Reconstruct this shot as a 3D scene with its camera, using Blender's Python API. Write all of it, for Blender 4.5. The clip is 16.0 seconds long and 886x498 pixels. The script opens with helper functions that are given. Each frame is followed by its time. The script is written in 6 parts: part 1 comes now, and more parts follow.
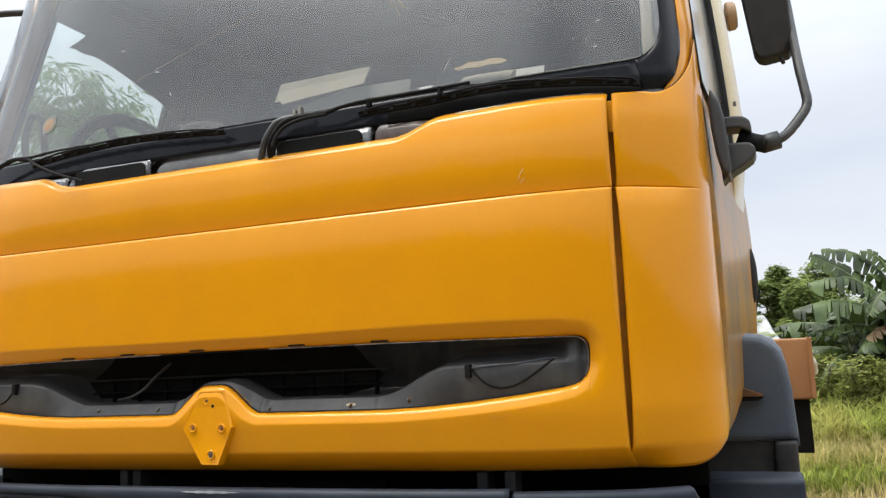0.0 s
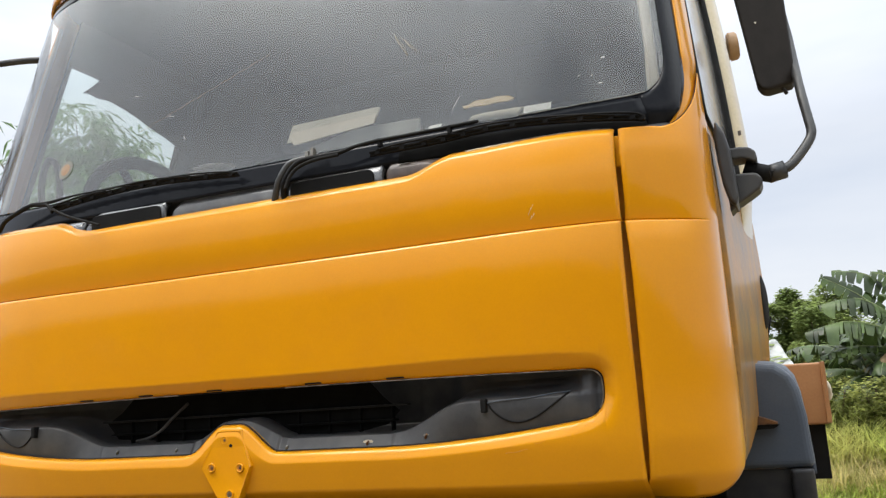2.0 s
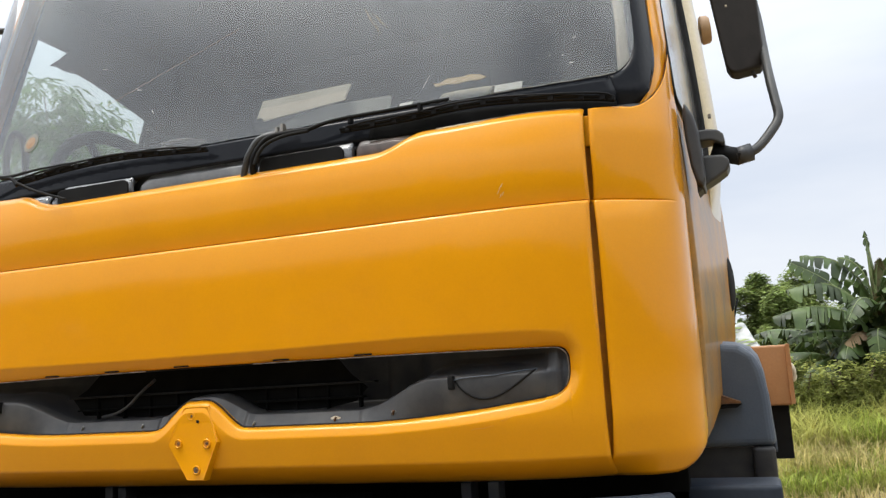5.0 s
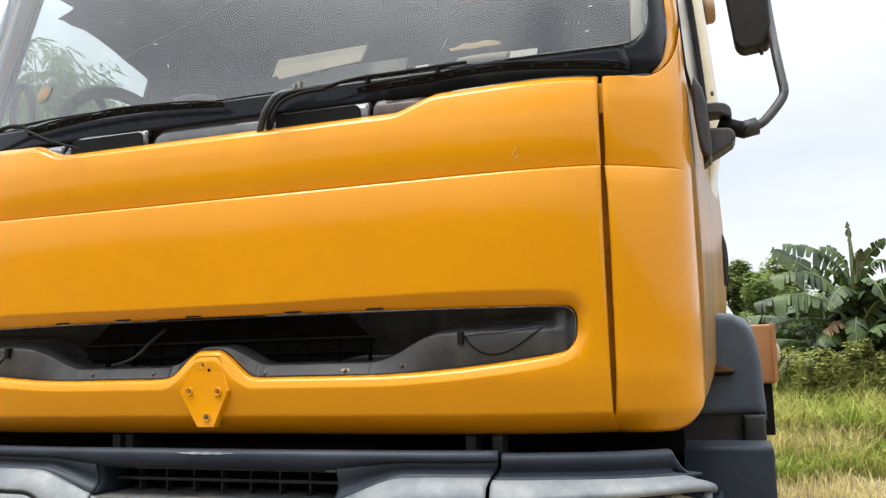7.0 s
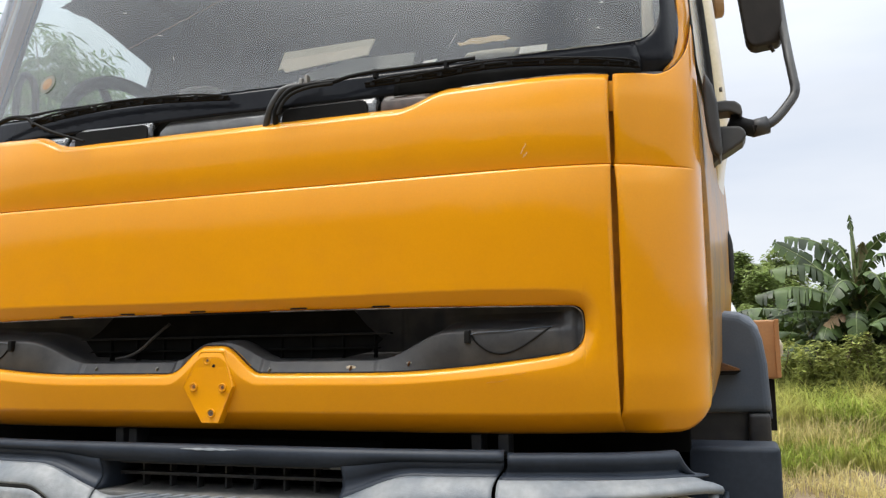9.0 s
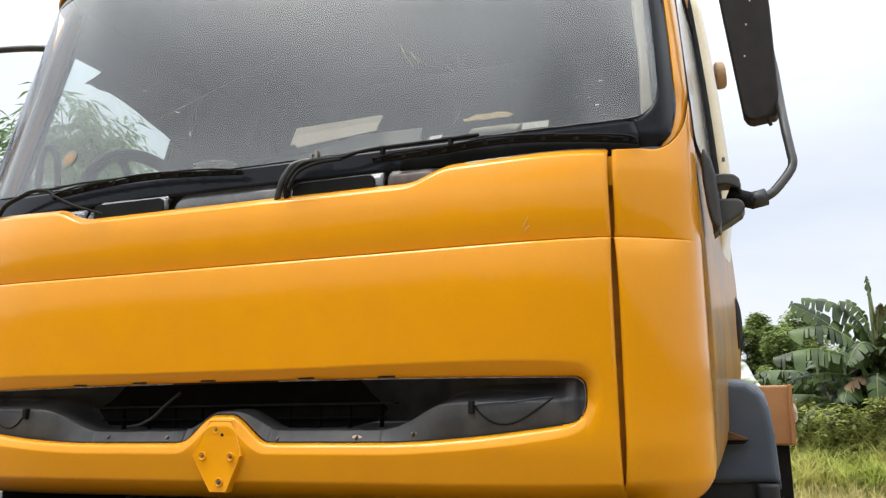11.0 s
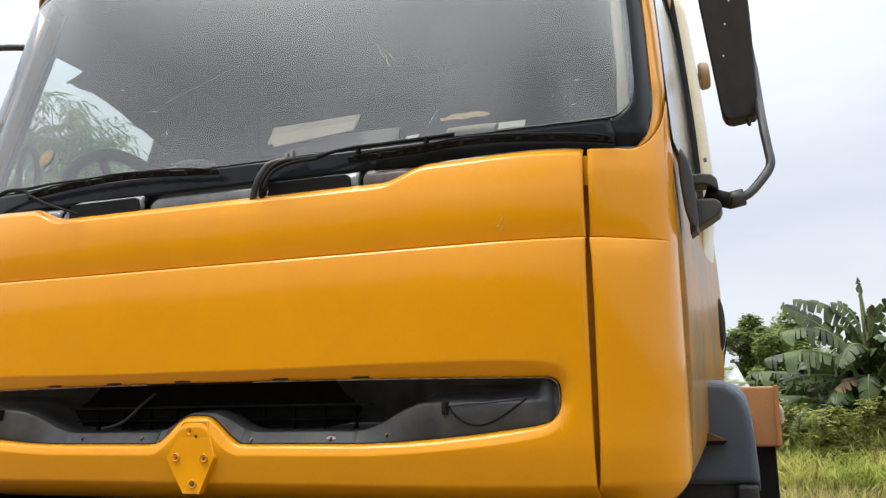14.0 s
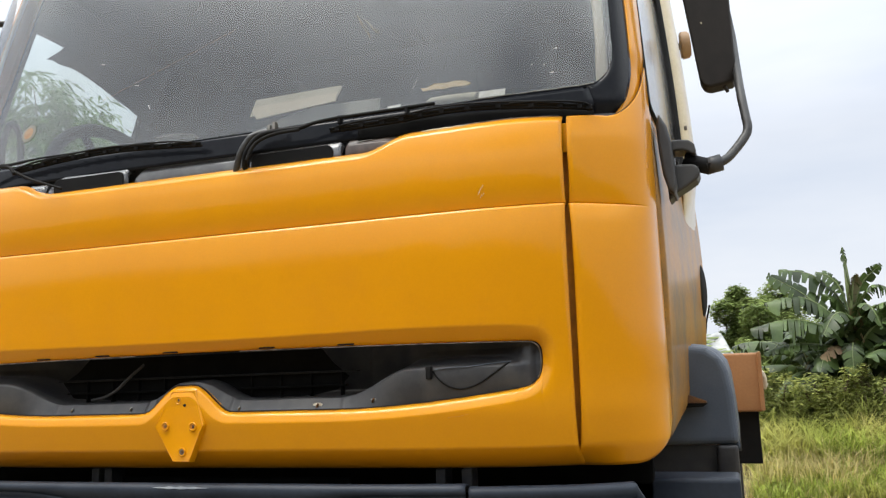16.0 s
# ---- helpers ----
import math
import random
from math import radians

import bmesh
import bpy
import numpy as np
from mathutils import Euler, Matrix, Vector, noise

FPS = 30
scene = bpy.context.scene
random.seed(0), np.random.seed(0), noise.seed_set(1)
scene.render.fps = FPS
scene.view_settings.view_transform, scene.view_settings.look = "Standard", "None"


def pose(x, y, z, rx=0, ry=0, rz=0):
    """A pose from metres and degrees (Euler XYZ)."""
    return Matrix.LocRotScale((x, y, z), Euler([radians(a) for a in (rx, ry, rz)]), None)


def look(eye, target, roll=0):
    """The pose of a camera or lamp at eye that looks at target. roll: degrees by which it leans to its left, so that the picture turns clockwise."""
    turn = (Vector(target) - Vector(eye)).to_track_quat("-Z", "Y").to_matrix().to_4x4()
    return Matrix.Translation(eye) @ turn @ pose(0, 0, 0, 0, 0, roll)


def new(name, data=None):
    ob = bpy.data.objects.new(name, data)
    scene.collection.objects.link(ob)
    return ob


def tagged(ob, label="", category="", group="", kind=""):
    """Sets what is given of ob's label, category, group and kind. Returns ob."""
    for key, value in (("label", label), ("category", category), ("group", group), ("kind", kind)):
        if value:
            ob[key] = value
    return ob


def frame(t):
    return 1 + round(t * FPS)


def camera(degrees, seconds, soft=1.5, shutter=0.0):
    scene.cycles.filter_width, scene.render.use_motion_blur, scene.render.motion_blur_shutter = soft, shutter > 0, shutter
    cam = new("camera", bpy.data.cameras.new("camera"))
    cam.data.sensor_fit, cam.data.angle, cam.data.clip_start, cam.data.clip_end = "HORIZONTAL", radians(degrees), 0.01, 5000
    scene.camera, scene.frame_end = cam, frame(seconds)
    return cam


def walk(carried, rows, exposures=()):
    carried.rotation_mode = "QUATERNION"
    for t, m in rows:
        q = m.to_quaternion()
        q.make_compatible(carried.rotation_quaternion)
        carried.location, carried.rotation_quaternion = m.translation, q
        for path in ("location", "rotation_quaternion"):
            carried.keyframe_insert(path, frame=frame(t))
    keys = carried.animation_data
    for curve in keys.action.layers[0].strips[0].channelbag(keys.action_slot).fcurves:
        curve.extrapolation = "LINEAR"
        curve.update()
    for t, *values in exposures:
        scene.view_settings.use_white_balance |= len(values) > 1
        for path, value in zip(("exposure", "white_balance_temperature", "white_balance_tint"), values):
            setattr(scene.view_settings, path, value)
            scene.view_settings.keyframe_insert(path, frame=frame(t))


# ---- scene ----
cam = camera(55.76, 16.0, soft=1.3)
PATH = [
    (0.0, 1.1922, -1.5793, 1.5423, 97.615, 2.620, 21.552),
    (0.5, 1.2091, -1.5723, 1.5405, 97.361, 3.220, 21.755),
    (1.0, 1.1820, -1.5820, 1.5466, 97.663, 3.661, 22.128),
    (1.5, 1.1877, -1.5966, 1.5625, 98.419, 3.898, 22.396),
    (2.0, 1.1935, -1.6072, 1.5548, 99.642, 3.793, 22.285),
    (2.5, 1.1946, -1.6068, 1.5577, 99.935, 3.649, 22.382),
    (3.0, 1.1931, -1.6072, 1.5528, 100.476, 3.601, 22.254),
    (3.5, 1.1940, -1.6060, 1.5616, 100.433, 3.682, 22.448),
    (4.0, 1.2048, -1.5964, 1.5541, 99.952, 3.820, 22.296),
    (6.3, 1.1999, -1.6425, 1.5297, 96.978, 2.636, 18.343),
    (6.5, 1.1865, -1.6513, 1.5238, 96.999, 2.530, 18.485),
    (7.0, 1.1541, -1.6634, 1.4965, 96.865, 1.680, 19.021),
    (7.5, 1.1529, -1.6553, 1.4635, 96.082, 0.860, 19.026),
    (8.0, 1.1658, -1.6577, 1.4712, 95.581, 0.820, 19.027),
    (8.5, 1.1527, -1.6557, 1.4932, 95.591, 0.948, 19.006),
    (9.0, 1.1362, -1.6578, 1.5197, 96.036, 1.160, 18.962),
    (9.5, 1.1315, -1.6737, 1.5406, 96.982, 1.147, 19.536),
    (10.0, 1.1717, -1.6921, 1.5526, 98.383, 1.211, 20.045),
    (10.2, 1.1790, -1.7007, 1.5469, 99.169, 1.236, 20.212),
    (12.5, 1.1741, -1.6701, 1.5367, 100.462, 0.838, 19.834),
    (13.0, 1.1867, -1.6821, 1.5421, 100.442, 0.854, 19.742),
    (13.5, 1.1991, -1.6759, 1.5346, 100.343, 0.900, 19.713),
    (14.0, 1.2177, -1.6656, 1.5374, 100.218, 1.083, 19.827),
    (14.5, 1.2303, -1.6630, 1.5202, 99.873, 1.294, 19.876),
    (15.0, 1.2312, -1.6675, 1.5043, 99.166, 1.549, 19.716),
    (15.5, 1.2314, -1.6719, 1.5046, 98.623, 1.873, 19.457),
    (16.0, 1.2390, -1.6812, 1.5116, 98.652, 2.015, 19.235),
]
walk(cam, [(t, pose(x, y, z, rx, ry, rz)) for t, x, y, z, rx, ry, rz in PATH], exposures=[(0.0, 0.36), (0.5, 0.37), (1.0, 0.54), (1.5, 0.43), (2.5, 0.33), (4.0, 0.37), (6.5, 0.42), (7.0, 0.56), (7.5, 0.59), (8.5, 0.54), (9.0, 0.39), (9.5, 0.48), (10.0, 0.50), (13.0, 0.33), (14.0, 0.35), (15.0, 0.40), (16.0, 0.36)])

# ---- light ----
SUN_ELEV, SUN_AZ = radians(70), radians(238)
world = bpy.data.worlds.new("overcast_sky")
scene.world = world
world.use_nodes = True
wn, wl = world.node_tree.nodes, world.node_tree.links
wn.clear()
w_out = wn.new("ShaderNodeOutputWorld")
w_bg = wn.new("ShaderNodeBackground")
w_sky = wn.new("ShaderNodeTexSky")
w_sky.sky_type, w_sky.sun_disc = "NISHITA", False
w_sky.sun_elevation, w_sky.sun_rotation = SUN_ELEV, SUN_AZ
w_sky.air_density, w_sky.dust_density = 1.0, 2.3
w_co = wn.new("ShaderNodeTexCoord")
w_map = wn.new("ShaderNodeMapping")
w_map.inputs["Scale"].default_value = (1.0, 1.0, 4.0)
w_map.inputs["Location"].default_value = (2.276, 8.483, 3.932)
w_noise = wn.new("ShaderNodeTexNoise")
w_noise.inputs["Scale"].default_value = 1.3
w_noise.inputs["Detail"].default_value = 5.0
w_noise.inputs["Roughness"].default_value = 0.55
w_ramp = wn.new("ShaderNodeValToRGB")
w_ramp.color_ramp.elements[0].position, w_ramp.color_ramp.elements[0].color = 0.34, (6.5, 7.15, 8.3, 1)
w_ramp.color_ramp.elements[1].position, w_ramp.color_ramp.elements[1].color = 0.62, (8.2, 8.55, 9.2, 1)
w_high = wn.new("ShaderNodeValToRGB")
w_high.color_ramp.elements[0].position, w_high.color_ramp.elements[0].color = 0.33, (4.0, 4.4, 5.0, 1)
w_high.color_ramp.elements[1].position, w_high.color_ramp.elements[1].color = 0.58, (15.0, 15.7, 16.0, 1)
w_lift = wn.new("ShaderNodeMapRange")
w_lift.interpolation_type = "SMOOTHSTEP"
w_lift.inputs["From Min"].default_value, w_lift.inputs["From Max"].default_value = 0.35, 0.62
w_cloud = wn.new("ShaderNodeMixRGB")
w_mix = wn.new("ShaderNodeMixRGB")
w_mix.inputs[0].default_value = 0.88
wl.new(w_co.outputs["Generated"], w_map.inputs["Vector"])
wl.new(w_map.outputs["Vector"], w_noise.inputs["Vector"])
wl.new(w_noise.outputs["Fac"], w_ramp.inputs["Fac"])
wl.new(w_sky.outputs["Color"], w_mix.inputs[1])
w_sep = wn.new("ShaderNodeSeparateXYZ")
wl.new(w_noise.outputs["Fac"], w_high.inputs["Fac"])
wl.new(w_sep.outputs["Z"], w_lift.inputs["Value"])
wl.new(w_lift.outputs["Result"], w_cloud.inputs[0])
wl.new(w_ramp.outputs["Color"], w_cloud.inputs[1])
wl.new(w_high.outputs["Color"], w_cloud.inputs[2])
wl.new(w_cloud.outputs["Color"], w_mix.inputs[2])
w_up = wn.new("ShaderNodeMapRange")
w_up.inputs["From Min"].default_value, w_up.inputs["From Max"].default_value = 0.25, 1.0
w_up.inputs["To Min"].default_value, w_up.inputs["To Max"].default_value = 1.0, 2.5
w_mul = wn.new("ShaderNodeMixRGB")
w_mul.blend_type = "MULTIPLY"
w_mul.inputs[0].default_value = 1.0
wl.new(w_co.outputs["Generated"], w_sep.inputs["Vector"])
wl.new(w_sep.outputs["Z"], w_up.inputs["Value"])
wl.new(w_mix.outputs["Color"], w_mul.inputs[1])
wl.new(w_up.outputs["Result"], w_mul.inputs[2])
wl.new(w_mul.outputs["Color"], w_bg.inputs["Color"])
w_bg.inputs["Strength"].default_value = 0.088
wl.new(w_bg.outputs["Background"], w_out.inputs["Surface"])

sun_data = bpy.data.lights.new("sun", "SUN")
sun_data.energy, sun_data.angle, sun_data.color = 2.1, radians(30), (1.0, 0.96, 0.88)
sun = new("sun", sun_data)
sun_way = Vector((math.sin(SUN_AZ) * math.cos(SUN_ELEV), math.cos(SUN_AZ) * math.cos(SUN_ELEV), math.sin(SUN_ELEV)))
sun.matrix_world = look(sun_way * 50, (0, 0, 0))


# ---- materials ----
def material(name, color, rough=0.5, metal=0.0, color2=None, scale=8.0, amount=0.5, bump=0.0, bump_scale=120.0,
             coat=0.0, fine=None, fine_amount=0.15, spec=0.5, island=0.0, rough2=None):
    """A principled surface whose colour drifts between two tones at a broad scale and speckles at a fine one."""
    m = bpy.data.materials.new(name)
    m.use_nodes = True
    n, l = m.node_tree.nodes, m.node_tree.links
    p = n["Principled BSDF"]
    p.inputs["Roughness"].default_value, p.inputs["Metallic"].default_value = rough, metal
    p.inputs["Coat Weight"].default_value, p.inputs["Coat Roughness"].default_value = coat, 0.13
    p.inputs["Specular IOR Level"].default_value = spec
    co = n.new("ShaderNodeTexCoord")
    broad = n.new("ShaderNodeTexNoise")
    broad.inputs["Scale"].default_value, broad.inputs["Detail"].default_value = scale, 5.0
    l.new(co.outputs["Object"], broad.inputs["Vector"])
    ramp = n.new("ShaderNodeValToRGB")
    ramp.color_ramp.elements[0].position, ramp.color_ramp.elements[1].position = 0.38, 0.68
    second = color2 or tuple(c * (1 - 0.25 * amount) for c in color)
    ramp.color_ramp.elements[0].color, ramp.color_ramp.elements[1].color = (*color, 1), (*second, 1)
    l.new(broad.outputs["Fac"], ramp.inputs["Fac"])
    grain = n.new("ShaderNodeTexNoise")
    grain.inputs["Scale"].default_value, grain.inputs["Detail"].default_value = fine or scale * 14, 3.0
    l.new(co.outputs["Object"], grain.inputs["Vector"])
    level = n.new("ShaderNodeMapRange")
    level.inputs["To Min"].default_value, level.inputs["To Max"].default_value = 1 - fine_amount, 1 + fine_amount
    l.new(grain.outputs["Fac"], level.inputs["Value"])
    mul = n.new("ShaderNodeMixRGB")
    mul.blend_type = "MULTIPLY"
    mul.inputs[0].default_value = 1.0
    l.new(ramp.outputs["Color"], mul.inputs[1])
    l.new(level.outputs["Result"], mul.inputs[2])
    last = mul
    if island:
        geo = n.new("ShaderNodeNewGeometry")
        shift = n.new("ShaderNodeMapRange")
        shift.inputs["To Min"].default_value, shift.inputs["To Max"].default_value = 1 - island, 1 + island
        l.new(geo.outputs["Random Per Island"], shift.inputs["Value"])
        last = n.new("ShaderNodeMixRGB")
        last.blend_type = "MULTIPLY"
        last.inputs[0].default_value = 1.0
        l.new(mul.outputs["Color"], last.inputs[1])
        l.new(shift.outputs["Result"], last.inputs[2])
    l.new(last.outputs["Color"], p.inputs["Base Color"])
    if rough2 is not None:
        rr = n.new("ShaderNodeMapRange")
        rr.inputs["From Min"].default_value, rr.inputs["From Max"].default_value = 0.35, 0.7
        rr.inputs["To Min"].default_value, rr.inputs["To Max"].default_value = rough, rough2
        l.new(broad.outputs["Fac"], rr.inputs["Value"])
        l.new(rr.outputs["Result"], p.inputs["Roughness"])
    if bump:
        bn = n.new("ShaderNodeTexNoise")
        bn.inputs["Scale"].default_value, bn.inputs["Detail"].default_value = bump_scale, 4.0
        l.new(co.outputs["Object"], bn.inputs["Vector"])
        b = n.new("ShaderNodeBump")
        b.inputs["Strength"].default_value, b.inputs["Distance"].default_value = bump, 0.01
        l.new(bn.outputs["Fac"], b.inputs["Height"])
        l.new(b.outputs["Normal"], p.inputs["Normal"])
    return m


def leafy(m, share=0.45):
    """Lets part of the light through a thin leaf."""
    n, l = m.node_tree.nodes, m.node_tree.links
    p, out = n["Principled BSDF"], n["Material Output"]
    tr = n.new("ShaderNodeBsdfTranslucent")
    l.new(p.inputs["Base Color"].links[0].from_socket, tr.inputs["Color"])
    mix = n.new("ShaderNodeMixShader")
    mix.inputs["Fac"].default_value = share
    l.new(p.outputs["BSDF"], mix.inputs[1])
    l.new(tr.outputs["BSDF"], mix.inputs[2])
    l.new(mix.outputs["Shader"], out.inputs["Surface"])


def clear_glass(name, tint, ior, rough=0.0, dust=0.0, gloss=1.0):
    """A thin pane: it lets light straight through and mirrors by Fresnel, with a film of dust."""
    m = bpy.data.materials.new(name)
    m.use_nodes = True
    n, l = m.node_tree.nodes, m.node_tree.links
    n.clear()
    out = n.new("ShaderNodeOutputMaterial")
    tr = n.new("ShaderNodeBsdfTransparent")
    tr.inputs["Color"].default_value = (*tint, 1)
    gl = n.new("ShaderNodeBsdfGlossy")
    gl.inputs["Roughness"].default_value = rough
    gl.inputs["Color"].default_value = (gloss, gloss, gloss, 1)
    fr = n.new("ShaderNodeFresnel")
    fr.inputs["IOR"].default_value = ior
    mix = n.new("ShaderNodeMixShader")
    l.new(fr.outputs["Fac"], mix.inputs["Fac"])
    l.new(tr.outputs["BSDF"], mix.inputs[1])
    l.new(gl.outputs["BSDF"], mix.inputs[2])
    last = mix
    if dust:
        df = n.new("ShaderNodeBsdfDiffuse")
        df.inputs["Color"].default_value = (0.42, 0.40, 0.36, 1)
        co = n.new("ShaderNodeTexCoord")
        ns = n.new("ShaderNodeTexNoise")
        ns.inputs["Scale"].default_value, ns.inputs["Detail"].default_value = 3.0, 6.0
        l.new(co.outputs["Object"], ns.inputs["Vector"])
        mr = n.new("ShaderNodeMapRange")
        mr.inputs["From Min"].default_value, mr.inputs["From Max"].default_value = 0.35, 0.75
        mr.inputs["To Min"].default_value, mr.inputs["To Max"].default_value = dust * 0.4, dust * 1.5
        l.new(ns.outputs["Fac"], mr.inputs["Value"])
        last = n.new("ShaderNodeMixShader")
        l.new(mr.outputs["Result"], last.inputs["Fac"])
        l.new(mix.outputs["Shader"], last.inputs[1])
        l.new(df.outputs["BSDF"], last.inputs[2])
    l.new(last.outputs["Shader"], out.inputs["Surface"])
    return m


YELLOW = material("yellow_truck_paint", (0.685, 0.279, 0.001), 0.36, color2=(0.655, 0.261, 0.002), scale=3.2, fine=220, fine_amount=0.045,
                  coat=1.0, spec=0.06, bump=0.012, bump_scale=14, rough2=0.42)
paint = YELLOW.node_tree.nodes["Principled BSDF"]
pn, pl = YELLOW.node_tree.nodes, YELLOW.node_tree.links
p_co, p_map, p_noise, p_level, p_mul = (pn.new("ShaderNode" + k) for k in ("TexCoord", "Mapping", "TexNoise", "MapRange", "MixRGB"))
p_map.inputs["Scale"].default_value = (7.0, 7.0, 2.2)
p_noise.inputs["Scale"].default_value, p_noise.inputs["Detail"].default_value = 1.0, 6.0
p_level.inputs["From Min"].default_value, p_level.inputs["From Max"].default_value = 0.3, 0.75
p_level.inputs["To Min"].default_value, p_level.inputs["To Max"].default_value = 1.012, 0.972
p_mul.blend_type = "MULTIPLY"
p_mul.inputs[0].default_value = 1.0
pl.new(p_co.outputs["Object"], p_map.inputs["Vector"])
pl.new(p_map.outputs["Vector"], p_noise.inputs["Vector"])
pl.new(p_noise.outputs["Fac"], p_level.inputs["Value"])
pl.new(paint.inputs["Base Color"].links[0].from_socket, p_mul.inputs[1])
pl.new(p_level.outputs["Result"], p_mul.inputs[2])
pl.new(p_mul.outputs["Color"], paint.inputs["Base Color"])
paint.inputs["Coat IOR"].default_value, paint.inputs["Coat Roughness"].default_value = 1.33, 0.09
paint.inputs["Sheen Weight"].default_value, paint.inputs["Sheen Roughness"].default_value = 0.03, 0.35
GREY = material("weathered_grey_plastic", (0.070, 0.086, 0.114), 0.42, color2=(0.098, 0.112, 0.134), scale=6, fine=200, bump=0.06, bump_scale=500, spec=0.35)
DUSTY = material("dusty_grey_bumper_plastic", (0.120, 0.136, 0.156), 0.40, color2=(0.250, 0.258, 0.262), scale=9, fine=70, fine_amount=0.22, bump=0.10, bump_scale=260, spec=0.3)
GRIME = material("grimy_brown_grey_plastic", (0.098, 0.098, 0.096), 0.55, color2=(0.165, 0.152, 0.135), scale=14, fine=90, fine_amount=0.3, bump=0.15, bump_scale=200, spec=0.2)
DOOR = material("dusty_scuffed_door_paint", (0.44, 0.195, 0.014), 0.50, color2=(0.24, 0.150, 0.065), scale=6, fine=70, fine_amount=0.25, bump=0.05, bump_scale=30, coat=0.35, spec=0.15)
ARM = material("dark_painted_tube", (0.030, 0.030, 0.032), 0.45, color2=(0.046, 0.044, 0.042), scale=14, fine=200)
DARK = material("dark_grey_plastic", (0.024, 0.0245, 0.028), 0.42, color2=(0.050, 0.047, 0.045), scale=13, fine=240, bump=0.05, bump_scale=600, spec=0.3)
BLACK = material("black_plastic", (0.006, 0.006, 0.0065), 0.6, color2=(0.011, 0.0105, 0.010), scale=10, fine=200, spec=0.14)
DEEP_ORANGE = material("deep_orange_coat", (0.66, 0.25, 0.012), 0.5, color2=(0.45, 0.16, 0.02), scale=18, fine=120)
WORN = material("scuffed_brown_grey_edge", (0.20, 0.165, 0.13), 0.7, color2=(0.035, 0.022, 0.014), scale=45, fine=300, fine_amount=0.3)
LEDGE = material("dusty_grey_ledge", (0.034, 0.034, 0.037), 0.42, color2=(0.064, 0.061, 0.059), scale=16, fine=260, bump=0.04, bump_scale=500, spec=0.35)
PIT = material("near_black_shade_and_trim", (0.004, 0.004, 0.004), 0.9, color2=(0.007, 0.007, 0.007), scale=20, fine=200, spec=0.05)
MIRROR_BACK = material("scuffed_brown_black_plastic", (0.016, 0.0125, 0.0095), 0.55, color2=(0.024, 0.019, 0.015), scale=14, fine=160, bump=0.06, bump_scale=300, spec=0.15)
RUBBER = material("black_rubber", (0.012, 0.012, 0.012), 0.8, color2=(0.022, 0.021, 0.020), scale=12, fine=120, bump=0.1, bump_scale=90, spec=0.12)
FRIT = material("black_glass_border", (0.008, 0.009, 0.012), 0.10, color2=(0.014, 0.015, 0.018), scale=5, fine=80, spec=0.09)
BUMPER = material("dark_blue_grey_bumper_plastic", (0.012, 0.017, 0.027), 0.48, color2=(0.026, 0.033, 0.046), scale=4, fine=90, fine_amount=0.25, bump=0.05, bump_scale=420, spec=0.25)
GLASS = clear_glass("windscreen_glass", (0.90, 0.93, 0.92), 1.98, rough=0.16, dust=0.085)
SIDE_GLASS = clear_glass("side_window_glass", (0.76, 0.82, 0.79), 1.5, rough=0.12, dust=0.10)
LENS = clear_glass("headlight_lens", (0.98, 0.985, 0.99), 1.45, rough=0.02, dust=0.03)
COWL = material("dusty_black_cowl_plastic", (0.020, 0.021, 0.023), 0.32, color2=(0.040, 0.040, 0.041), scale=7, fine=60, spec=0.5)
RIMS = material("glossy_grey_cowl_plastic", (0.034, 0.034, 0.037), 0.26, color2=(0.055, 0.053, 0.052), scale=9, fine=140, spec=0.8, coat=1.0)
HOOD_TINT = material("hood_reflection_cowl_plastic", (0.040, 0.022, 0.015), 0.30, color2=(0.105, 0.072, 0.055), scale=22, fine=140, fine_amount=0.3, spec=0.5)
PANEL = material("dusty_sky_sheen_panel", (0.085, 0.087, 0.093), 0.28, color2=(0.145, 0.145, 0.144), scale=16, fine=90, fine_amount=0.2, spec=0.5)
CHROME = material("bright_reflector", (0.78, 0.79, 0.80), 0.12, metal=1.0, scale=20, fine=90)
RUST = material("brown_rust", (0.16, 0.07, 0.02), 0.8, color2=(0.08, 0.035, 0.015), scale=60, fine=300)
SILVER = material("silvered_lamp_plastic", (0.93, 0.94, 0.95), 0.16, metal=0.75, color2=(0.90, 0.91, 0.92), scale=9, fine=60)
ORANGE = material("hazed_orange_print", (0.32, 0.19, 0.11), 0.6, color2=(0.36, 0.26, 0.17), scale=60, fine=200)
STEEL = material("dull_steel", (0.30, 0.29, 0.27), 0.45, metal=0.8, color2=(0.20, 0.15, 0.11), scale=30, fine=150)
AMBER = material("amber_lens", (0.70, 0.17, 0.015), 0.2, color2=(0.62, 0.13, 0.01), scale=30, fine=120, coat=0.5)
FADED_SHEEN = material("faded_paint_and_sky_sheen", (0.60, 0.50, 0.31), 0.35, color2=(0.52, 0.41, 0.22), scale=7, fine=120, coat=0.5)
CREAM = material("cream_plastic", (0.62, 0.55, 0.43), 0.5, color2=(0.53, 0.46, 0.35), scale=9, fine=90)
LAMP_TAN = material("faded_tan_lamp", (0.40, 0.25, 0.13), 0.5, color2=(0.33, 0.20, 0.10), scale=14, fine=90)
TAN = material("tan_painted_steel", (0.33, 0.165, 0.066), 0.5, color2=(0.28, 0.13, 0.05), scale=5, fine=90, bump=0.05, bump_scale=60)
INSIDE = material("dark_cab_trim", (0.014, 0.0145, 0.0155), 0.8, color2=(0.020, 0.020, 0.020), scale=6, fine=140)
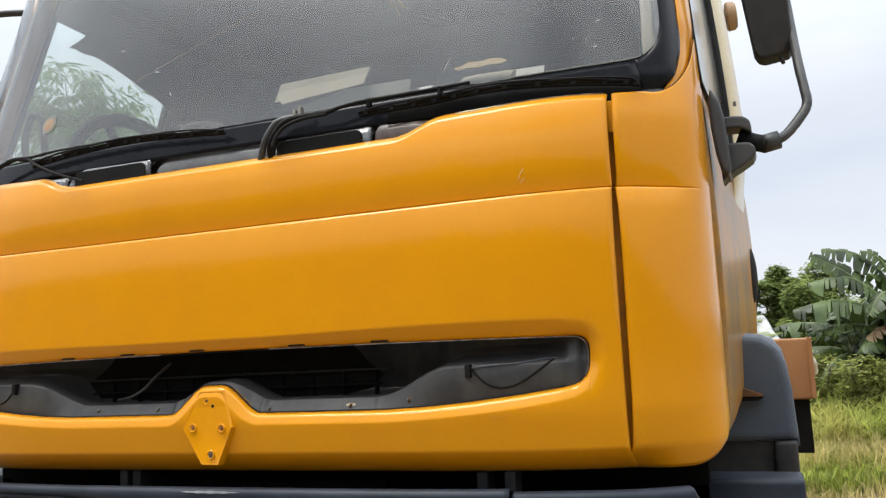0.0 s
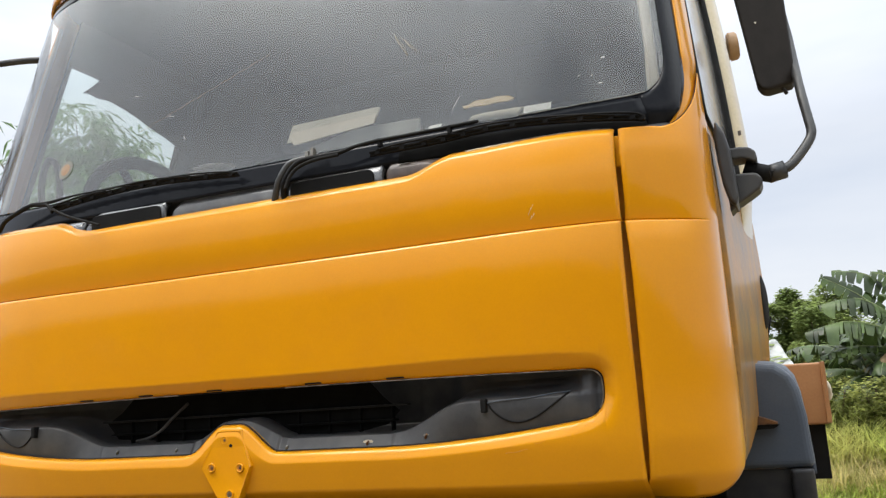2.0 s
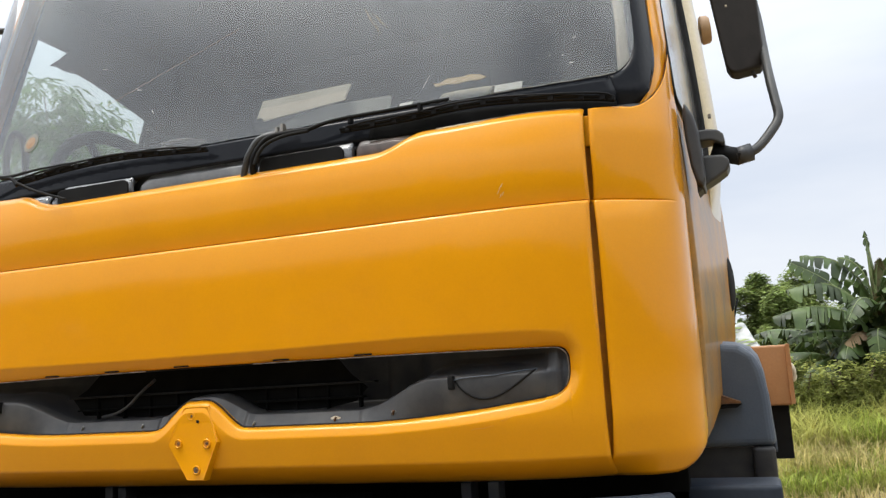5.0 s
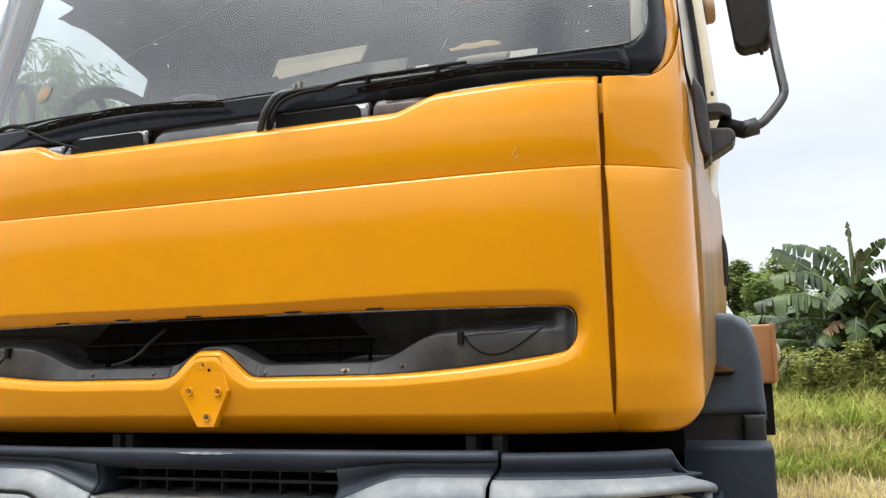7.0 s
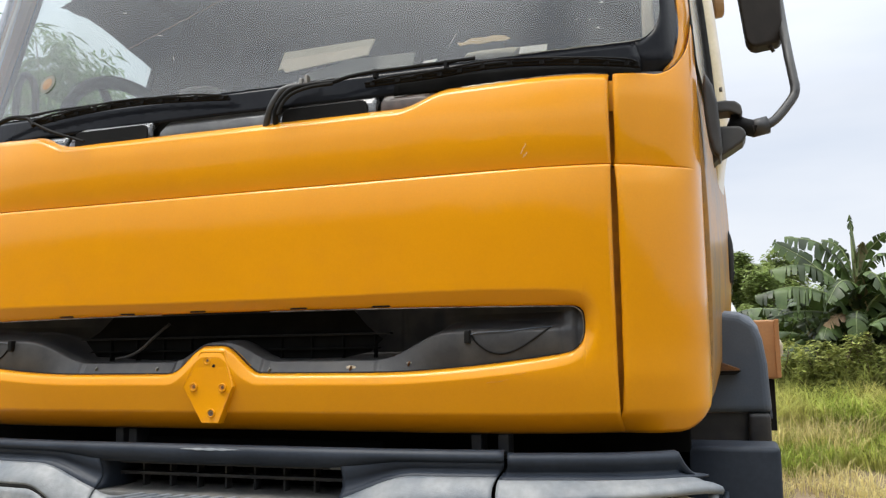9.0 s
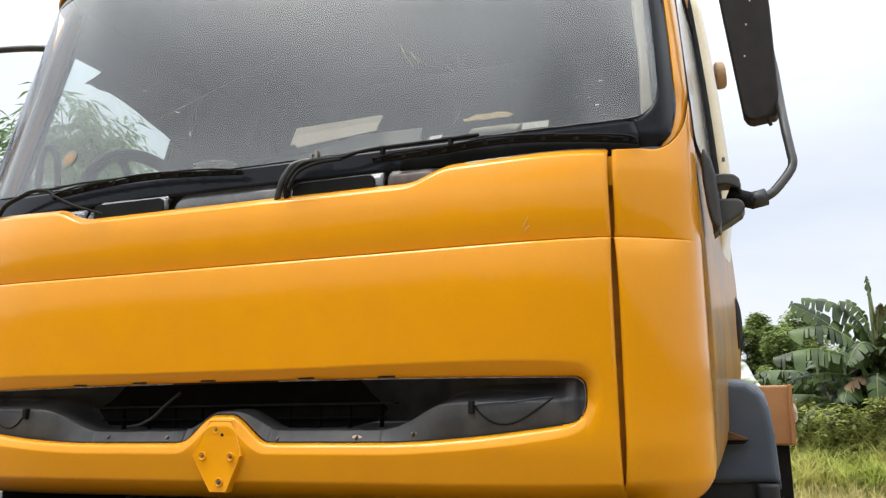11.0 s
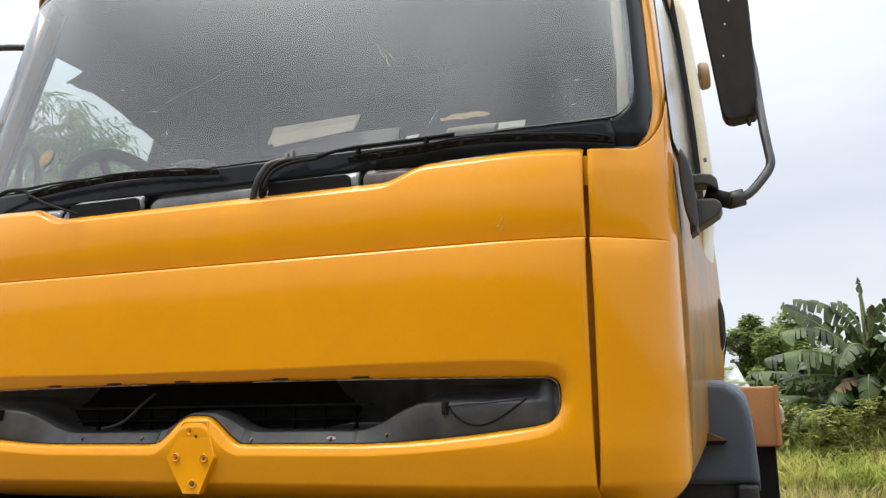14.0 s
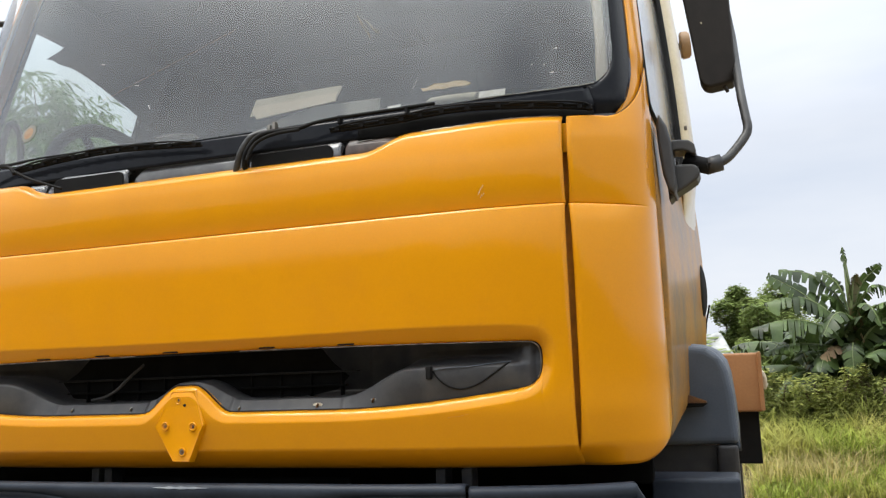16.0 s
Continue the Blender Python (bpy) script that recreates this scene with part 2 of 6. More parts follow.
DASH = material("dusty_dashboard", (0.055, 0.056, 0.056), 0.75, color2=(0.10, 0.098, 0.09), scale=5, fine=140)
PAPER = material("yellowed_paper", (0.52, 0.48, 0.38), 0.8, color2=(0.43, 0.39, 0.29), scale=9, fine=80)
CARD = material("tan_card", (0.66, 0.50, 0.27), 0.8, color2=(0.50, 0.36, 0.18), scale=40, fine=200, fine_amount=0.3)
DULL_GREY = material("dusty_and_hazed_grey", (0.26, 0.26, 0.235), 0.85, color2=(0.20, 0.20, 0.18), scale=14, fine=80)
WHITE = material("white_paper", (0.78, 0.78, 0.76), 0.8, color2=(0.68, 0.67, 0.62), scale=14, fine=80)
FOIL = material("torn_dark_film", (0.02, 0.021, 0.023), 0.5, color2=(0.03, 0.03, 0.03), scale=8, fine=80)
SOIL = material("dry_soil", (0.20, 0.15, 0.092), 0.95, color2=(0.155, 0.128, 0.068), scale=0.9, fine=18, fine_amount=0.35, bump=0.5, bump_scale=9)
GRASS = material("green_grass", (0.34, 0.40, 0.085), 0.6, color2=(0.52, 0.47, 0.17), scale=1.1, fine=9, fine_amount=0.3, island=0.4)
STRAW = material("dry_straw_grass", (0.62, 0.52, 0.26), 0.7, color2=(0.55, 0.49, 0.20), scale=0.7, fine=9, fine_amount=0.3, island=0.3)
LEAF = material("green_shrub_leaves", (0.27, 0.33, 0.11), 0.55, color2=(0.17, 0.23, 0.068), scale=1.2, fine=12, fine_amount=0.3, island=0.4)
BUSH = material("olive_weed_leaves", (0.34, 0.36, 0.105), 0.6, color2=(0.20, 0.23, 0.06), scale=2.0, fine=12, fine_amount=0.3, island=0.45)
FEATHER = material("feathery_leaves", (0.16, 0.24, 0.10), 0.5, color2=(0.11, 0.19, 0.07), scale=1.2, fine=12, fine_amount=0.3, island=0.35)
BANANA = material("banana_leaf", (0.078, 0.118, 0.032), 0.42, color2=(0.024, 0.044, 0.011), scale=2.2, fine=40, fine_amount=0.2, island=0.55, spec=0.42)
RIB = material("pale_leaf_rib", (0.17, 0.21, 0.085), 0.5, scale=6, fine=60)
DRYLEAF = material("dry_banana_leaf", (0.26, 0.19, 0.10), 0.8, color2=(0.17, 0.11, 0.06), scale=4, fine=40)
STALK = material("fibrous_banana_stem", (0.15, 0.145, 0.065), 0.7, color2=(0.12, 0.085, 0.045), scale=9, fine=60)
BARK = material("grey_brown_bark", (0.16, 0.12, 0.085), 0.9, color2=(0.10, 0.075, 0.05), scale=8, fine=60, bump=0.5, bump_scale=30)
SHEET = material("dusty_white_sheet", (0.40, 0.41, 0.40), 0.6, color2=(0.13, 0.135, 0.12), scale=7, fine=30)
WOODS = material("far_woods", (0.055, 0.085, 0.032), 0.7, color2=(0.035, 0.06, 0.02), scale=0.3, fine=3, fine_amount=0.3, island=0.35)
PALE_LINE = material("scratch_in_glass", (0.60, 0.50, 0.42), 0.6, scale=20, fine=100)

for leaf_mat in (LEAF, BUSH, WOODS, FEATHER):
    leafy(leaf_mat)
for leaf_mat in (GRASS, STRAW):
    leafy(leaf_mat, 0.58)
leafy(BANANA, 0.22)


# ---- mesh helpers ----
def thing(name, label, category, at=(0, 0, 0), group=""):
    ob = new(name)
    ob.empty_display_size = 0.1
    ob.location = at
    return tagged(ob, label, category, group)


def mesh_ob(name, verts, faces, mat, parent=None, label="", smooth=True, thick=0.0, grow=-1.0):
    me = bpy.data.meshes.new(name)
    me.from_pydata([tuple(v) for v in verts], [], faces)
    me.validate()
    me.update()
    if smooth:
        me.polygons.foreach_set("use_smooth", [True] * len(me.polygons))
    me.materials.append(mat)
    ob = new(name, me)
    if parent:
        ob.parent = parent
        ob.matrix_parent_inverse = Matrix.Translation(-parent.matrix_basis.translation)
    if label:
        ob["label"] = label
    if thick:
        sol = ob.modifiers.new("thickness", "SOLIDIFY")
        sol.thickness, sol.offset = thick, grow
    return ob


def part(name, bm, mat, parent=None, label="", smooth=False):
    me = bpy.data.meshes.new(name)
    bm.to_mesh(me)
    bm.free()
    if smooth:
        me.polygons.foreach_set("use_smooth", [True] * len(me.polygons))
        me.set_sharp_from_angle(angle=radians(38))
    me.materials.append(mat)
    ob = new(name, me)
    if parent:
        ob.parent = parent
        ob.matrix_parent_inverse = Matrix.Translation(-parent.matrix_basis.translation)
    if label:
        ob["label"] = label
    return ob


def sheet(f, us, vs):
    """Verts and faces of the surface f(u, v)."""
    verts = [f(u, v) for u in us for v in vs]
    k = len(vs)
    faces = [(i * k + j, (i + 1) * k + j, (i + 1) * k + j + 1, i * k + j + 1) for i in range(len(us) - 1) for j in range(k - 1)]
    return verts, faces


def join(*pieces):
    verts, faces = [], []
    for v, f in pieces:
        o = len(verts)
        verts += list(v)
        faces += [tuple(i + o for i in q) for q in f]
    return verts, faces


def box_bm(bm, x0, x1, y0, y1, z0, z1, bevel=0.0, seg=2, turn=None):
    got = bmesh.ops.create_cube(bm, size=1.0)["verts"]
    m = Matrix.Translation(((x0 + x1) / 2, (y0 + y1) / 2, (z0 + z1) / 2)) @ (turn or Matrix()) @ Matrix.Diagonal((x1 - x0, y1 - y0, z1 - z0, 1))
    bmesh.ops.transform(bm, matrix=m, verts=got)
    if bevel:
        edges = list({e for v in got for e in v.link_edges})
        bmesh.ops.bevel(bm, geom=edges, offset=bevel, segments=seg, profile=0.6, affect="EDGES")
    return bm


def block(x0, x1, y0, y1, z0, z1, bevel=0.004, seg=2, turn=None):
    return box_bm(bmesh.new(), x0, x1, y0, y1, z0, z1, bevel, seg, turn)


def tube(points, radius, sides=10, taper=None, closed=False):
    """A round bar along points; radius may fall off along it by taper."""
    pts = [Vector(p) for p in points]
    verts, faces = [], []
    n = len(pts)
    ref = Vector((0.31, 0.17, 0.93))
    for i, p in enumerate(pts):
        a = pts[i - 1] if (i or closed) else p
        b = pts[(i + 1) % n] if (i < n - 1 or closed) else p
        d = (b - a).normalized()
        u = d.cross(ref).normalized()
        v = d.cross(u)
        r = radius if taper is None else radius * taper[i]
        verts += [p + r * (math.cos(2 * math.pi * k / sides) * u + math.sin(2 * math.pi * k / sides) * v) for k in range(sides)]
    for i in range(n if closed else n - 1):
        j = (i + 1) % n
        faces += [(i * sides + k, i * sides + (k + 1) % sides, j * sides + (k + 1) % sides, j * sides + k) for k in range(sides)]
    if not closed:
        faces += [tuple(range(sides))[::-1], tuple((n - 1) * sides + k for k in range(sides))]
    return verts, faces


def bend(points, n=8):
    """A smooth line through points (Catmull-Rom)."""
    p = [Vector(q) for q in points]
    p = [2 * p[0] - p[1]] + p + [2 * p[-1] - p[-2]]
    out = []
    for i in range(1, len(p) - 2):
        for k in range(n):
            t = k / n
            out.append(0.5 * (2 * p[i] + (p[i + 1] - p[i - 1]) * t + (2 * p[i - 1] - 5 * p[i] + 4 * p[i + 1] - p[i + 2]) * t * t
                              + (3 * p[i] - p[i - 1] - 3 * p[i + 1] + p[i + 2]) * t ** 3))
    return out + [p[-2]]


def prism(loop, axis, a, b):
    """A closed outline, points (u, v) in the plane across axis, pushed from a to b along it."""
    n = len(loop)
    put = {"x": lambda d, u, v: (d, u, v), "y": lambda d, u, v: (u, d, v), "z": lambda d, u, v: (u, v, d)}[axis]
    verts = [put(a, u, v) for u, v in loop] + [put(b, u, v) for u, v in loop]
    faces = [(i, (i + 1) % n, n + (i + 1) % n, n + i) for i in range(n)]
    return verts, faces + [tuple(range(n))[::-1], tuple(range(n, 2 * n))]


def rounded(u0, u1, v0, v1, r, n=6):
    out = []
    for cu, cv, a in ((u1 - r, v0 + r, -90), (u1 - r, v1 - r, 0), (u0 + r, v1 - r, 90), (u0 + r, v0 + r, 180)):
        out += [(cu + r * math.cos(radians(a + 90 * k / n)), cv + r * math.sin(radians(a + 90 * k / n))) for k in range(n + 1)]
    return out


def spaced(a, b, n):
    return [a + (b - a) * i / n for i in range(n + 1)]


def ease(t):
    t = min(1.0, max(0.0, t))
    return t * t * (3 - 2 * t)


# ---- the cab's outer form ----
def plan(s):
    """The cab's outline from above: s runs from the middle of the front round the corner and back along the side."""
    a = abs(s)
    if a <= 0.92:
        x, y = a, 0.08 * (a / 0.92) ** 6
    elif a <= 1.32:
        t = (a - 0.92) / 0.4
        x = 0.92 * (1 - t) ** 2 + 2.18 * t * (1 - t) + 1.09 * t * t
        y = 0.08 * (1 - t) ** 2 + 0.336 * t * (1 - t) + 0.33 * t * t
    else:
        x, y = 1.09 + 0.05 * (a - 1.32) / 1.27, 0.33 + a - 1.32
    return math.copysign(x, s), y


def lean(z):
    return 0.28 * max(0.0, z - 2.03)


def narrow(z):
    return 1.0 if z < 2.1 else 1 - 0.05 * ((z - 2.1) / 0.8) ** 1.5


def cab(s, z, off=0.0):
    """A point of the cab's skin, off metres outside it."""
    x, y = plan(s)
    xa, ya = plan(s - 0.002)
    xb, yb = plan(s + 0.002)
    d = math.hypot(xb - xa, yb - ya)
    return Vector((x * narrow(z) + off * (yb - ya) / d, y + lean(z) - off * (xb - xa) / d, z))


def screen_at(s, z, off=0.0):
    """A point of the windscreen, which lies a little behind the hood's face in the middle and bellies out between its edges."""
    x, y = plan(s)
    set_back = (0.045 + 0.13 * (x / 1.03) ** 4 - y) * (1 - ease((abs(s) - 1.02) / 0.13))
    p = cab(s, z, off) + Vector((0, set_back * (1 - 0.85 * ease((z - 2.25) / 0.6)), 0))
    u = min(1.0, max(0.0, (z - 2.07) / 0.815))
    belly = set_back * 0.85 * (ease((z - 2.25) / 0.6) - u) - 0.036 * u * (1 - u) * (1 - ease((abs(s) - 1.02) / 0.13))
    return p + belly * Vector(((p.x - 1.2) / 1.75, 1, (p.z - 1.54) / 1.75))


def glass_low(s):
    """The lower edge of the clear glass, which climbs towards the corners."""
    return 2.131 + 0.025 * (min(abs(s), 1.03) / 0.9) ** 4


def dip(s, z):
    """Lets the border's inner edge follow glass_low."""
    d = glass_low(s) - 2.152
    return z + d * (max(0.0, 1 - (z - 2.152) / 0.2) if z >= 2.152 else max(0.0, (z - 2.07) / 0.082))


truck = thing("truck", "yellow heavy truck with dark grey bumper, parked on bare soil", "truck")

# hood panel with the long mouth
MOUTH = 0.852


def mouth_low(x):
    a = abs(x)
    z = 1.447 + 0.034 * max(0.0, (a - 0.40) / 0.40) ** 1.7
    z += 0.064 * (1 - ease((a - 0.020) / 0.105))
    end = (a - (MOUTH - 0.05)) / 0.05
    if end > 0:
        mid = 1.545
        z = mid - (mid - z) * max(0.0, 1 - min(1.0, end) ** 2.7) ** (1 / 2.7)
    return z


def mouth_top(x):
    a = abs(x)
    z = 1.588 - 0.008 * (a / 0.85) ** 2
    end = (a - (MOUTH - 0.032)) / 0.032
    if end > 0:
        mid = 1.545
        z = mid + (z - mid) * max(0.0, 1 - min(1.0, end) ** 3) ** (1 / 3)
    return z


def hood_top(x):
    return 2.032 + 0.036 * ease((abs(x) - 0.455) / 0.12) + 0.014 * ease((abs(x) - 0.55) / 0.35)


TIP = [0.0, 0.0006, 0.0014, 0.0026, 0.004, 0.006, 0.0085, 0.0115, 0.015, 0.019, 0.024, 0.030, 0.037, 0.05]
MOUTH_XS = sorted(set(spaced(-MOUTH, MOUTH, 260) + spaced(-0.115, 0.115, 120) + [sg * (MOUTH - q) for sg in (-1, 1) for q in TIP]))
MOUTH_LINE = [(x, mouth_low(x)) for x in MOUTH_XS] + [(x, mouth_top(x)) for x in MOUTH_XS[::-1]]
MOUTH_NP = np.array(MOUTH_LINE)
MOUTH_STEP = np.roll(MOUTH_NP, -1, axis=0) - MOUTH_NP
MOUTH_SPAN = np.maximum((MOUTH_STEP ** 2).sum(1), 1e-12)


def crease(z):
    """The fold line across hood and corners: a rounded upper edge, a groove and the set-back strip above."""
    d = 0.006 * max(0.0, (min(z, 1.872) - 1.62) / 0.25) ** 1.5 + 0.008 * max(0.0, (min(z, 1.872) - 1.78) / 0.092) ** 2
    if z > 1.8790:
        d += 0.005 + 0.007 * max(0.0, 1 - (z - 1.879) / 0.06) ** 2 + 0.010 * max(0.0, (z - 1.93) / 0.11) ** 2
    elif z > 1.8762:
        d += 0.018
    elif z > 1.8690:
        d += 0.006 * ((z - 1.8690) / 0.0080) ** 2
    return d


def sag(x):
    return -0.010 * (1 - min(1.0, abs(x) / 0.92) ** 4)


def tuck_under(z):
    """The skin below the mouth leans back towards its lower fold."""
    g = max(0.0, 1.440 - z)
    return g * g / (g + 0.012)


def hood_dent(x, z):
    """How far the hood's skin lies behind the plain outline."""
    to = np.array((x, z)) - MOUTH_NP
    foot = MOUTH_NP + MOUTH_STEP * np.clip((to * MOUTH_STEP).sum(1) / MOUTH_SPAN, 0, 1)[:, None]
    gaps = np.hypot(foot[:, 0] - x, foot[:, 1] - z)
    k = int(gaps.argmin())
    near = float(gaps[k])
    above = ease((z - foot[k, 1]) / max(near, 1e-5) + 1.0)
    wide = 0.025 + 0.008 * above * ease((abs(x) - 0.1) / 0.6)
    d = (0.013 + 0.008 * above) * max(0.0, 1 - near / wide) ** (1 + 0.6 * ease((abs(x) - 0.77) / 0.07))
    d += 0.055 * max(0.0, (1.362 - z) / 0.042) ** 1.25
    d += crease(z - sag(x)) + 0.21 * tuck_under(z)
    d += 0.006 * max(0.0, 1 - (0.913 - abs(x)) / 0.009) ** 2
    top = hood_top(x) - z
    if top < 0.024:
        d += 0.020 * (1 - top / 0.024) ** 2
    return d


def hood_point(x, z, off=0.0):
    p = cab(x, min(z, 2.03))
    return Vector((p.x, p.y + hood_dent(x, z) - off, z))


hx = sorted(set([round(v, 5) for v in spaced(-0.913, 0.913, 150)] + [sg * q for sg in (-1, 1) for q in (0.9045, 0.9065, 0.9085, 0.9105, 0.912)] + [round(sg * (MOUTH - q), 5) for sg in (-1, 1) for q in TIP + [-0.002, -0.005, -0.009, -0.014, -0.019, -0.024, -0.029, -0.034, -0.039]]
            + [round(v, 5) for v in spaced(-0.115, 0.115, 60)]))
def hood_rows(x):
    lo, hi, t = mouth_low(x), mouth_top(x), hood_top(x)
    if abs(x) >= MOUTH:
        lo = hi = 1.545
    m = lo - 0.036 - 1.395
    a = [1.313, 1.317, 1.324, 1.333, 1.343, 1.351, 1.358, 1.362, 1.366, 1.378, 1.395] + [1.395 + m * q for q in (0.25, 0.5, 0.75, 1.0)]
    a += [lo - q for q in (0.031, 0.028, 0.026, 0.024, 0.020, 0.013, 0.006, 0.0)]
    b = [hi + q for q in (0, 0.004, 0.008, 0.012, 0.0145, 0.017, 0.020, 0.023, 0.026, 0.029, 0.032, 0.036, 0.042, 0.05, 0.062)]
    b += [hi + 0.062 + (1.866 + sag(x) - hi - 0.062) * q for q in (0.12, 0.25, 0.4, 0.55, 0.7, 0.85, 1.0)]
    b += [q + sag(x) for q in (1.8690, 1.8705, 1.8722, 1.8740, 1.8756, 1.8768, 1.8774, 1.8784, 1.8792, 1.8806, 1.89, 1.90, 1.915, 1.93, 1.95, 1.97, 1.985)]
    b += [t - 0.022, t - 0.016, t - 0.010, t - 0.005, t - 0.002, t]
    return a, b


cols = [hood_rows(x) for x in hx]
hv, hf = [], []
for half in (0, 1):
    o, k = len(hv), len(cols[0][half])
    hv += [hood_point(x, z) for x, c in zip(hx, cols) for z in c[half]]
    hf += [(o + i * k + j, o + (i + 1) * k + j, o + (i + 1) * k + j + 1, o + i * k + j + 1) for i in range(len(hx) - 1) for j in range(k - 1)]
bm = bmesh.new()
bv = [bm.verts.new(p) for p in hv]
for q in hf:
    bm.faces.new([bv[i] for i in q])
bmesh.ops.remove_doubles(bm, verts=bm.verts, dist=0.0002)
hood = part("hood_panel", bm, YELLOW, truck, "yellow painted hood panel with a long mouth", smooth=True)
sol = hood.modifiers.new("thickness", "SOLIDIFY")
sol.thickness, sol.offset = 0.004, -1.0
# the mouth's return flange
edge = [(x, z) for x, z in MOUTH_LINE]
flange = sheet(lambda i, d: hood_point(*edge[int(i) % len(edge)]) + Vector((0, d, 0)), range(len(edge) + 1), [-0.001, 0.004, 0.012, 0.028])
mesh_ob("mouth_flange", *flange, YELLOW, truck)

# badge plate
def badge_y(z):
    """The plate is folded a little along its widest line."""
    return -0.0085 + (0.0125 * (z - 1.419) / 0.081 if z > 1.419 else 0.007 * (1.419 - z) / 0.083)


badge_loop = [(-0.0205, 1.336), (0.0245, 1.336), (0.067, 1.419), (0.036, 1.500), (-0.029, 1.500), (-0.068, 1.418)]
bb = bmesh.new()
vs_b = [bb.verts.new((x, badge_y(z) + 0.022, z)) for x, z in badge_loop]
vs_o = [bb.verts.new((x, badge_y(z) + 0.003, z)) for x, z in badge_loop]
vs_r = [bb.verts.new((x * 0.96, badge_y(z), 1.419 + (z - 1.419) * 0.97)) for x, z in badge_loop]
vs_f = [bb.verts.new((x * 0.93, badge_y(z) + 0.0012, 1.419 + (z - 1.419) * 0.945)) for x, z in badge_loop]
for ring_a, ring_b in ((vs_b, vs_o), (vs_o, vs_r), (vs_r, vs_f)):
    for i in range(6):
        bb.faces.new((ring_a[i], ring_a[(i + 1) % 6], ring_b[(i + 1) % 6], ring_b[i]))
bb.faces.new((vs_f[0], vs_f[1], vs_f[2], vs_f[5]))
bb.faces.new((vs_f[5], vs_f[2], vs_f[3], vs_f[4]))
bmesh.ops.recalc_face_normals(bb, faces=bb.faces)
badge = part("badge_plate", bb, YELLOW, truck, "yellow lozenge-shaped blank badge plate", smooth=True)
for sx, sz in ((-0.008, 1.4776), (-0.038, 1.4185), (0.038, 1.417), (0.006, 1.3595)):
    sy = badge_y(sz)
    ring = [Vector((sx + 0.0085 * math.cos(a), sy + 0.0004, sz + 0.0085 * math.sin(a))) for a in [2 * math.pi * k / 24 for k in range(24)]]
    mesh_ob("screw_rim", *tube(ring, 0.0020, 8, closed=True), YELLOW, badge)
    bm = bmesh.new()
    bmesh.ops.create_cone(bm, cap_ends=True, segments=16, radius1=0.0072, radius2=0.0072, depth=0.001, matrix=pose(sx, sy + 0.0006, sz, 90, 0, 0))
    part("screw_pocket", bm, WORN if sz < 1.4 else DEEP_ORANGE, badge, "dirty screw pocket")
    bm = bmesh.new()
    bmesh.ops.create_cone(bm, cap_ends=True, segments=12, radius1=0.0042, radius2=0.0030, depth=0.002, matrix=pose(sx + 0.0015, sy - 0.0004, sz + 0.0005, 90, 0, 0))
    part("screw", bm, RUST, badge, "rusty recessed screw", smooth=True)
bm = bmesh.new()
bmesh.ops.create_cone(bm, cap_ends=True, segments=12, radius1=0.0035, radius2=0.0035, depth=0.002, matrix=pose(0.0105, badge_y(1.466) + 0.0004, 1.466, 90, 0, 0))
part("screw_hole", bm, BLACK, badge, "small dark hole")


# grille insert behind the mouth
def smooth(t):
    t = min(1.0, max(0.0, t))
    return t * t * t * (10 - 15 * t + 6 * t * t)


def pod_rise(a):
    return smooth((a - 0.37) / 0.22)


def ledge_height(a):
    return 1.472 + 0.056 * pod_rise(a) + 0.046 * (1 - smooth((a - 0.005) / 0.150))


def insert_point(x, r):
    a = abs(x)
    lo, hi = mouth_low(x) - 0.006, mouth_top(x) + 0.006
    pod, ledge = pod_rise(a), ledge_height(a)
    soft = 0.014 + 0.014 * pod
    cut = min(hi - 0.004, max(lo + 0.01, ledge + 0.45 * soft))
    z = lo + (cut - lo) * r / 0.5 if r < 0.5 else cut + (hi - cut) * (r - 0.5) / 0.5
    base = hood_point(x, max(mouth_low(x), lo)).y + 0.009
    back = ease((z - ledge) / soft)
    deep = 0.11 * (1 - smooth((a - 0.42) / 0.26)) + 0.036 * (1 - ease((a - 0.74) / 0.09)) + 0.006
    up = (z - lo) / (hi - lo)
    bulge = -0.010 * pod * math.sin(math.pi * min(1, up * 1.2)) * (1 - ease((a - 0.78) / 0.07))
    return Vector((x, base + 0.008 * up + 0.55 * max(0.0, min(z, ledge) - lo) * (1 - pod) + deep * back + bulge, z))


def insert_at(x, up):
    """The point of the insert at a share of the mouth's height."""
    a = abs(x)
    lo, hi = mouth_low(x) - 0.006, mouth_top(x) + 0.006
    pod, ledge = pod_rise(a), ledge_height(a)
    cut = min(hi - 0.004, max(lo + 0.01, ledge + 0.45 * (0.014 + 0.014 * pod)))
    z = lo + (hi - lo) * up
    return insert_point(x, 0.5 * (z - lo) / (cut - lo) if z < cut else 0.5 + 0.5 * (z - cut) / (hi - cut))


ix = spaced(-MOUTH + 0.001, MOUTH - 0.001, 280)
insert = mesh_ob("grille_insert", *sheet(insert_point, ix, spaced(0, 1, 80)), DARK, truck, "dark grey plastic grille insert", thick=0.003)
insert.data.materials.append(LEDGE)
for k, face_ in enumerate(insert.data.polygons):
    if k % 80 < 38:
        face_.material_index = 1
# A near-black sheet and bars paint the shade deep in the mouth.
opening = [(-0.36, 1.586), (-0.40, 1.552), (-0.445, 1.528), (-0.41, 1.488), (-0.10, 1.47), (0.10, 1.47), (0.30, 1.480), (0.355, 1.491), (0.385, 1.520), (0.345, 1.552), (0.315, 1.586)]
mesh_ob("mouth_shade_sheet", *prism(opening, "y", 0.104, 0.108), PIT, truck, "black mesh behind the grille bars", smooth=False)
# A black tube is added for the dark gap between insert and lip.
gap_line = MOUTH_LINE[::3]
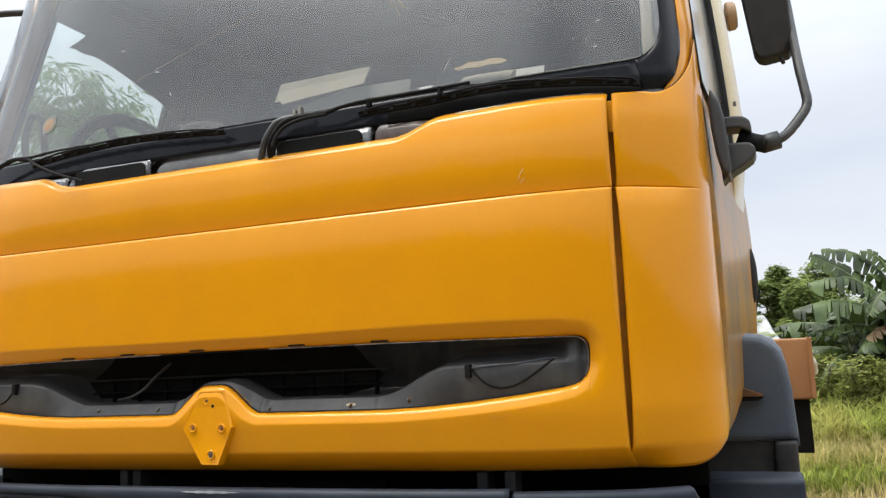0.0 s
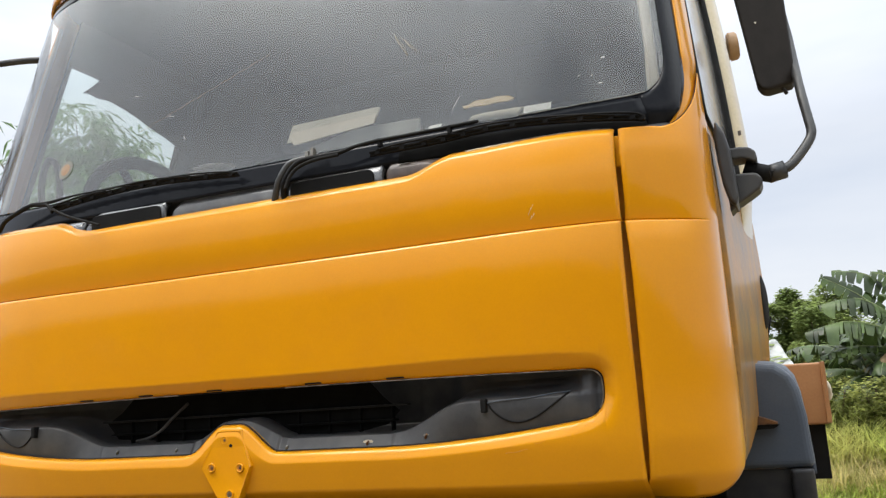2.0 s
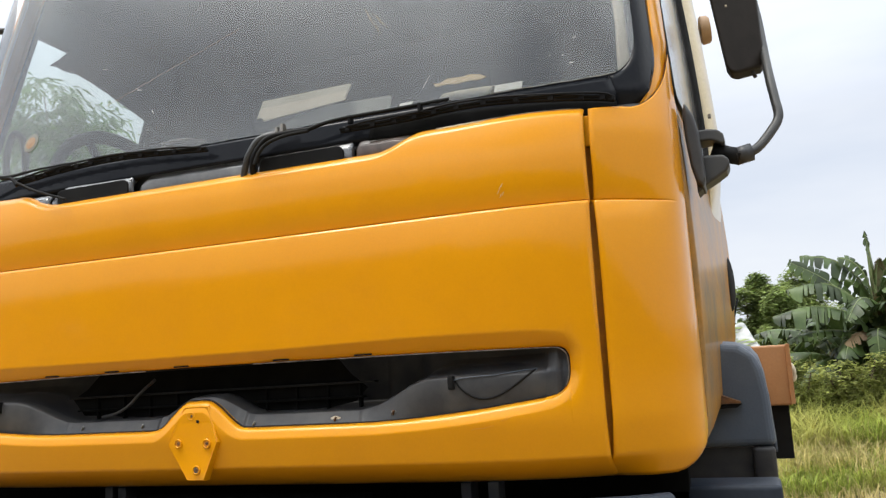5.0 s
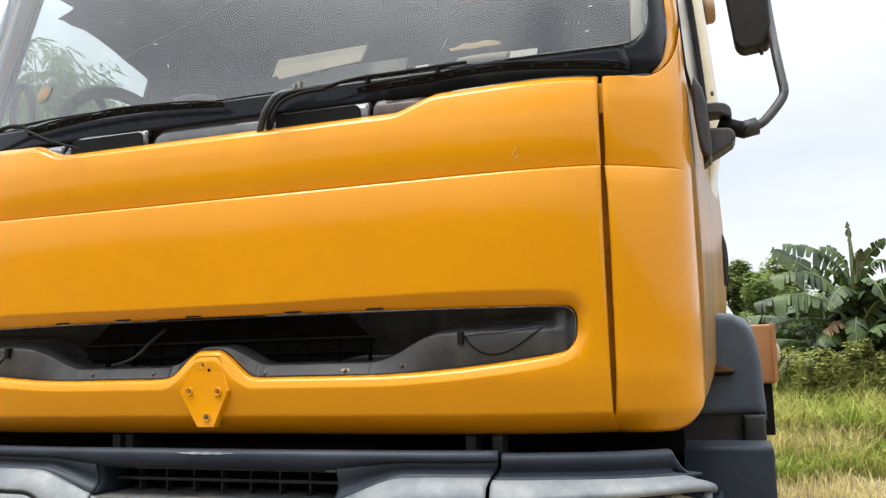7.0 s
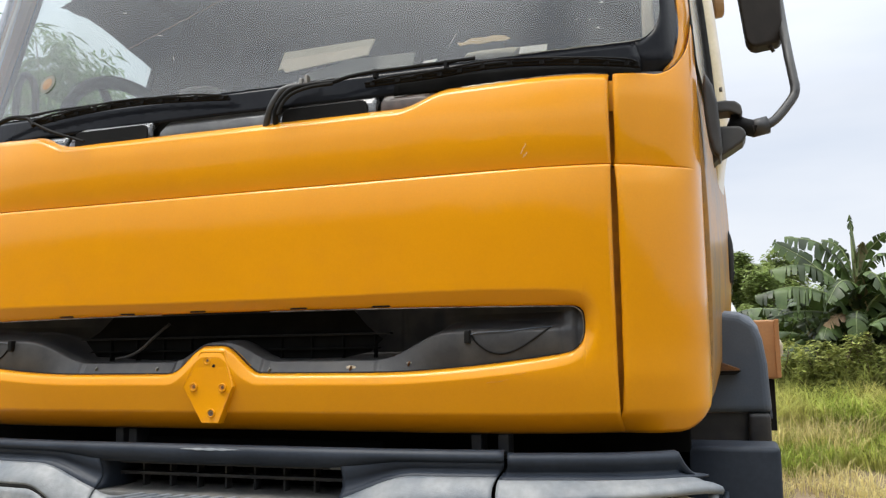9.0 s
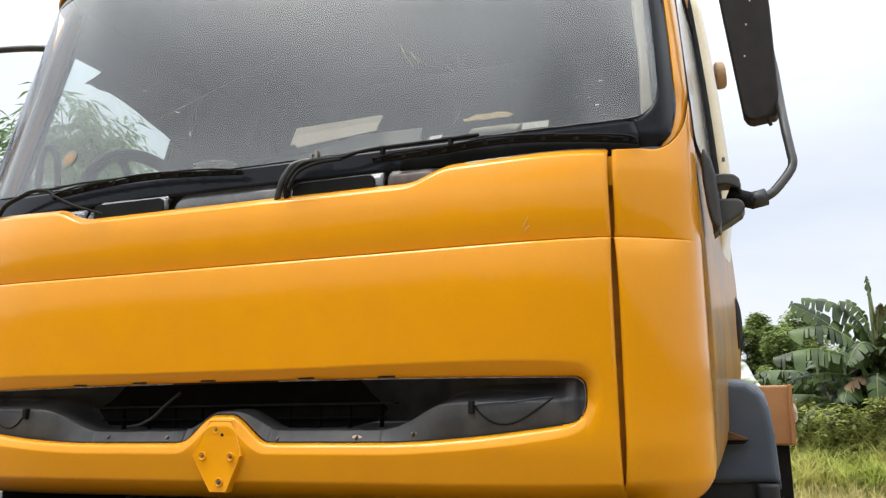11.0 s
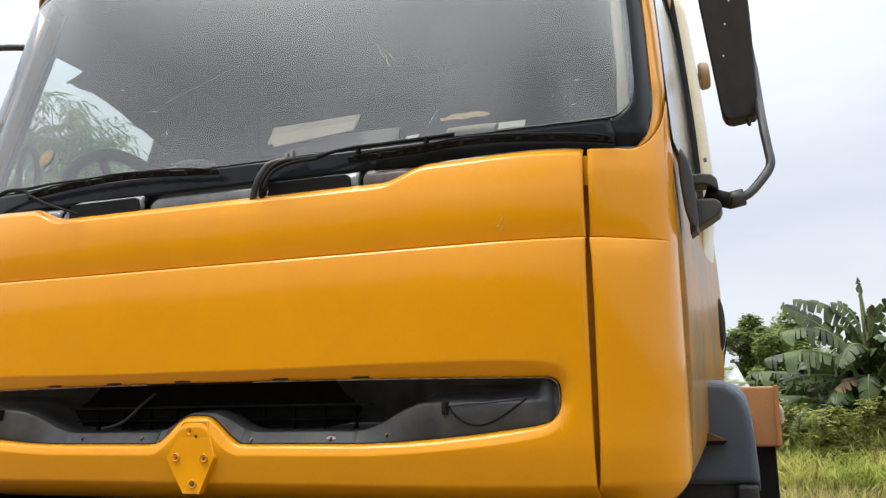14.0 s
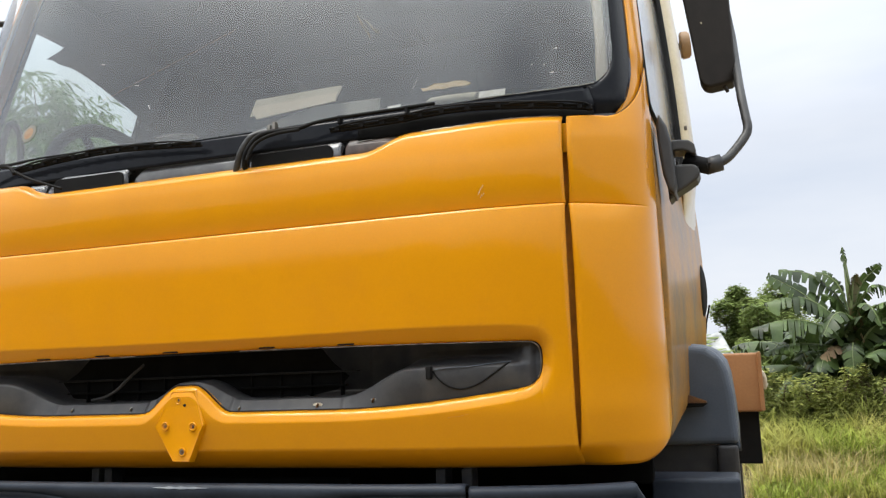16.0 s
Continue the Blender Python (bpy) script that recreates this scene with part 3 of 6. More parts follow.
mesh_ob("mouth_gap", *tube([hood_point(x, z) + Vector((0, 0.0035, 0)) for x, z in gap_line], 0.0030, 6, closed=True), BLACK, truck, "thin black seal round the mouth")
worn = [(x, z) for x, z in MOUTH_LINE if z > 1.50 and abs(x) > 0.14]
for sg in (-1, 1):
    run = [q for q in worn if sg * q[0] > 0][::2]
    run = sorted(run, key=lambda q: (q[1] < 1.545, abs(q[0]) * (1 if q[1] >= 1.545 else -1)))
    mesh_ob("worn_insert_edge", *tube([hood_point(x - sg * 0.003 * (abs(x) > 0.82), z - 0.002) + Vector((0, 0.0015, 0)) for x, z in run], 0.0013, 6), WORN, truck, "scuffed pale edge of the grille insert")
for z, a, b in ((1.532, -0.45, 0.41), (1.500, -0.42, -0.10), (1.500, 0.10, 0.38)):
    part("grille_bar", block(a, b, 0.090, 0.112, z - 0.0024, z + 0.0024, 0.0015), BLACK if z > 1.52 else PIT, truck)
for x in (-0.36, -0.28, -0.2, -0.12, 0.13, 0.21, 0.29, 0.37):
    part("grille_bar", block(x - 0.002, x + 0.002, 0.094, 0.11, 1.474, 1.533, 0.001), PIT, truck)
mesh_ob("loose_hose", *tube(bend([(-0.335, 0.085, 1.482), (-0.29, 0.082, 1.490), (-0.25, 0.08, 1.508), (-0.215, 0.08, 1.536), (-0.175, 0.085, 1.566)]), 0.0036), DARK, truck, "pale grey pipe behind the grille")
for sx, sz in ((-0.354, 1.460), (-0.174, 1.459), (0.134, 1.455), (0.337, 1.457), (0.476, 1.466)):
    p = insert_at(sx, (sz - mouth_low(sx) + 0.006) / (mouth_top(sx) - mouth_low(sx) + 0.012))
    if sx > 0.3:
        halo = [p + Vector(((0.011 if sx < 0.4 else 0.006) * math.cos(a) * (1 + 0.25 * math.sin(3 * a)), -0.0006, (0.006 if sx < 0.4 else 0.004) * math.sin(a))) for a in [k * math.pi / 8 for k in range(16)]]
        mesh_ob("scuff", halo, [tuple(range(16))], CREAM if sx < 0.4 else DULL_GREY, truck, "pale scuffed plastic round a fixing", smooth=False, thick=0.0005)
    mesh_ob("rivet", *tube([p + Vector((-0.002, -0.0015, -0.005)), p + Vector((0.0, -0.003, 0.0)), p + Vector((0.002, -0.0015, 0.004))], 0.0026, 8), RUST if sx > 0.3 else DULL_GREY, truck, "small bent fixing in the ledge")
for sx in (-0.43, -0.245, -0.045, 0.22, 0.42):
    p = hood_point(sx, mouth_top(sx) + 0.001)
    part("slot", block(sx - 0.02, sx + 0.02, p.y - 0.006, p.y + 0.01, mouth_top(sx) + 0.0015, mouth_top(sx) + 0.0050, 0.0008), BLACK, truck)
for sg in (-1, 1):
    q = lambda x, r, o=0.003: insert_at(sg * x, r) - Vector((0, o, 0))
    mesh_ob("pod_flap_edge", *tube([q(x, 0.53 + 0.04 * (x - 0.612) / 0.17 + 0.008 * math.sin(x * 60)) for x in spaced(0.612, 0.785, 22)], 0.0013, 6), GREY, truck, "pale edge of a pocket flap")
    mesh_ob("pod_flap_groove", *tube([q(0.618 + 0.165 * k / 20, 0.53 - 0.36 * math.sin(math.pi * (k / 20) ** 0.8) + 0.04 * k / 20, 0.001) for k in range(21)], 0.0022, 6), BLACK, truck)
    p = q(0.612, 0.55, 0.008)
    part("clip", block(p.x - 0.006, p.x + 0.006, p.y - 0.006, p.y + 0.012, p.z - 0.022, p.z + 0.006, 0.003), BLACK, truck, "black spring clip")


# corner panels, pillars and sides
def corner_top(s):
    return 2.076 + 0.006 * ease((s - 0.93) / 0.1) + 0.158 * max(0.0, (min(s, 1.262) - 1.05) / 0.21) ** 1.9 - 0.12 * ease((s - 1.264) / 0.022)


def corner_dent(s, z):
    d = 0.055 * max(0.0, (1.362 - z) / 0.042) ** 1.25 * (1 - 0.72 * ease((s - 0.94) / 0.12))
    fade = 1 - ease((s - 1.02) / 0.20)
    return d + fade * (crease(min(z, 1.95)) + 0.21 * tuck_under(z))


def corner_low(s):
    return 1.312 + 0.090 * max(0.0, (s - 1.11) / 0.19) ** 2


def corner_row(s, r):
    lo, t = corner_low(s), corner_top(s)
    marks = [lo + (1.445 - lo) * q for q in (0, 0.06, 0.12, 0.18, 0.24, 0.30, 0.36, 0.42, 0.5, 0.65, 0.8, 0.9, 1.0)] + [1.6, 1.68, 1.76, 1.83, 1.8705, 1.8722, 1.8740, 1.8756, 1.8768, 1.8774, 1.8784, 1.8792, 1.8806, 1.89, 1.92, 1.97, 2.02, 2.04, t - 0.012, t - 0.004, t]
    return marks[r]


def seam(s, z):
    """Lets the corner panel's front edge run nearer to the hood lower down."""
    return s - (0.006 + 0.004 * ease((1.85 - z) / 0.4)) * ease((1.8790 - z) / 0.002) * max(0.0, 1 - (s - 0.938) / 0.10)


def roll(s):
    return 0.007 * max(0.0, 1 - (abs(s) - 0.938) / 0.012) ** 2


for sg in (1, -1):
    ss = [0.938, 0.940, 0.943, 0.947, 0.951] + spaced(0.957, 1.27, 40) + [1.274, 1.278, 1.282, 1.286, 1.30, 1.318]
    v, f = sheet(lambda s, r: cab(sg * seam(s, corner_row(s, int(r))), corner_row(s, int(r)), -corner_dent(s, corner_row(s, int(r))) - roll(s)), ss, range(34))
    mesh_ob("corner_panel", v, f, YELLOW, truck, "yellow rounded corner panel", thick=0.004, grow=-1.0 * sg)
    mesh_ob("panel_seam", *tube([cab(sg * s, corner_top(s) + 0.0005, -corner_dent(s, corner_top(s)) - 0.0025) for s in spaced(1.09, 1.262, 40)], 0.0011, 6), BLACK, truck, "dark seam above the corner panel")
    v, f = sheet(lambda s, r: cab(sg * s, 1.322 + 0.022 * ease((s - 1.1) / 0.25) + 0.14 * r, -0.007 - 0.014 * (1 - ease((s - 1.14) / 0.12)) - 0.02 * max(0.0, 1 - r / 0.12) ** 2), spaced(1.12, 1.345, 16), spaced(0, 1, 14))
    mesh_ob("sill_skin", v, f, YELLOW, truck, "yellow sill behind the corner panel", thick=0.004, grow=-1.0 * sg)
    # liner behind the joint
    v, f = sheet(lambda s, z: cab(sg * s, z, -0.036 - corner_dent(0.93, z)), spaced(0.89, 0.98, 4), spaced(1.345, 2.070, 60))
    mesh_ob("joint_liner", v, f, DEEP_ORANGE, truck, "brown-orange panel behind the joint")
    part("joint_stop", block(sg * 0.922 - 0.011, sg * 0.922 + 0.011, 0.122, 0.138, 1.995, 2.062, 0.002), YELLOW, truck)
    # door and side, below the window
    sd = spaced(1.322, 2.55, 26)
    door_low = lambda s: 1.338 + 0.045 * ease((s - 1.35) / 0.45) + 0.17 * ease((s - 1.85) / 0.3)
    v, f = sheet(lambda s, r: cab(sg * s, door_low(s) + (2.115 - door_low(s)) * r, -0.004 + 0.012 * math.sin(math.pi * r) - 0.02 * max(0, 1 - r / 0.05)), sd, spaced(0, 1, 24))
    door = mesh_ob("door", v, f, DOOR, truck, "yellow dusty cab door", thick=0.03, grow=-1.0 * sg)
    # window surround: a ring in (s, z)
    outer = rounded(1.262, 2.55, 2.115, 2.93, 0.004)
    inner = rounded(1.274, 1.98, 2.135, 2.80, 0.04)
    v, f = sheet(lambda i, r: cab(sg * (inner[int(i) % 28][0] * r + outer[int(i) % 28][0] * (1 - r)), inner[int(i) % 28][1] * r + outer[int(i) % 28][1] * (1 - r), -0.003),
                 range(29), spaced(0, 1, 6))
    mesh_ob("door_window_frame", v, f, YELLOW, truck, "yellow window surround and pillar", thick=0.035, grow=-1.0 * sg)
    inner2 = rounded(1.278, 1.966, 2.142, 2.785, 0.04)
    v, f = sheet(lambda i, r: cab(sg * (inner2[int(i) % 28][0] * r + inner[int(i) % 28][0] * (1 - r)), inner2[int(i) % 28][1] * r + inner[int(i) % 28][1] * (1 - r), 0.004),
                 range(29), spaced(0, 1, 2))
    mesh_ob("window_seal", v, f, RUBBER, truck, "black rubber window seal", thick=0.02, grow=-1.0 * sg)
    v, f = sheet(lambda s, z: cab(sg * s, z, -0.004), spaced(1.276, 1.97, 8), spaced(2.138, 2.795, 8))
    pane = mesh_ob("door_window", v, f, SIDE_GLASS, truck, "dusty side window pane")
    pane.visible_shadow = False
    ridge = [(1.972, -0.004), (1.982, 0.009), (1.988, 0.013), (1.998, 0.014), (2.002, 0.010)]
    v, f = sheet(lambda k, z: cab(sg * ridge[int(k)][0], z, ridge[int(k)][1]), range(5), spaced(2.120, 2.94, 24))
    mesh_ob("rear_window_seal", v, f, RUBBER, truck, "black rubber seal behind the side window", thick=0.003, grow=-1.0 * sg)
    # The pillar's pale colour carries the sky's grazing reflection along with dust.
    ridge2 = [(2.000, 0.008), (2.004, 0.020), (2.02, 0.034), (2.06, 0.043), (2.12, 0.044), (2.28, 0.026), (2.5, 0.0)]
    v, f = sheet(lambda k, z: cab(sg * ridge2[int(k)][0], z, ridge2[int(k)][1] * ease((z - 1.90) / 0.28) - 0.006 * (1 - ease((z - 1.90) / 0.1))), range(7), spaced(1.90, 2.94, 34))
    mesh_ob("rear_pillar", v, f, FADED_SHEEN, truck, "yellow pillar behind the side window, paled by dust and painted sky sheen", thick=0.004, grow=-1.0 * sg)

# windscreen, its black border and the header above it
outer = rounded(-1.170, 1.170, 2.070, 2.885, 0.15, 12)
inner = rounded(-1.081, 1.081, 2.152, 2.835, 0.10, 12)


def dense_ring(a, b, n_side, rings, off):
    """A ring between two outlines on the cab's skin, its long sides cut finely enough to follow the bow."""
    def refine(loop):
        out = []
        for i, p in enumerate(loop):
            q = loop[(i + 1) % len(loop)]
            cuts = max(1, int(math.hypot(q[0] - p[0], q[1] - p[1]) / n_side)) if (i + 1) % 13 == 0 else 1
            out += [(p[0] + (q[0] - p[0]) * k / cuts, p[1] + (q[1] - p[1]) * k / cuts, i, k / cuts) for k in range(cuts)]
        return out
    ra = refine(a)
    rb = []
    for x, z, i, t in ra:
        p, q = b[i], b[(i + 1) % len(b)]
        rb.append((p[0] + (q[0] - p[0]) * t, p[1] + (q[1] - p[1]) * t))
    n = len(ra)
    def at(i, r):
        s = rb[int(i) % n][0] * r + ra[int(i) % n][0] * (1 - r)
        z = rb[int(i) % n][1] * r + ra[int(i) % n][1] * (1 - r)
        tuck = 0.026 * (1 - ease((z - 2.082) / 0.03)) * ease((abs(s) - 0.90) / 0.08)
        return screen_at(s, dip(s, z), off - tuck)
    return sheet(at, range(n + 1), spaced(0, 1, rings))


mesh_ob("windscreen_border", *dense_ring(outer, inner, 0.03, 6, -0.006), FRIT, truck, "glossy black windscreen border", thick=0.001, grow=-1.0)
def glass_bow(s):
    d = max(0.0, abs(s) - 0.981)
    return 0.1 - math.sqrt(max(0.0, 0.01 - d * d))


v, f = sheet(lambda s, r: screen_at(s, dip(s, 2.1525 + glass_bow(s) + (0.682 - 2 * glass_bow(s)) * r), -0.0054), spaced(-0.981, 0.981, 80) + [0.985, 0.99, 1.0, 1.01, 1.02, 1.03, 1.04, 1.05, 1.06, 1.07, 1.076, 1.0805], spaced(0, 1, 20))
v2, f2 = sheet(lambda s, r: screen_at(s, dip(s, 2.1525 + glass_bow(s) + (0.682 - 2 * glass_bow(s)) * r), -0.0054), [-1.0805, -1.076, -1.07, -1.06, -1.05, -1.04, -1.03, -1.02, -1.01, -1.0, -0.99, -0.981], spaced(0, 1, 20))
v, f = join((v, f), (v2, f2))
screen = mesh_ob("windscreen", v, f, GLASS, truck, "curved cracked windscreen mirroring the clouds")
screen.visible_shadow = False
v, f = sheet(lambda s, r: cab(s, 2.888 + 0.10 * r, 0.012 * math.sin(r * 1.5)), spaced(-2.55, 2.55, 140), spaced(0, 1, 6))
mesh_ob("header_panel", v, f, YELLOW, truck, "yellow panel above the windscreen", thick=0.01, grow=-1.0)
for sg in (1, -1):
    inside = lambda z: 1.020 + math.sqrt(max(0.0, 0.15 ** 2 - max(0.0, 2.22 - z) ** 2)) - 0.002
    v, f = sheet(lambda r, z: screen_at(sg * (inside(z) + (1.276 - inside(z)) * r), z, -0.0015 - 0.004 * (1 - r) ** 6 - (0.007 + 0.9 * corner_dent(inside(z) + (1.276 - inside(z)) * r, 2.0)) * (1 - ease((z - 2.22) / 0.06))), spaced(0, 1, 14), spaced(2.091, 2.93, 60))
    mesh_ob("pillar", v, f, YELLOW, truck, "yellow windscreen pillar", thick=0.02, grow=-1.0 * sg)
    v, f = sheet(lambda r, z: screen_at(sg * (1.040 + 0.010 * ease((z - 2.22) / 0.1) + (0.055 - 0.010 * ease((z - 2.22) / 0.1)) * r), z, -0.035), spaced(0, 1, 4), spaced(2.17, 2.85, 16))
    mesh_ob("pillar_trim", v, f, CREAM, truck, "cream inner pillar trim", thick=0.01, grow=-1.0 * sg)


def roof_point(s, r):
    p = cab(s, 2.985)
    c = Vector((0, 1.83, 3.09))
    q = p.lerp(c, r)
    q.z = 2.985 + 0.10 * math.sin(min(1.0, r * 3) * math.pi / 2)
    return q


mesh_ob("roof", *sheet(roof_point, spaced(-2.55, 2.55, 120), spaced(0, 1, 12)), YELLOW, truck, "yellow cab roof", thick=0.02)
mesh_ob("rear_wall", *sheet(lambda x, z: Vector((x * narrow(z), 1.562 + lean(z), z)), spaced(-1.135, 1.135, 4), spaced(1.45, 3.05, 16)), YELLOW, truck,
        "yellow rear wall of the cab", thick=0.03)

# cowl below the windscreen
mesh_ob("cowl", *sheet(lambda s, r: screen_at(s, 1.98 + 0.115 * r, -0.050 + 0.030 * r), spaced(-1.17, 1.17, 96), spaced(0, 1, 8)), COWL, truck, "black cowl below the windscreen", thick=0.006)
LID = [(0.050, -0.085), (0.050, -0.021), (0.0525, -0.0175), (0.058, -0.0115), (0.065, -0.005), (0.070, -0.001), (0.090, 0.001)]


def cowl_lid(x0, x1, top, r0, r1, mat, label, deep=0.0, name="cowl_lid"):
    """A raised lid: an upright face that rolls back at the top, its two upper corners rounded by r0 and r1."""
    def at(x, k):
        y, h = LID[int(k)]
        drop = r0 - math.sqrt(max(0.0, r0 * r0 - max(0.0, x0 + r0 - x) ** 2)) + r1 - math.sqrt(max(0.0, r1 * r1 - max(0.0, x - x1 + r1) ** 2))
        edge = max(0.0, 1 - min(x - x0, x1 - x) / 0.008) ** 2
        return Vector((x, y + deep + 0.010 * edge, max(1.97, top + h - drop)))
    xs = sorted(set([x0 + q for q in (0.0, 0.001, 0.003, 0.005, 0.008)] + [x1 - q for q in (0.0, 0.001, 0.003, 0.005, 0.008)] + spaced(x0 + 0.01, x1 - 0.01, 40)))
    return mesh_ob(name, *sheet(at, xs, range(7)), mat, truck, label, thick=0.003)


for x0, x1, top, r0, r1, a, b, low in ((0.148, 0.402, 2.0745, 0.032, 0.012, 0.160, 0.380, 2.0620), (-0.475, -0.212, 2.0805, 0.050, 0.010, -0.446, -0.221, 2.0662)):
    cowl_lid(x0, x1, top, r0, r1, RIMS, "glossy dark grey cowl lid with a black recess")
    loop = rounded(a, b, 1.975, low, 0.016, 6)
    hollow = mesh_ob("lid_recess", *prism(loop, "y", 0.046, 0.056), BLACK, truck, "black recess of the cowl lid", smooth=False)
    bev = hollow.modifiers.new("round", "BEVEL")
    bev.width, bev.segments, bev.limit_method = 0.002, 2, "ANGLE"
# Brown in this lid's colour paints the yellow hood's reflection.
cowl_lid(0.407, 0.575, 2.0735, 0.014, 0.075, HOOD_TINT, "brown-stained dark cowl lid")
cowl_lid(-0.60, -0.481, 2.066, 0.05, 0.006, RIMS, "glossy dark grey cowl lid")
# This panel's lighter grey paints in the sky it mirrors, over its dust.
cowl_lid(-0.202, 0.128, 2.0765, 0.034, 0.004, PANEL, "dusty grey cowl panel", 0.012, "cowl_panel")


# wipers
def wiper(arm, blade, thin, wide=0.0068):
    line = bend([screen_at(s, z, o) for s, z, o in arm], 10)
    n = len(line) - 1
    w = mesh_ob("wiper_arm", *tube(line, wide, 10, taper=[1 - (1 - thin) * ease(2.2 * i / n - 0.6) for i in range(n + 1)]), BLACK, truck, "black wiper arm")
    line = bend([screen_at(s, z, 0.020) for s, z in blade], 10)
    mesh_ob("wiper_blade", *tube(line, 0.0034, 8), BLACK, w, "black wiper blade")
    lip = [p + Vector((0, 0.005, -0.0050)) for p in line]
    mesh_ob("wiper_lip", *tube(lip, 0.0046, 6), BLACK, w)
    n = len(line) - 1
    for k in range(12):
        p = line[round(n * (0.03 + 0.94 * k / 11))]
        part("blade_claw", block(p.x - 0.006, p.x + 0.006, p.y - 0.0045, p.y + 0.010, p.z - 0.009, p.z + 0.0035, 0.002), BLACK, w)
    for a, b in ((0.03, 0.34), (0.19, 0.81), (0.66, 0.97)):
        q = [line[round(n * (a + (b - a) * t))] + Vector((0, -0.005, h)) for t, h in ((0, 0.001), (0.2, 0.005), (0.5, 0.0060), (0.8, 0.005), (1, 0.001))]
        mesh_ob("blade_yoke", *tube(bend(q, 5), 0.0026, 8), BLACK, w)
    return w


near_wiper = wiper([(0.143, 2.000, -0.02), (0.147, 2.029, 0.004), (0.157, 2.059, 0.026), (0.176, 2.091, 0.03), (0.203, 2.107, 0.03), (0.258, 2.110, 0.03), (0.300, 2.110, 0.03), (0.336, 2.118, 0.03), (0.392, 2.123, 0.03), (0.474, 2.124, 0.03), (0.553, 2.127, 0.028), (0.630, 2.133, 0.022)],
                   [(0.374, 2.100), (0.473, 2.102), (0.552, 2.105), (0.628, 2.113), (0.725, 2.116), (0.842, 2.111), (0.934, 2.105), (0.979, 2.101)], 0.62)
for s, z in ((0.400, 2.119), (0.566, 2.121)):
    p = screen_at(s, z, 0.026)
    part("arm_clip", block(p.x - 0.004, p.x + 0.004, p.y - 0.006, p.y + 0.012, p.z - 0.011, p.z + 0.010, 0.002), BLACK, near_wiper)
far_wiper = wiper([(-0.83, 2.085, 0.02), (-0.789, 2.109, 0.03), (-0.719, 2.127, 0.032), (-0.676, 2.135, 0.032), (-0.613, 2.131, 0.03), (-0.521, 2.135, 0.028), (-0.421, 2.135, 0.026), (-0.307, 2.135, 0.024), (-0.21, 2.132, 0.021)],
                  [(-0.608, 2.113), (-0.465, 2.124), (-0.313, 2.130), (-0.168, 2.126), (0.013, 2.112)], 0.42, 0.0062)
mesh_ob("arm_link", *tube(bend([screen_at(-0.655, 2.131, 0.03), screen_at(-0.613, 2.124, 0.03), screen_at(-0.588, 2.100, 0.026)], 6), 0.005, 8), BLACK, far_wiper)
mesh_ob("washer_hose", *tube(bend([screen_at(-0.588, 2.108, 0.028), screen_at(-0.508, 2.073, 0.036), screen_at(-0.429, 2.045, 0.040), screen_at(-0.385, 2.030, 0.036)]), 0.0034, 8), RUBBER, far_wiper, "thin black washer hose")
mesh_ob("arm_sleeve", *tube(bend([screen_at(0.106, 1.995, -0.02), screen_at(0.120, 2.024, 0.002), screen_at(0.140, 2.064, 0.024), screen_at(0.160, 2.098, 0.028), screen_at(0.180, 2.110, 0.026), screen_at(0.226, 2.114, 0.024)]), 0.0080, 12), ARM, near_wiper, "dull dark grey sleeve of the wiper arm")
mesh_ob("washer_hose", *tube(bend([screen_at(0.168, 2.040, 0.034), screen_at(0.178, 2.066, 0.038), screen_at(0.198, 2.088, 0.038), screen_at(0.240, 2.101, 0.036), screen_at(0.300, 2.104, 0.034)]), 0.0042, 8), RUBBER, near_wiper, "thin black washer hose")
for ds, h in ((-0.008, 0.010), (0.006, 0.016)):
    p = screen_at(0.224 + ds, 2.118, 0.03)
    part("washer_nozzle", block(p.x - 0.004, p.x + 0.004, p.y - 0.006, p.y + 0.010, p.z - 0.004, p.z + h, 0.002), STEEL, near_wiper, "small pale washer nozzle")
# black weatherstrip along the foot of the glass, and the pale edge of the pane
mesh_ob("cowl_weatherstrip", *sheet(lambda s, r: screen_at(s, 2.066 + (2.098 + 0.010 * math.sin(math.pi * (s - 0.44) / 0.56) - 2.066) * r, 0.004 - 0.004 * r ** 3), spaced(0.44, 0.995, 40), spaced(0, 1, 5)), PIT, truck, "black weatherstrip at the foot of the glass", thick=0.004)
mesh_ob("pane_edge", *tube([screen_at(s, glass_low(s) + 0.0015 + 0.0006 * math.sin(s * 90), -0.0035) for s in spaced(0.715, 1.0, 40)], 0.0013, 6, taper=[0.6 + 0.4 * math.sin(k * 0.9) ** 2 for k in range(41)]), DULL_GREY, screen, "pale dusty edge of the pane")
# scratches and crack on the glass
mesh_ob("crack", *tube([screen_at(-0.365 + 0.41 * k / 30, 2.300 + 0.150 * k / 30 + 0.0015 * math.sin(k * 1.7), -0.0048) for k in range(31)], 0.00035, 5), PALE_LINE, screen, "thin crack line in the glass")
for s, z, ds, dz, r in ((-0.263, 2.331, 0.018, -0.004, 0.0022), (0.56, 2.18, 0.02, 0.04, 0.001), (-0.40, 2.42, 0.016, -0.003, 0.0025), (-0.2, 2.26, 0.008, -0.014, 0.002), (0.897, 2.267, 0.010, 0.002, 0.003), (0.845, 2.224, 0.004, 0.003, 0.0022), (0.873, 2.222, 0.004, 0.004, 0.002), (0.888, 2.201, 0.009, 0.002, 0.003)):
    mesh_ob("chip_mark", *tube([screen_at(s, z, -0.0047), screen_at(s + ds * 0.8, z + dz * 0.8, -0.0047)], r * 0.4, 5), WHITE, screen, "small pale chip in the glass")
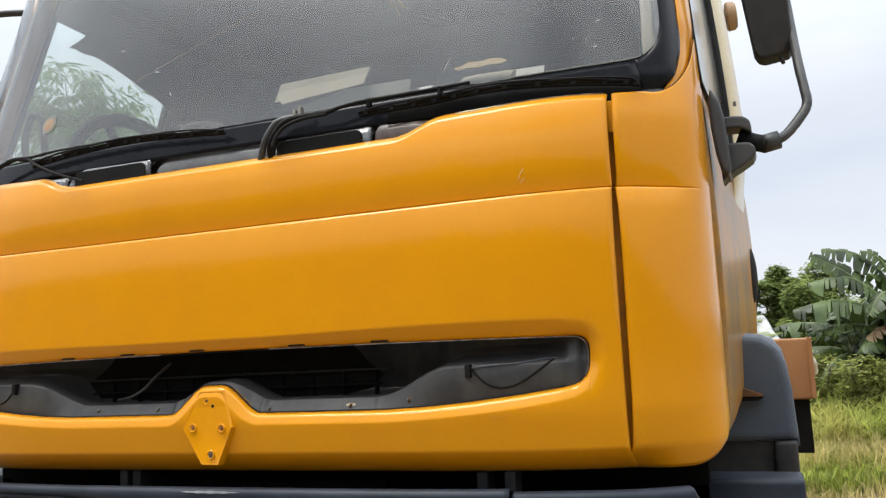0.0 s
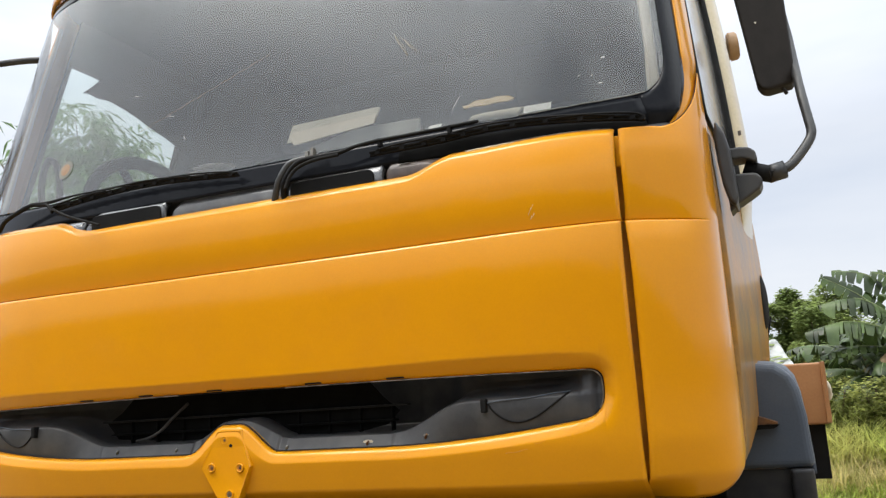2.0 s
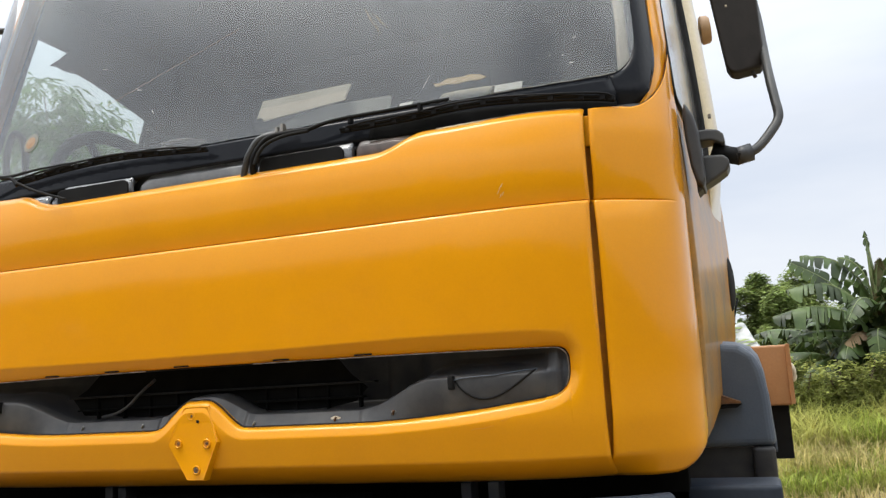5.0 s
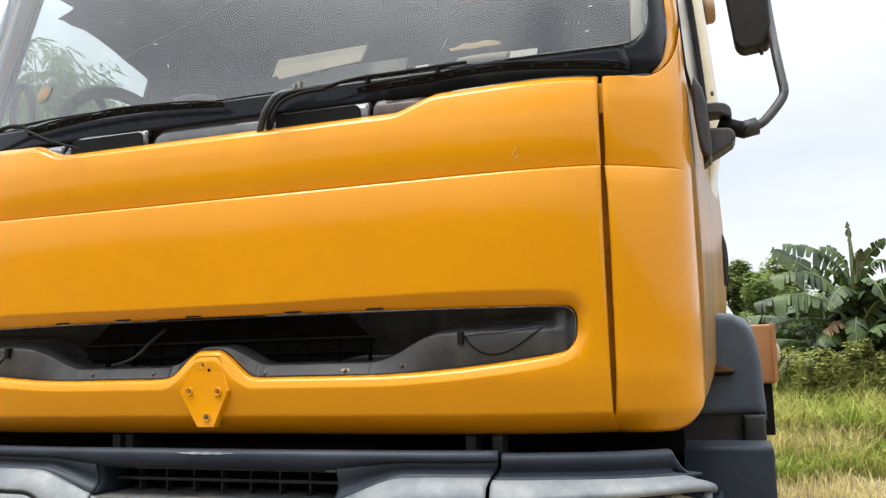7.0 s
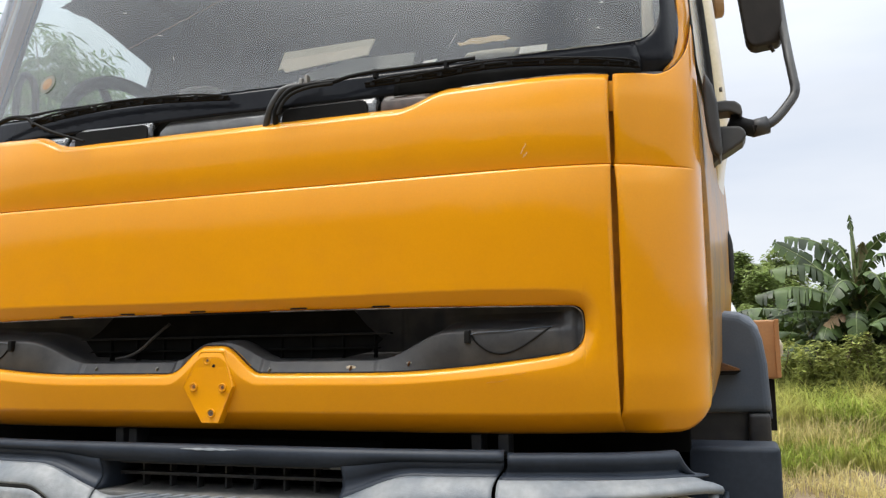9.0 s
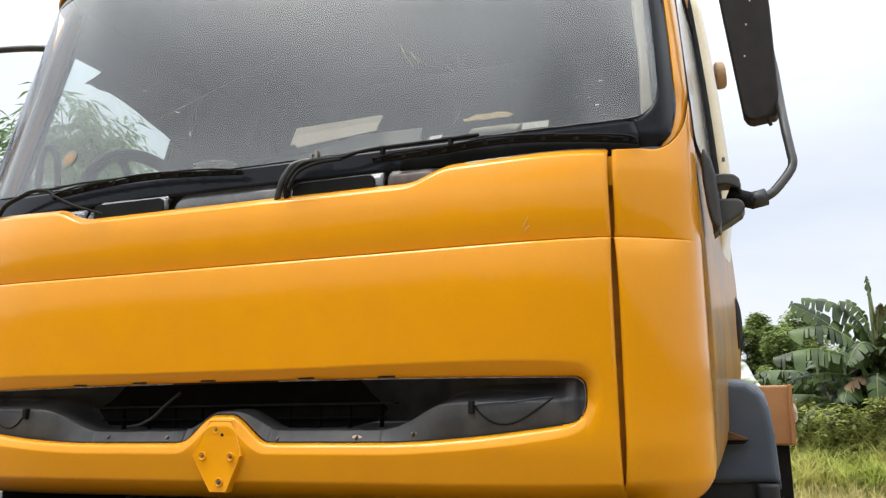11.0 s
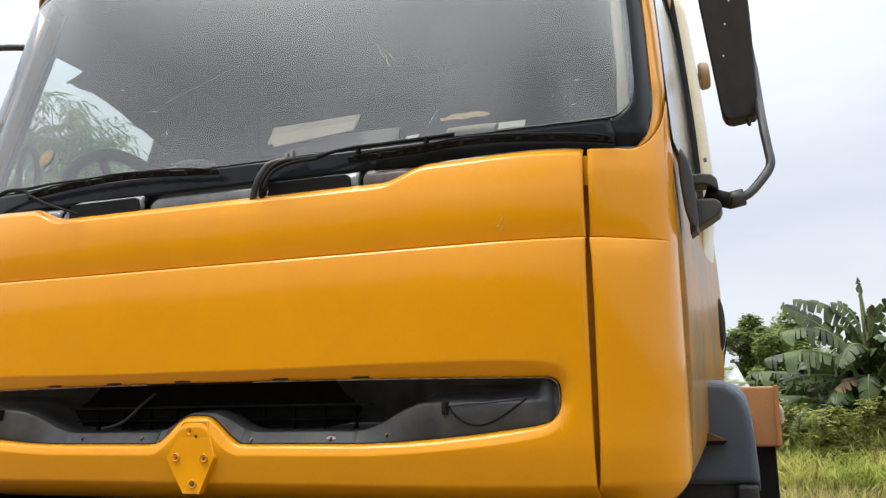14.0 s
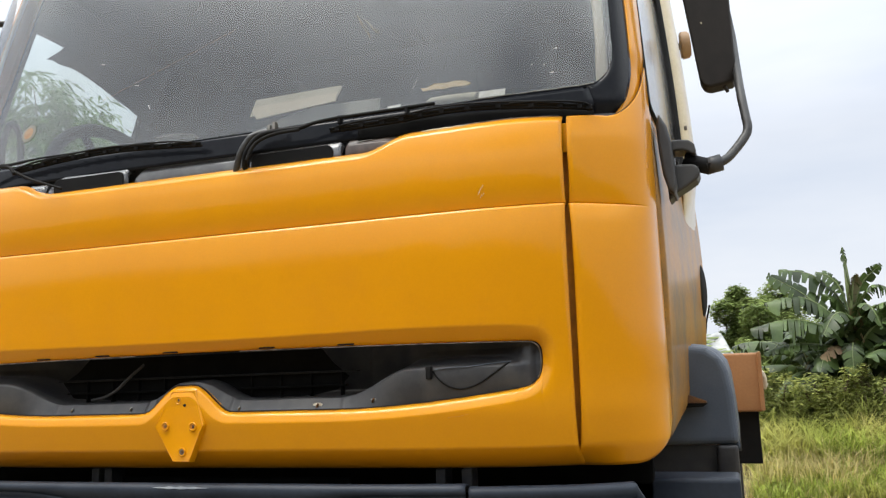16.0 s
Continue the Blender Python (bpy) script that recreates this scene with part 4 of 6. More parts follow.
for k in range(9):
    s0, z0, long = (0.402 + 0.0025 * k, 2.430 - 0.003 * k, 0.085) if k < 5 else (0.424 + 0.0030 * (k - 5), 2.412 - 0.004 * (k - 5), 0.050)
    mesh_ob("smear", *tube([screen_at(s0 + 0.040 * q + 0.002 * math.sin(7 * q + k), z0 - long * q * (0.8 + 0.05 * (k % 4)), -0.0047) for q in spaced(0, 1, 8)], 0.0004, 5, taper=[0.2, 0.7, 1, 0.6, 1, 0.9, 0.5, 0.8, 0.1]), PAPER, screen, "pale smear on the glass")

# paint chip and dents on the hood
for dx, dz in ((0, 0), (0.005, -0.012), (-0.004, -0.008), (0.004, 0.006), (0.0, -0.016)):
    p = hood_point(0.740 + dx, 1.913 + dz, 0.0012)
    mesh_ob("paint_chip", *tube([p + Vector((-0.002, 0, -0.004)), p, p + Vector((0.002, 0.0003, 0.004))], 0.0005, 5), FADED_SHEEN, hood, "pale paint chip")
mesh_ob("worn_hood_edge", *tube([hood_point(x, hood_top(x) - 0.0008, 0.0002) for x in spaced(0.60, 0.905, 30)], 0.0016, 5), WORN, hood, "brown worn edge of the hood")
mesh_ob("paint_scrape", *tube([hood_point(0.60 + 0.11 * k / 8, hood_top(0.60 + 0.11 * k / 8) - 0.003 - 0.002 * (k % 2), 0.0008) for k in range(9)], 0.0022, 6, taper=[0.3, 0.8, 1, 0.9, 1, 0.8, 0.9, 0.6, 0.3]), FADED_SHEEN, hood, "scraped pale paint edge")

# near-black sheet for the bay's shade behind the gap above the bumper
part("bay_shade_sheet", block(-1.035, 1.035, 0.36, 0.39, 0.9, 1.56, 0.004), PIT, truck, "near-black sheet standing for the shade of the engine bay")
for x0, x1, z0 in ((0.655, 0.70, 1.425), (0.715, 0.735, 1.440)):
    mesh_ob("paint_scratch", *tube([hood_point(x0 + (x1 - x0) * q, z0 + 0.006 * q + 0.001 * math.sin(q * 9), 0.0002) for q in spaced(0, 1, 8)], 0.0004, 5), DEEP_ORANGE, hood, "thin dull scratch")
# inside the cab
part("dashboard", block(-0.95, 0.95, 0.20, 0.62, 1.75, 2.105, 0.05, 4), DASH, truck, "dusty dark dashboard", smooth=True)
part("instrument_hood", block(-0.78, -0.32, 0.36, 0.66, 2.08, 2.20, 0.05, 4), DASH, truck, "dark instrument binnacle", smooth=True)
part("cab_floor", block(-1.0, 1.0, 0.30, 1.55, 1.58, 1.62, 0.005), INSIDE, truck)
part("firewall", block(-0.84, 0.84, 0.24, 0.26, 1.33, 2.0, 0.005), INSIDE, truck)
v, f = sheet(lambda x, z: Vector((x * narrow(z), 1.50 + lean(z), z)), spaced(-1.10, 1.10, 4), spaced(1.5, 3.06, 12))
mesh_ob("rear_trim", v, f, INSIDE, truck, "dark rear wall lining", thick=0.02)
mesh_ob("headliner", *sheet(lambda s, r: roof_point(s, r) - Vector((0, 0, 0.05)), spaced(-2.55, 2.55, 60), spaced(0.01, 1, 6)), INSIDE, truck, "dark headlining", thick=0.01)
for sg in (1, -1):
    v, f = sheet(lambda s, z: cab(sg * s, z, -0.05), spaced(1.34, 2.5, 10), spaced(1.5, 2.2, 6))
    mesh_ob("door_trim", v, f, INSIDE, truck, "dark door lining", thick=0.01)
    o1 = rounded(1.25, 2.54, 2.12, 2.985, 0.01)
    i1 = rounded(1.29, 1.950, 2.15, 2.79, 0.04)
    v, f = sheet(lambda i, r: cab(sg * (i1[int(i) % 28][0] * r + o1[int(i) % 28][0] * (1 - r)), i1[int(i) % 28][1] * r + o1[int(i) % 28][1] * (1 - r), -0.046), range(29), spaced(0, 1, 4))
    mesh_ob("window_trim", v, f, INSIDE, truck, "dark window lining", thick=0.004)
for x in (-0.52, 0.52):
    seat = part("seat_cushion", block(x - 0.26, x + 0.26, 0.70, 1.22, 1.80, 1.96, 0.05, 4), INSIDE, truck, "dark cab seat", smooth=True)
    part("seat_back", block(x - 0.25, x + 0.25, 1.18, 1.32, 1.94, 2.55, 0.05, 4, pose(0, 0, 0, -8, 0, 0)), INSIDE, seat, smooth=True)
    part("headrest", block(x - 0.14, x + 0.14, 1.27, 1.37, 2.57, 2.76, 0.04, 4), INSIDE, seat, smooth=True)
wheel_m = pose(-0.72, 0.56, 2.155, 122, 0, 0)
ring_pts = [wheel_m @ Vector((0.225 * math.cos(a), 0.225 * math.sin(a), 0)) for a in [2 * math.pi * k / 40 for k in range(40)]]
steer = mesh_ob("steering_wheel", *tube(ring_pts, 0.021, 10, closed=True), BLACK, truck, "black steering wheel")
for a in (-20, 90, 200):
    mesh_ob("spoke", *tube([wheel_m @ Vector((0, 0, -0.03)), wheel_m @ Vector((0.22 * math.cos(radians(a)), 0.22 * math.sin(radians(a)), 0))], 0.014, 8), BLACK, steer)
bm = bmesh.new()
bmesh.ops.create_cone(bm, cap_ends=True, segments=20, radius1=0.07, radius2=0.055, depth=0.05, matrix=wheel_m @ pose(0, 0, -0.02))
part("hub", bm, BLACK, steer, smooth=True)
mesh_ob("steering_column", *tube([wheel_m @ Vector((0, 0, -0.04)), wheel_m @ Vector((0, 0, -0.3))], 0.04, 12), INSIDE, truck)
# torn film on the far door window
stay = lambda s, z: cab(-s, z, -0.053)
def torn(low, high):
    v = [stay(*p) for p in low] + [stay(*p) for p in high]
    n = len(low)
    return v, [(i, i + 1, n + i + 1, n + i) for i in range(n - 1)]


film = mesh_ob("window_film", *join(torn([(1.26, 2.768), (1.36, 2.764), (1.44, 2.772)], [(1.26, 2.88), (1.36, 2.88), (1.44, 2.88)]),
                                    torn([(1.372, 2.683), (1.40, 2.690), (1.44, 2.686)], [(1.372, 2.684), (1.405, 2.722), (1.44, 2.772)]),
                                    torn([(1.44, 2.686), (1.50, 2.694), (1.583, 2.686), (1.67, 2.672), (1.75, 2.655), (1.84, 2.640), (1.92, 2.622), (2.02, 2.60)], [(s, 2.88) for s in (1.44, 1.50, 1.583, 1.67, 1.75, 1.84, 1.92, 2.02)])),
               FOIL, truck, "torn dark film on the side window", smooth=False, thick=0.002)
# the far mirror arm outside, and a round reflector seen through the window
mesh_ob("grab_handle", *tube(bend([(-1.055, 0.45, 2.19), (-1.068, 0.45, 2.30), (-1.060, 0.45, 2.372), (-1.035, 0.45, 2.412), (-1.005, 0.45, 2.395), (-0.988, 0.45, 2.35), (-0.984, 0.45, 2.26), (-0.985, 0.45, 2.12)]), 0.011, 10), BLACK, truck, "black grab handle inside the door")
mesh_ob("upper_mirror_arm", *tube(bend([(-1.04, 0.52, 2.80), (-1.2, 0.48, 2.815), (-1.45, 0.46, 2.83), (-1.72, 0.46, 2.84), (-1.80, 0.46, 2.70)]), 0.012, 10), DARK, truck, "dark upper mirror arm")
disc = lambda r, o: [screen_at(-0.620, 2.238, o)] + [screen_at(-0.620 + 1.1 * r * math.cos(k * math.pi / 12), 2.238 + 1.1 * r * math.sin(k * math.pi / 12), o) for k in range(24)]
fan = [(0, 1 + k, 1 + (k + 1) % 24) for k in range(24)]
# Both sticker colours are dulled to paint in the haze over them.
sticker = mesh_ob("round_sticker", disc(0.025, -0.0035), fan, DULL_GREY, screen, "round sticker on the glass, greyed for the haze over it", smooth=False)
mesh_ob("sticker_print", disc(0.016, -0.0024), fan, ORANGE, screen, "orange middle of the sticker, dulled for the haze over it", smooth=False)
mesh_ob("lower_mirror_arm", *tube(bend([(-1.10, 0.42, 2.02), (-1.35, 0.43, 2.06), (-1.70, 0.45, 2.12), (-1.80, 0.455, 2.27)]), 0.012, 10), DARK, truck, "dark lower mirror arm")
part("mirror_housing", block(-1.90, -1.74, 0.42, 0.49, 2.24, 2.80, 0.03, 4), BLACK, truck, "black mirror housing", smooth=True)


# mirror on the near side
def mirror():
    base_loop = [(-0.005, 2.123), (0.012, 2.09), (0.020, 2.05), (0.024, 1.99), (0.026, 1.94), (0.020, 1.918), (0.006, 1.93), (-0.004, 1.97), (-0.010, 2.03), (-0.012, 2.09)]
    base = mesh_ob("mirror_base", *prism([(1.112 + x, z) for x, z in base_loop], "y", 0.335, 0.45), ARM, truck, "dark grey mirror bracket base", smooth=False)
    bev = base.modifiers.new("round", "BEVEL")
    bev.width, bev.segments = 0.008, 3
    jaws = ([(1.110, 2.060), (1.150, 2.061), (1.172, 2.057), (1.184, 2.046), (1.187, 2.026), (1.180, 2.020), (1.170, 2.028), (1.155, 2.034), (1.122, 2.034), (1.112, 2.0)],
            [(1.112, 2.002), (1.150, 1.999), (1.178, 1.997), (1.190, 1.986), (1.192, 1.972), (1.184, 1.958), (1.160, 1.943), (1.136, 1.930), (1.116, 1.912)])
    for loop in jaws:
        jaw = mesh_ob("bracket_jaw", *prism(loop, "y", 0.375, 0.45), ARM, base, smooth=False)
        bev = jaw.modifiers.new("round", "BEVEL")
        bev.width, bev.segments = 0.006, 3
    mesh_ob("pivot_tube", *tube([(1.155, 0.415, 2.018), (1.19, 0.418, 2.003), (1.215, 0.42, 1.995)], 0.020, 14), BLACK, base)
    mesh_ob("pivot_collar", *tube([(1.205, 0.42, 1.996), (1.242, 0.425, 2.004)], 0.021, 14), ARM, base)
    arm = mesh_ob("mirror_arm", *tube(bend([(1.235, 0.425, 2.002), (1.262, 0.44, 2.020), (1.302, 0.47, 2.072), (1.311, 0.48, 2.098), (1.309, 0.49, 2.128), (1.303, 0.52, 2.20), (1.300, 0.59, 2.30), (1.296, 0.66, 2.42), (1.282, 0.69, 2.55), (1.26, 0.68, 2.70), (1.24, 0.64, 2.86), (1.15, 0.58, 2.90), (1.06, 0.54, 2.88)], 6), 0.0112, 12),
                  ARM, truck, "dark grey tubular mirror arm")
    outline = [(1.208, 2.244), (1.216, 2.230), (1.230, 2.227), (1.288, 2.250), (1.297, 2.260), (1.299, 2.30), (1.297, 2.55), (1.286, 2.84), (1.276, 2.86), (1.160, 2.875), (1.148, 2.86), (1.172, 2.55)]
    v, f = prism(outline, "y", 0.535, 0.600)
    v = [Vector((x, y + 0.9 * (x - 1.25), z)) for x, y, z in v]
    house = mesh_ob("mirror_housing", v, f, MIRROR_BACK, truck, "scuffed brown-black mirror housing", smooth=False)
    bev = house.modifiers.new("round", "BEVEL")
    bev.width, bev.segments, bev.limit_method = 0.014, 4, "ANGLE"
    cx = sum(q[0] for q in outline) / len(outline)
    inset = [(cx + (x - cx) * 0.84, 2.55 + (z - 2.55) * 0.94) for x, z in outline]
    v, f = prism(inset, "y", 0.600, 0.604)
    mesh_ob("mirror_glass", [Vector((x, y + 0.9 * (x - 1.25), z)) for x, y, z in v], f, CHROME, house, "mirror glass", smooth=False)
    mesh_ob("mirror_stud", *tube([(1.262, 0.575, 2.256), (1.268, 0.575, 2.240), (1.274, 0.575, 2.226)], 0.005, 8), DARK, house)
    for x, z in ((1.232, 2.49), (1.222, 2.40), (1.246, 2.56)):
        bm = bmesh.new()
        bmesh.ops.create_icosphere(bm, subdivisions=1, radius=0.0035, matrix=Matrix.Translation((x, 0.535 + 0.9 * (x - 1.25), z)))
        part("scuff", bm, CREAM, house, "pale scuff")
    part("mirror_label", block(1.236, 1.284, 0.560, 0.566, 2.290, 2.318, 0.001, turn=pose(0, 0, 0, 0, -14, 42)), DARK, house, "faint worn label")


mirror()
# cab side: round air inlet at the rear edge, marker lamp, door details
bm = bmesh.new()
bmesh.ops.create_uvsphere(bm, u_segments=24, v_segments=14, radius=1.0, matrix=pose(1.135, 1.47, 1.785) @ Matrix.Diagonal((0.022, 0.10, 0.098, 1)))
part("fuel_vent_cover", bm, RUBBER, truck, "black oval rubber cover on the cab side", smooth=True)
mesh_ob("aerial", *tube([(1.128, 1.66, 1.60), (1.140, 1.665, 1.68), (1.156, 1.67, 1.745)], 0.0035, 6), BLACK, truck, "short black rod behind the cab")
bm = bmesh.new()
bmesh.ops.create_cone(bm, cap_ends=True, segments=28, radius1=0.053, radius2=0.050, depth=0.034, matrix=pose(1.150, 1.50, 2.724, 0, 86, 6))
bmesh.ops.bevel(bm, geom=[e for e in bm.edges if e.calc_face_angle(0) > 1], offset=0.005, segments=2, affect="EDGES")
lamp = part("marker_lamp", bm, LAMP_TAN, truck, "faded tan round lamp on the cab side", smooth=True)
mesh_ob("lamp_stalk", *tube([(1.06, 1.50, 2.718), (1.13, 1.50, 2.722)], 0.014, 10), DARK, lamp)
part("window_catch", block(1.138, 1.148, 1.05, 1.062, 2.270, 2.284, 0.003), STEEL, truck, "small steel catch")


# ---- bumper ----
def bump_curve(s):
    """The bumper's outline from above: as the cab's, pulled in to its own corner."""
    a = abs(s)
    if a < 0.80:
        x, y = a, 0.05 * (a / 0.8) ** 4
    else:
        t = min(1.0, (a - 0.80) / 0.5)
        x = 0.80 * (1 - t) ** 2 + 2.28 * t * (1 - t) + 1.14 * t * t
        y = 0.05 * (1 - t) ** 2 + 0.20 * t * (1 - t) + 0.42 * t * t
    return math.copysign(x, s), y


def bump(s, out, z):
    xa, ya = bump_curve(s - 0.002)
    xb, yb = bump_curve(s + 0.002)
    x, y = bump_curve(s)
    d = math.hypot(xb - xa, yb - ya)
    return Vector((x + out * (yb - ya) / d, y - out * (xb - xa) / d, z))


def jog(s, z):
    """The joint between the bumper's sections swings inwards below the lip."""
    a = abs(s)
    near_ = ease((a - 0.56) / 0.124) if a < 0.6875 else max(0.0, 1 - (a - 0.691) / 0.06)
    return s - math.copysign(0.021 * ease((1.262 - z) / 0.045) * near_, s)


def strip(profile, s0, s1, n):
    return sheet(lambda s, k: bump(s, *profile[int(k)]), spaced(s0, s1, n), range(len(profile)))


def across(s):
    """Distance from the middle of the intake, which sits a little off centre."""
    return s - 0.033 if s > 0 else -s


def break_line(s):
    return 1.174 + 0.060 * ease((across(s) - 0.25) / 0.22)


BAND = [(-0.13, 1.258), (-0.03, 1.279), (-0.010, 1.2835), (0.000, 1.2815), (0.004, 1.275), (0.002, 1.266), (-0.008, 1.254), (-0.008, 1.245), (0.003, 1.239), (0.020, 1.234)]


def band_point(s, k):
    """The dark hollow band from the bumper's upper lip down to the fold line."""
    o, z = BAND[int(k)]
    if k > 4:
        z = 1.278 - (1.278 - z) * (1.278 - break_line(s)) / 0.044
    return bump(jog(s, z), o, z)


def brow_point(s, k):
    """The pale dusty face below the fold."""
    rows = [(0.020, 0.0), (0.026, 0.08), (0.040, 0.35), (0.052, 0.65), (0.058, 0.88), (0.059, 1.0)]
    o, r = rows[int(k)]
    low = 1.192 - 0.075 * (1 - ease((across(s) - 0.30) / 0.17))
    top = break_line(s)
    return bump(jog(s, top + (low - top) * r), o, top + (low - top) * r)


def lower_point(s, k):
    rows = [(0.050, -0.008), (0.062, -0.012), (0.066, -0.02), (0.066, -0.09), (0.06, -0.2), (0.04, -0.33), (0.0, -0.42)]
    o, r = rows[int(k)]
    return bump(jog(s, 1.15), o, 1.192 - 0.075 * (1 - ease((across(s) - 0.30) / 0.17)) + r)


cs = spaced(-0.684, 0.684, 110)
v, f = sheet(band_point, cs, range(6))
mid = mesh_ob("bumper_centre", v, f, BUMPER, truck, "dark weathered bumper centre section", thick=0.005)
for sg in (1, -1):
    side = sorted(sg * q for q in spaced(0.333 if sg > 0 else 0.300, 0.684, 44))
    mesh_ob("bumper_hollow", *sheet(lambda s, k: band_point(s, k + 5), side, range(5)), BUMPER, mid, thick=0.005)
    mesh_ob("bumper_brow", *sheet(brow_point, side, range(6)), DUSTY, mid, "dusty pale face of the bumper", thick=0.005)
    mesh_ob("bumper_lower", *sheet(lower_point, side, range(7)), DUSTY, mid, "pale lower bumper panel", thick=0.005)
    mesh_ob("rubber_strip", *tube([lower_point(s, 0) + Vector((0, -0.010, 0.004)) for s in side], 0.005, 6), RUBBER, mid, "black rubber joint strip")
part("lower_valance", block(-0.32, 0.32, -0.04, 0.0, 0.78, 1.13, 0.015, 3), DUSTY, mid, "pale lower bumper panel", smooth=True)
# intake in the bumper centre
# The near-black backing stands for the shade deep in the intake.
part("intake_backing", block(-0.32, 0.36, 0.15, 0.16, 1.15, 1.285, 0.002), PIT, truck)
mesh_ob("bumper_hollow", *sheet(lambda s, k: band_point(s, 5) + Vector((0, (0.0, 0.015, 0.10)[int(k)], (0.0, -0.001, -0.004)[int(k)])), spaced(-0.30, 0.333, 42), range(3)), BUMPER, mid, thick=0.004)
part("intake_sill", block(-0.33, 0.363, -0.02, 0.15, 1.150, 1.179, 0.004), GRIME, truck, "dusty sill below the intake")
for sg in (1, -1):
    v, f = sheet(lambda k, r: band_point(0.333 if sg > 0 else -0.300, 4 + int(k)).lerp(Vector((0.318 if sg > 0 else -0.285, 0.11, 1.262 - 0.085 * k / 5)), r), range(6), spaced(0, 1, 4))
    mesh_ob("intake_cheek", v, f, BUMPER, truck, thick=0.004)
for k, z in enumerate((1.236, 1.210)):
    part("intake_bar", block(-0.300, 0.333, 0.060, 0.095, z - 0.004, z + 0.004, 0.002), DARK, truck)
for k in range(9):
    x = -0.308 + 0.077 * k
    part("intake_bar", block(x - 0.0025, x + 0.0025, 0.068, 0.092, 1.176, 1.262, 0.0015), DARK, truck)
part("intake_clip", block(0.281, 0.310, 0.044, 0.06, 1.235, 1.254, 0.003), DUSTY, truck, "pale clip at the intake's end")
# the pale face runs down into the step beside the intake
for sg, s0, x0 in ((1, 0.333, 0.316), (-1, -0.300, -0.214)):
    foot = [(-0.012, 1.174), (-0.03, 1.1715), (-0.055, 1.170), (-0.085, 1.168), (-0.108, 1.160), (-0.118, 1.140)]
    v, f = sheet(lambda k, r: brow_point(s0, k).lerp(Vector((x0, *foot[int(k)])), r) + Vector((0, 0, -0.006 * math.sin(math.pi * r))), range(6), spaced(0, 1, 8))
    mesh_ob("bumper_brow", v, f, DUSTY, mid, "dusty pale slope beside the step", thick=0.004)
# tread step below the intake
step = part("bumper_step", block(-0.025, 0.185, -0.058, -0.01, 1.120, 1.169, 0.006, 3), GRIME, truck, "dusty ribbed bumper step with a notch", smooth=True)
part("step_tread", block(-0.205, -0.020, -0.125, -0.01, 1.130, 1.169, 0.010, 3), GRIME, step, smooth=True)
part("step_tread", block(0.180, 0.320, -0.125, -0.01, 1.130, 1.169, 0.010, 3), GRIME, step, smooth=True)
part("step_floor", block(-0.025, 0.185, -0.122, -0.045, 1.112, 1.132, 0.004, 2), DUSTY, step, smooth=True)
part("step_hole", block(-0.002, 0.036, -0.108, -0.092, 1.130, 1.1332, 0.001), BLACK, step, "dark slot in the step")
for k in range(17):
    x = -0.292 + 0.0365 * k
    if x < -0.20:
        continue
    short = -0.035 < x < 0.195
    part("tread_rib", block(x - 0.0085, x + 0.0085, -0.052 if short else -0.100, -0.012, 1.164, 1.180, 0.003, turn=pose(0, 0, 0, 0, 0, -26)), DUSTY, step)
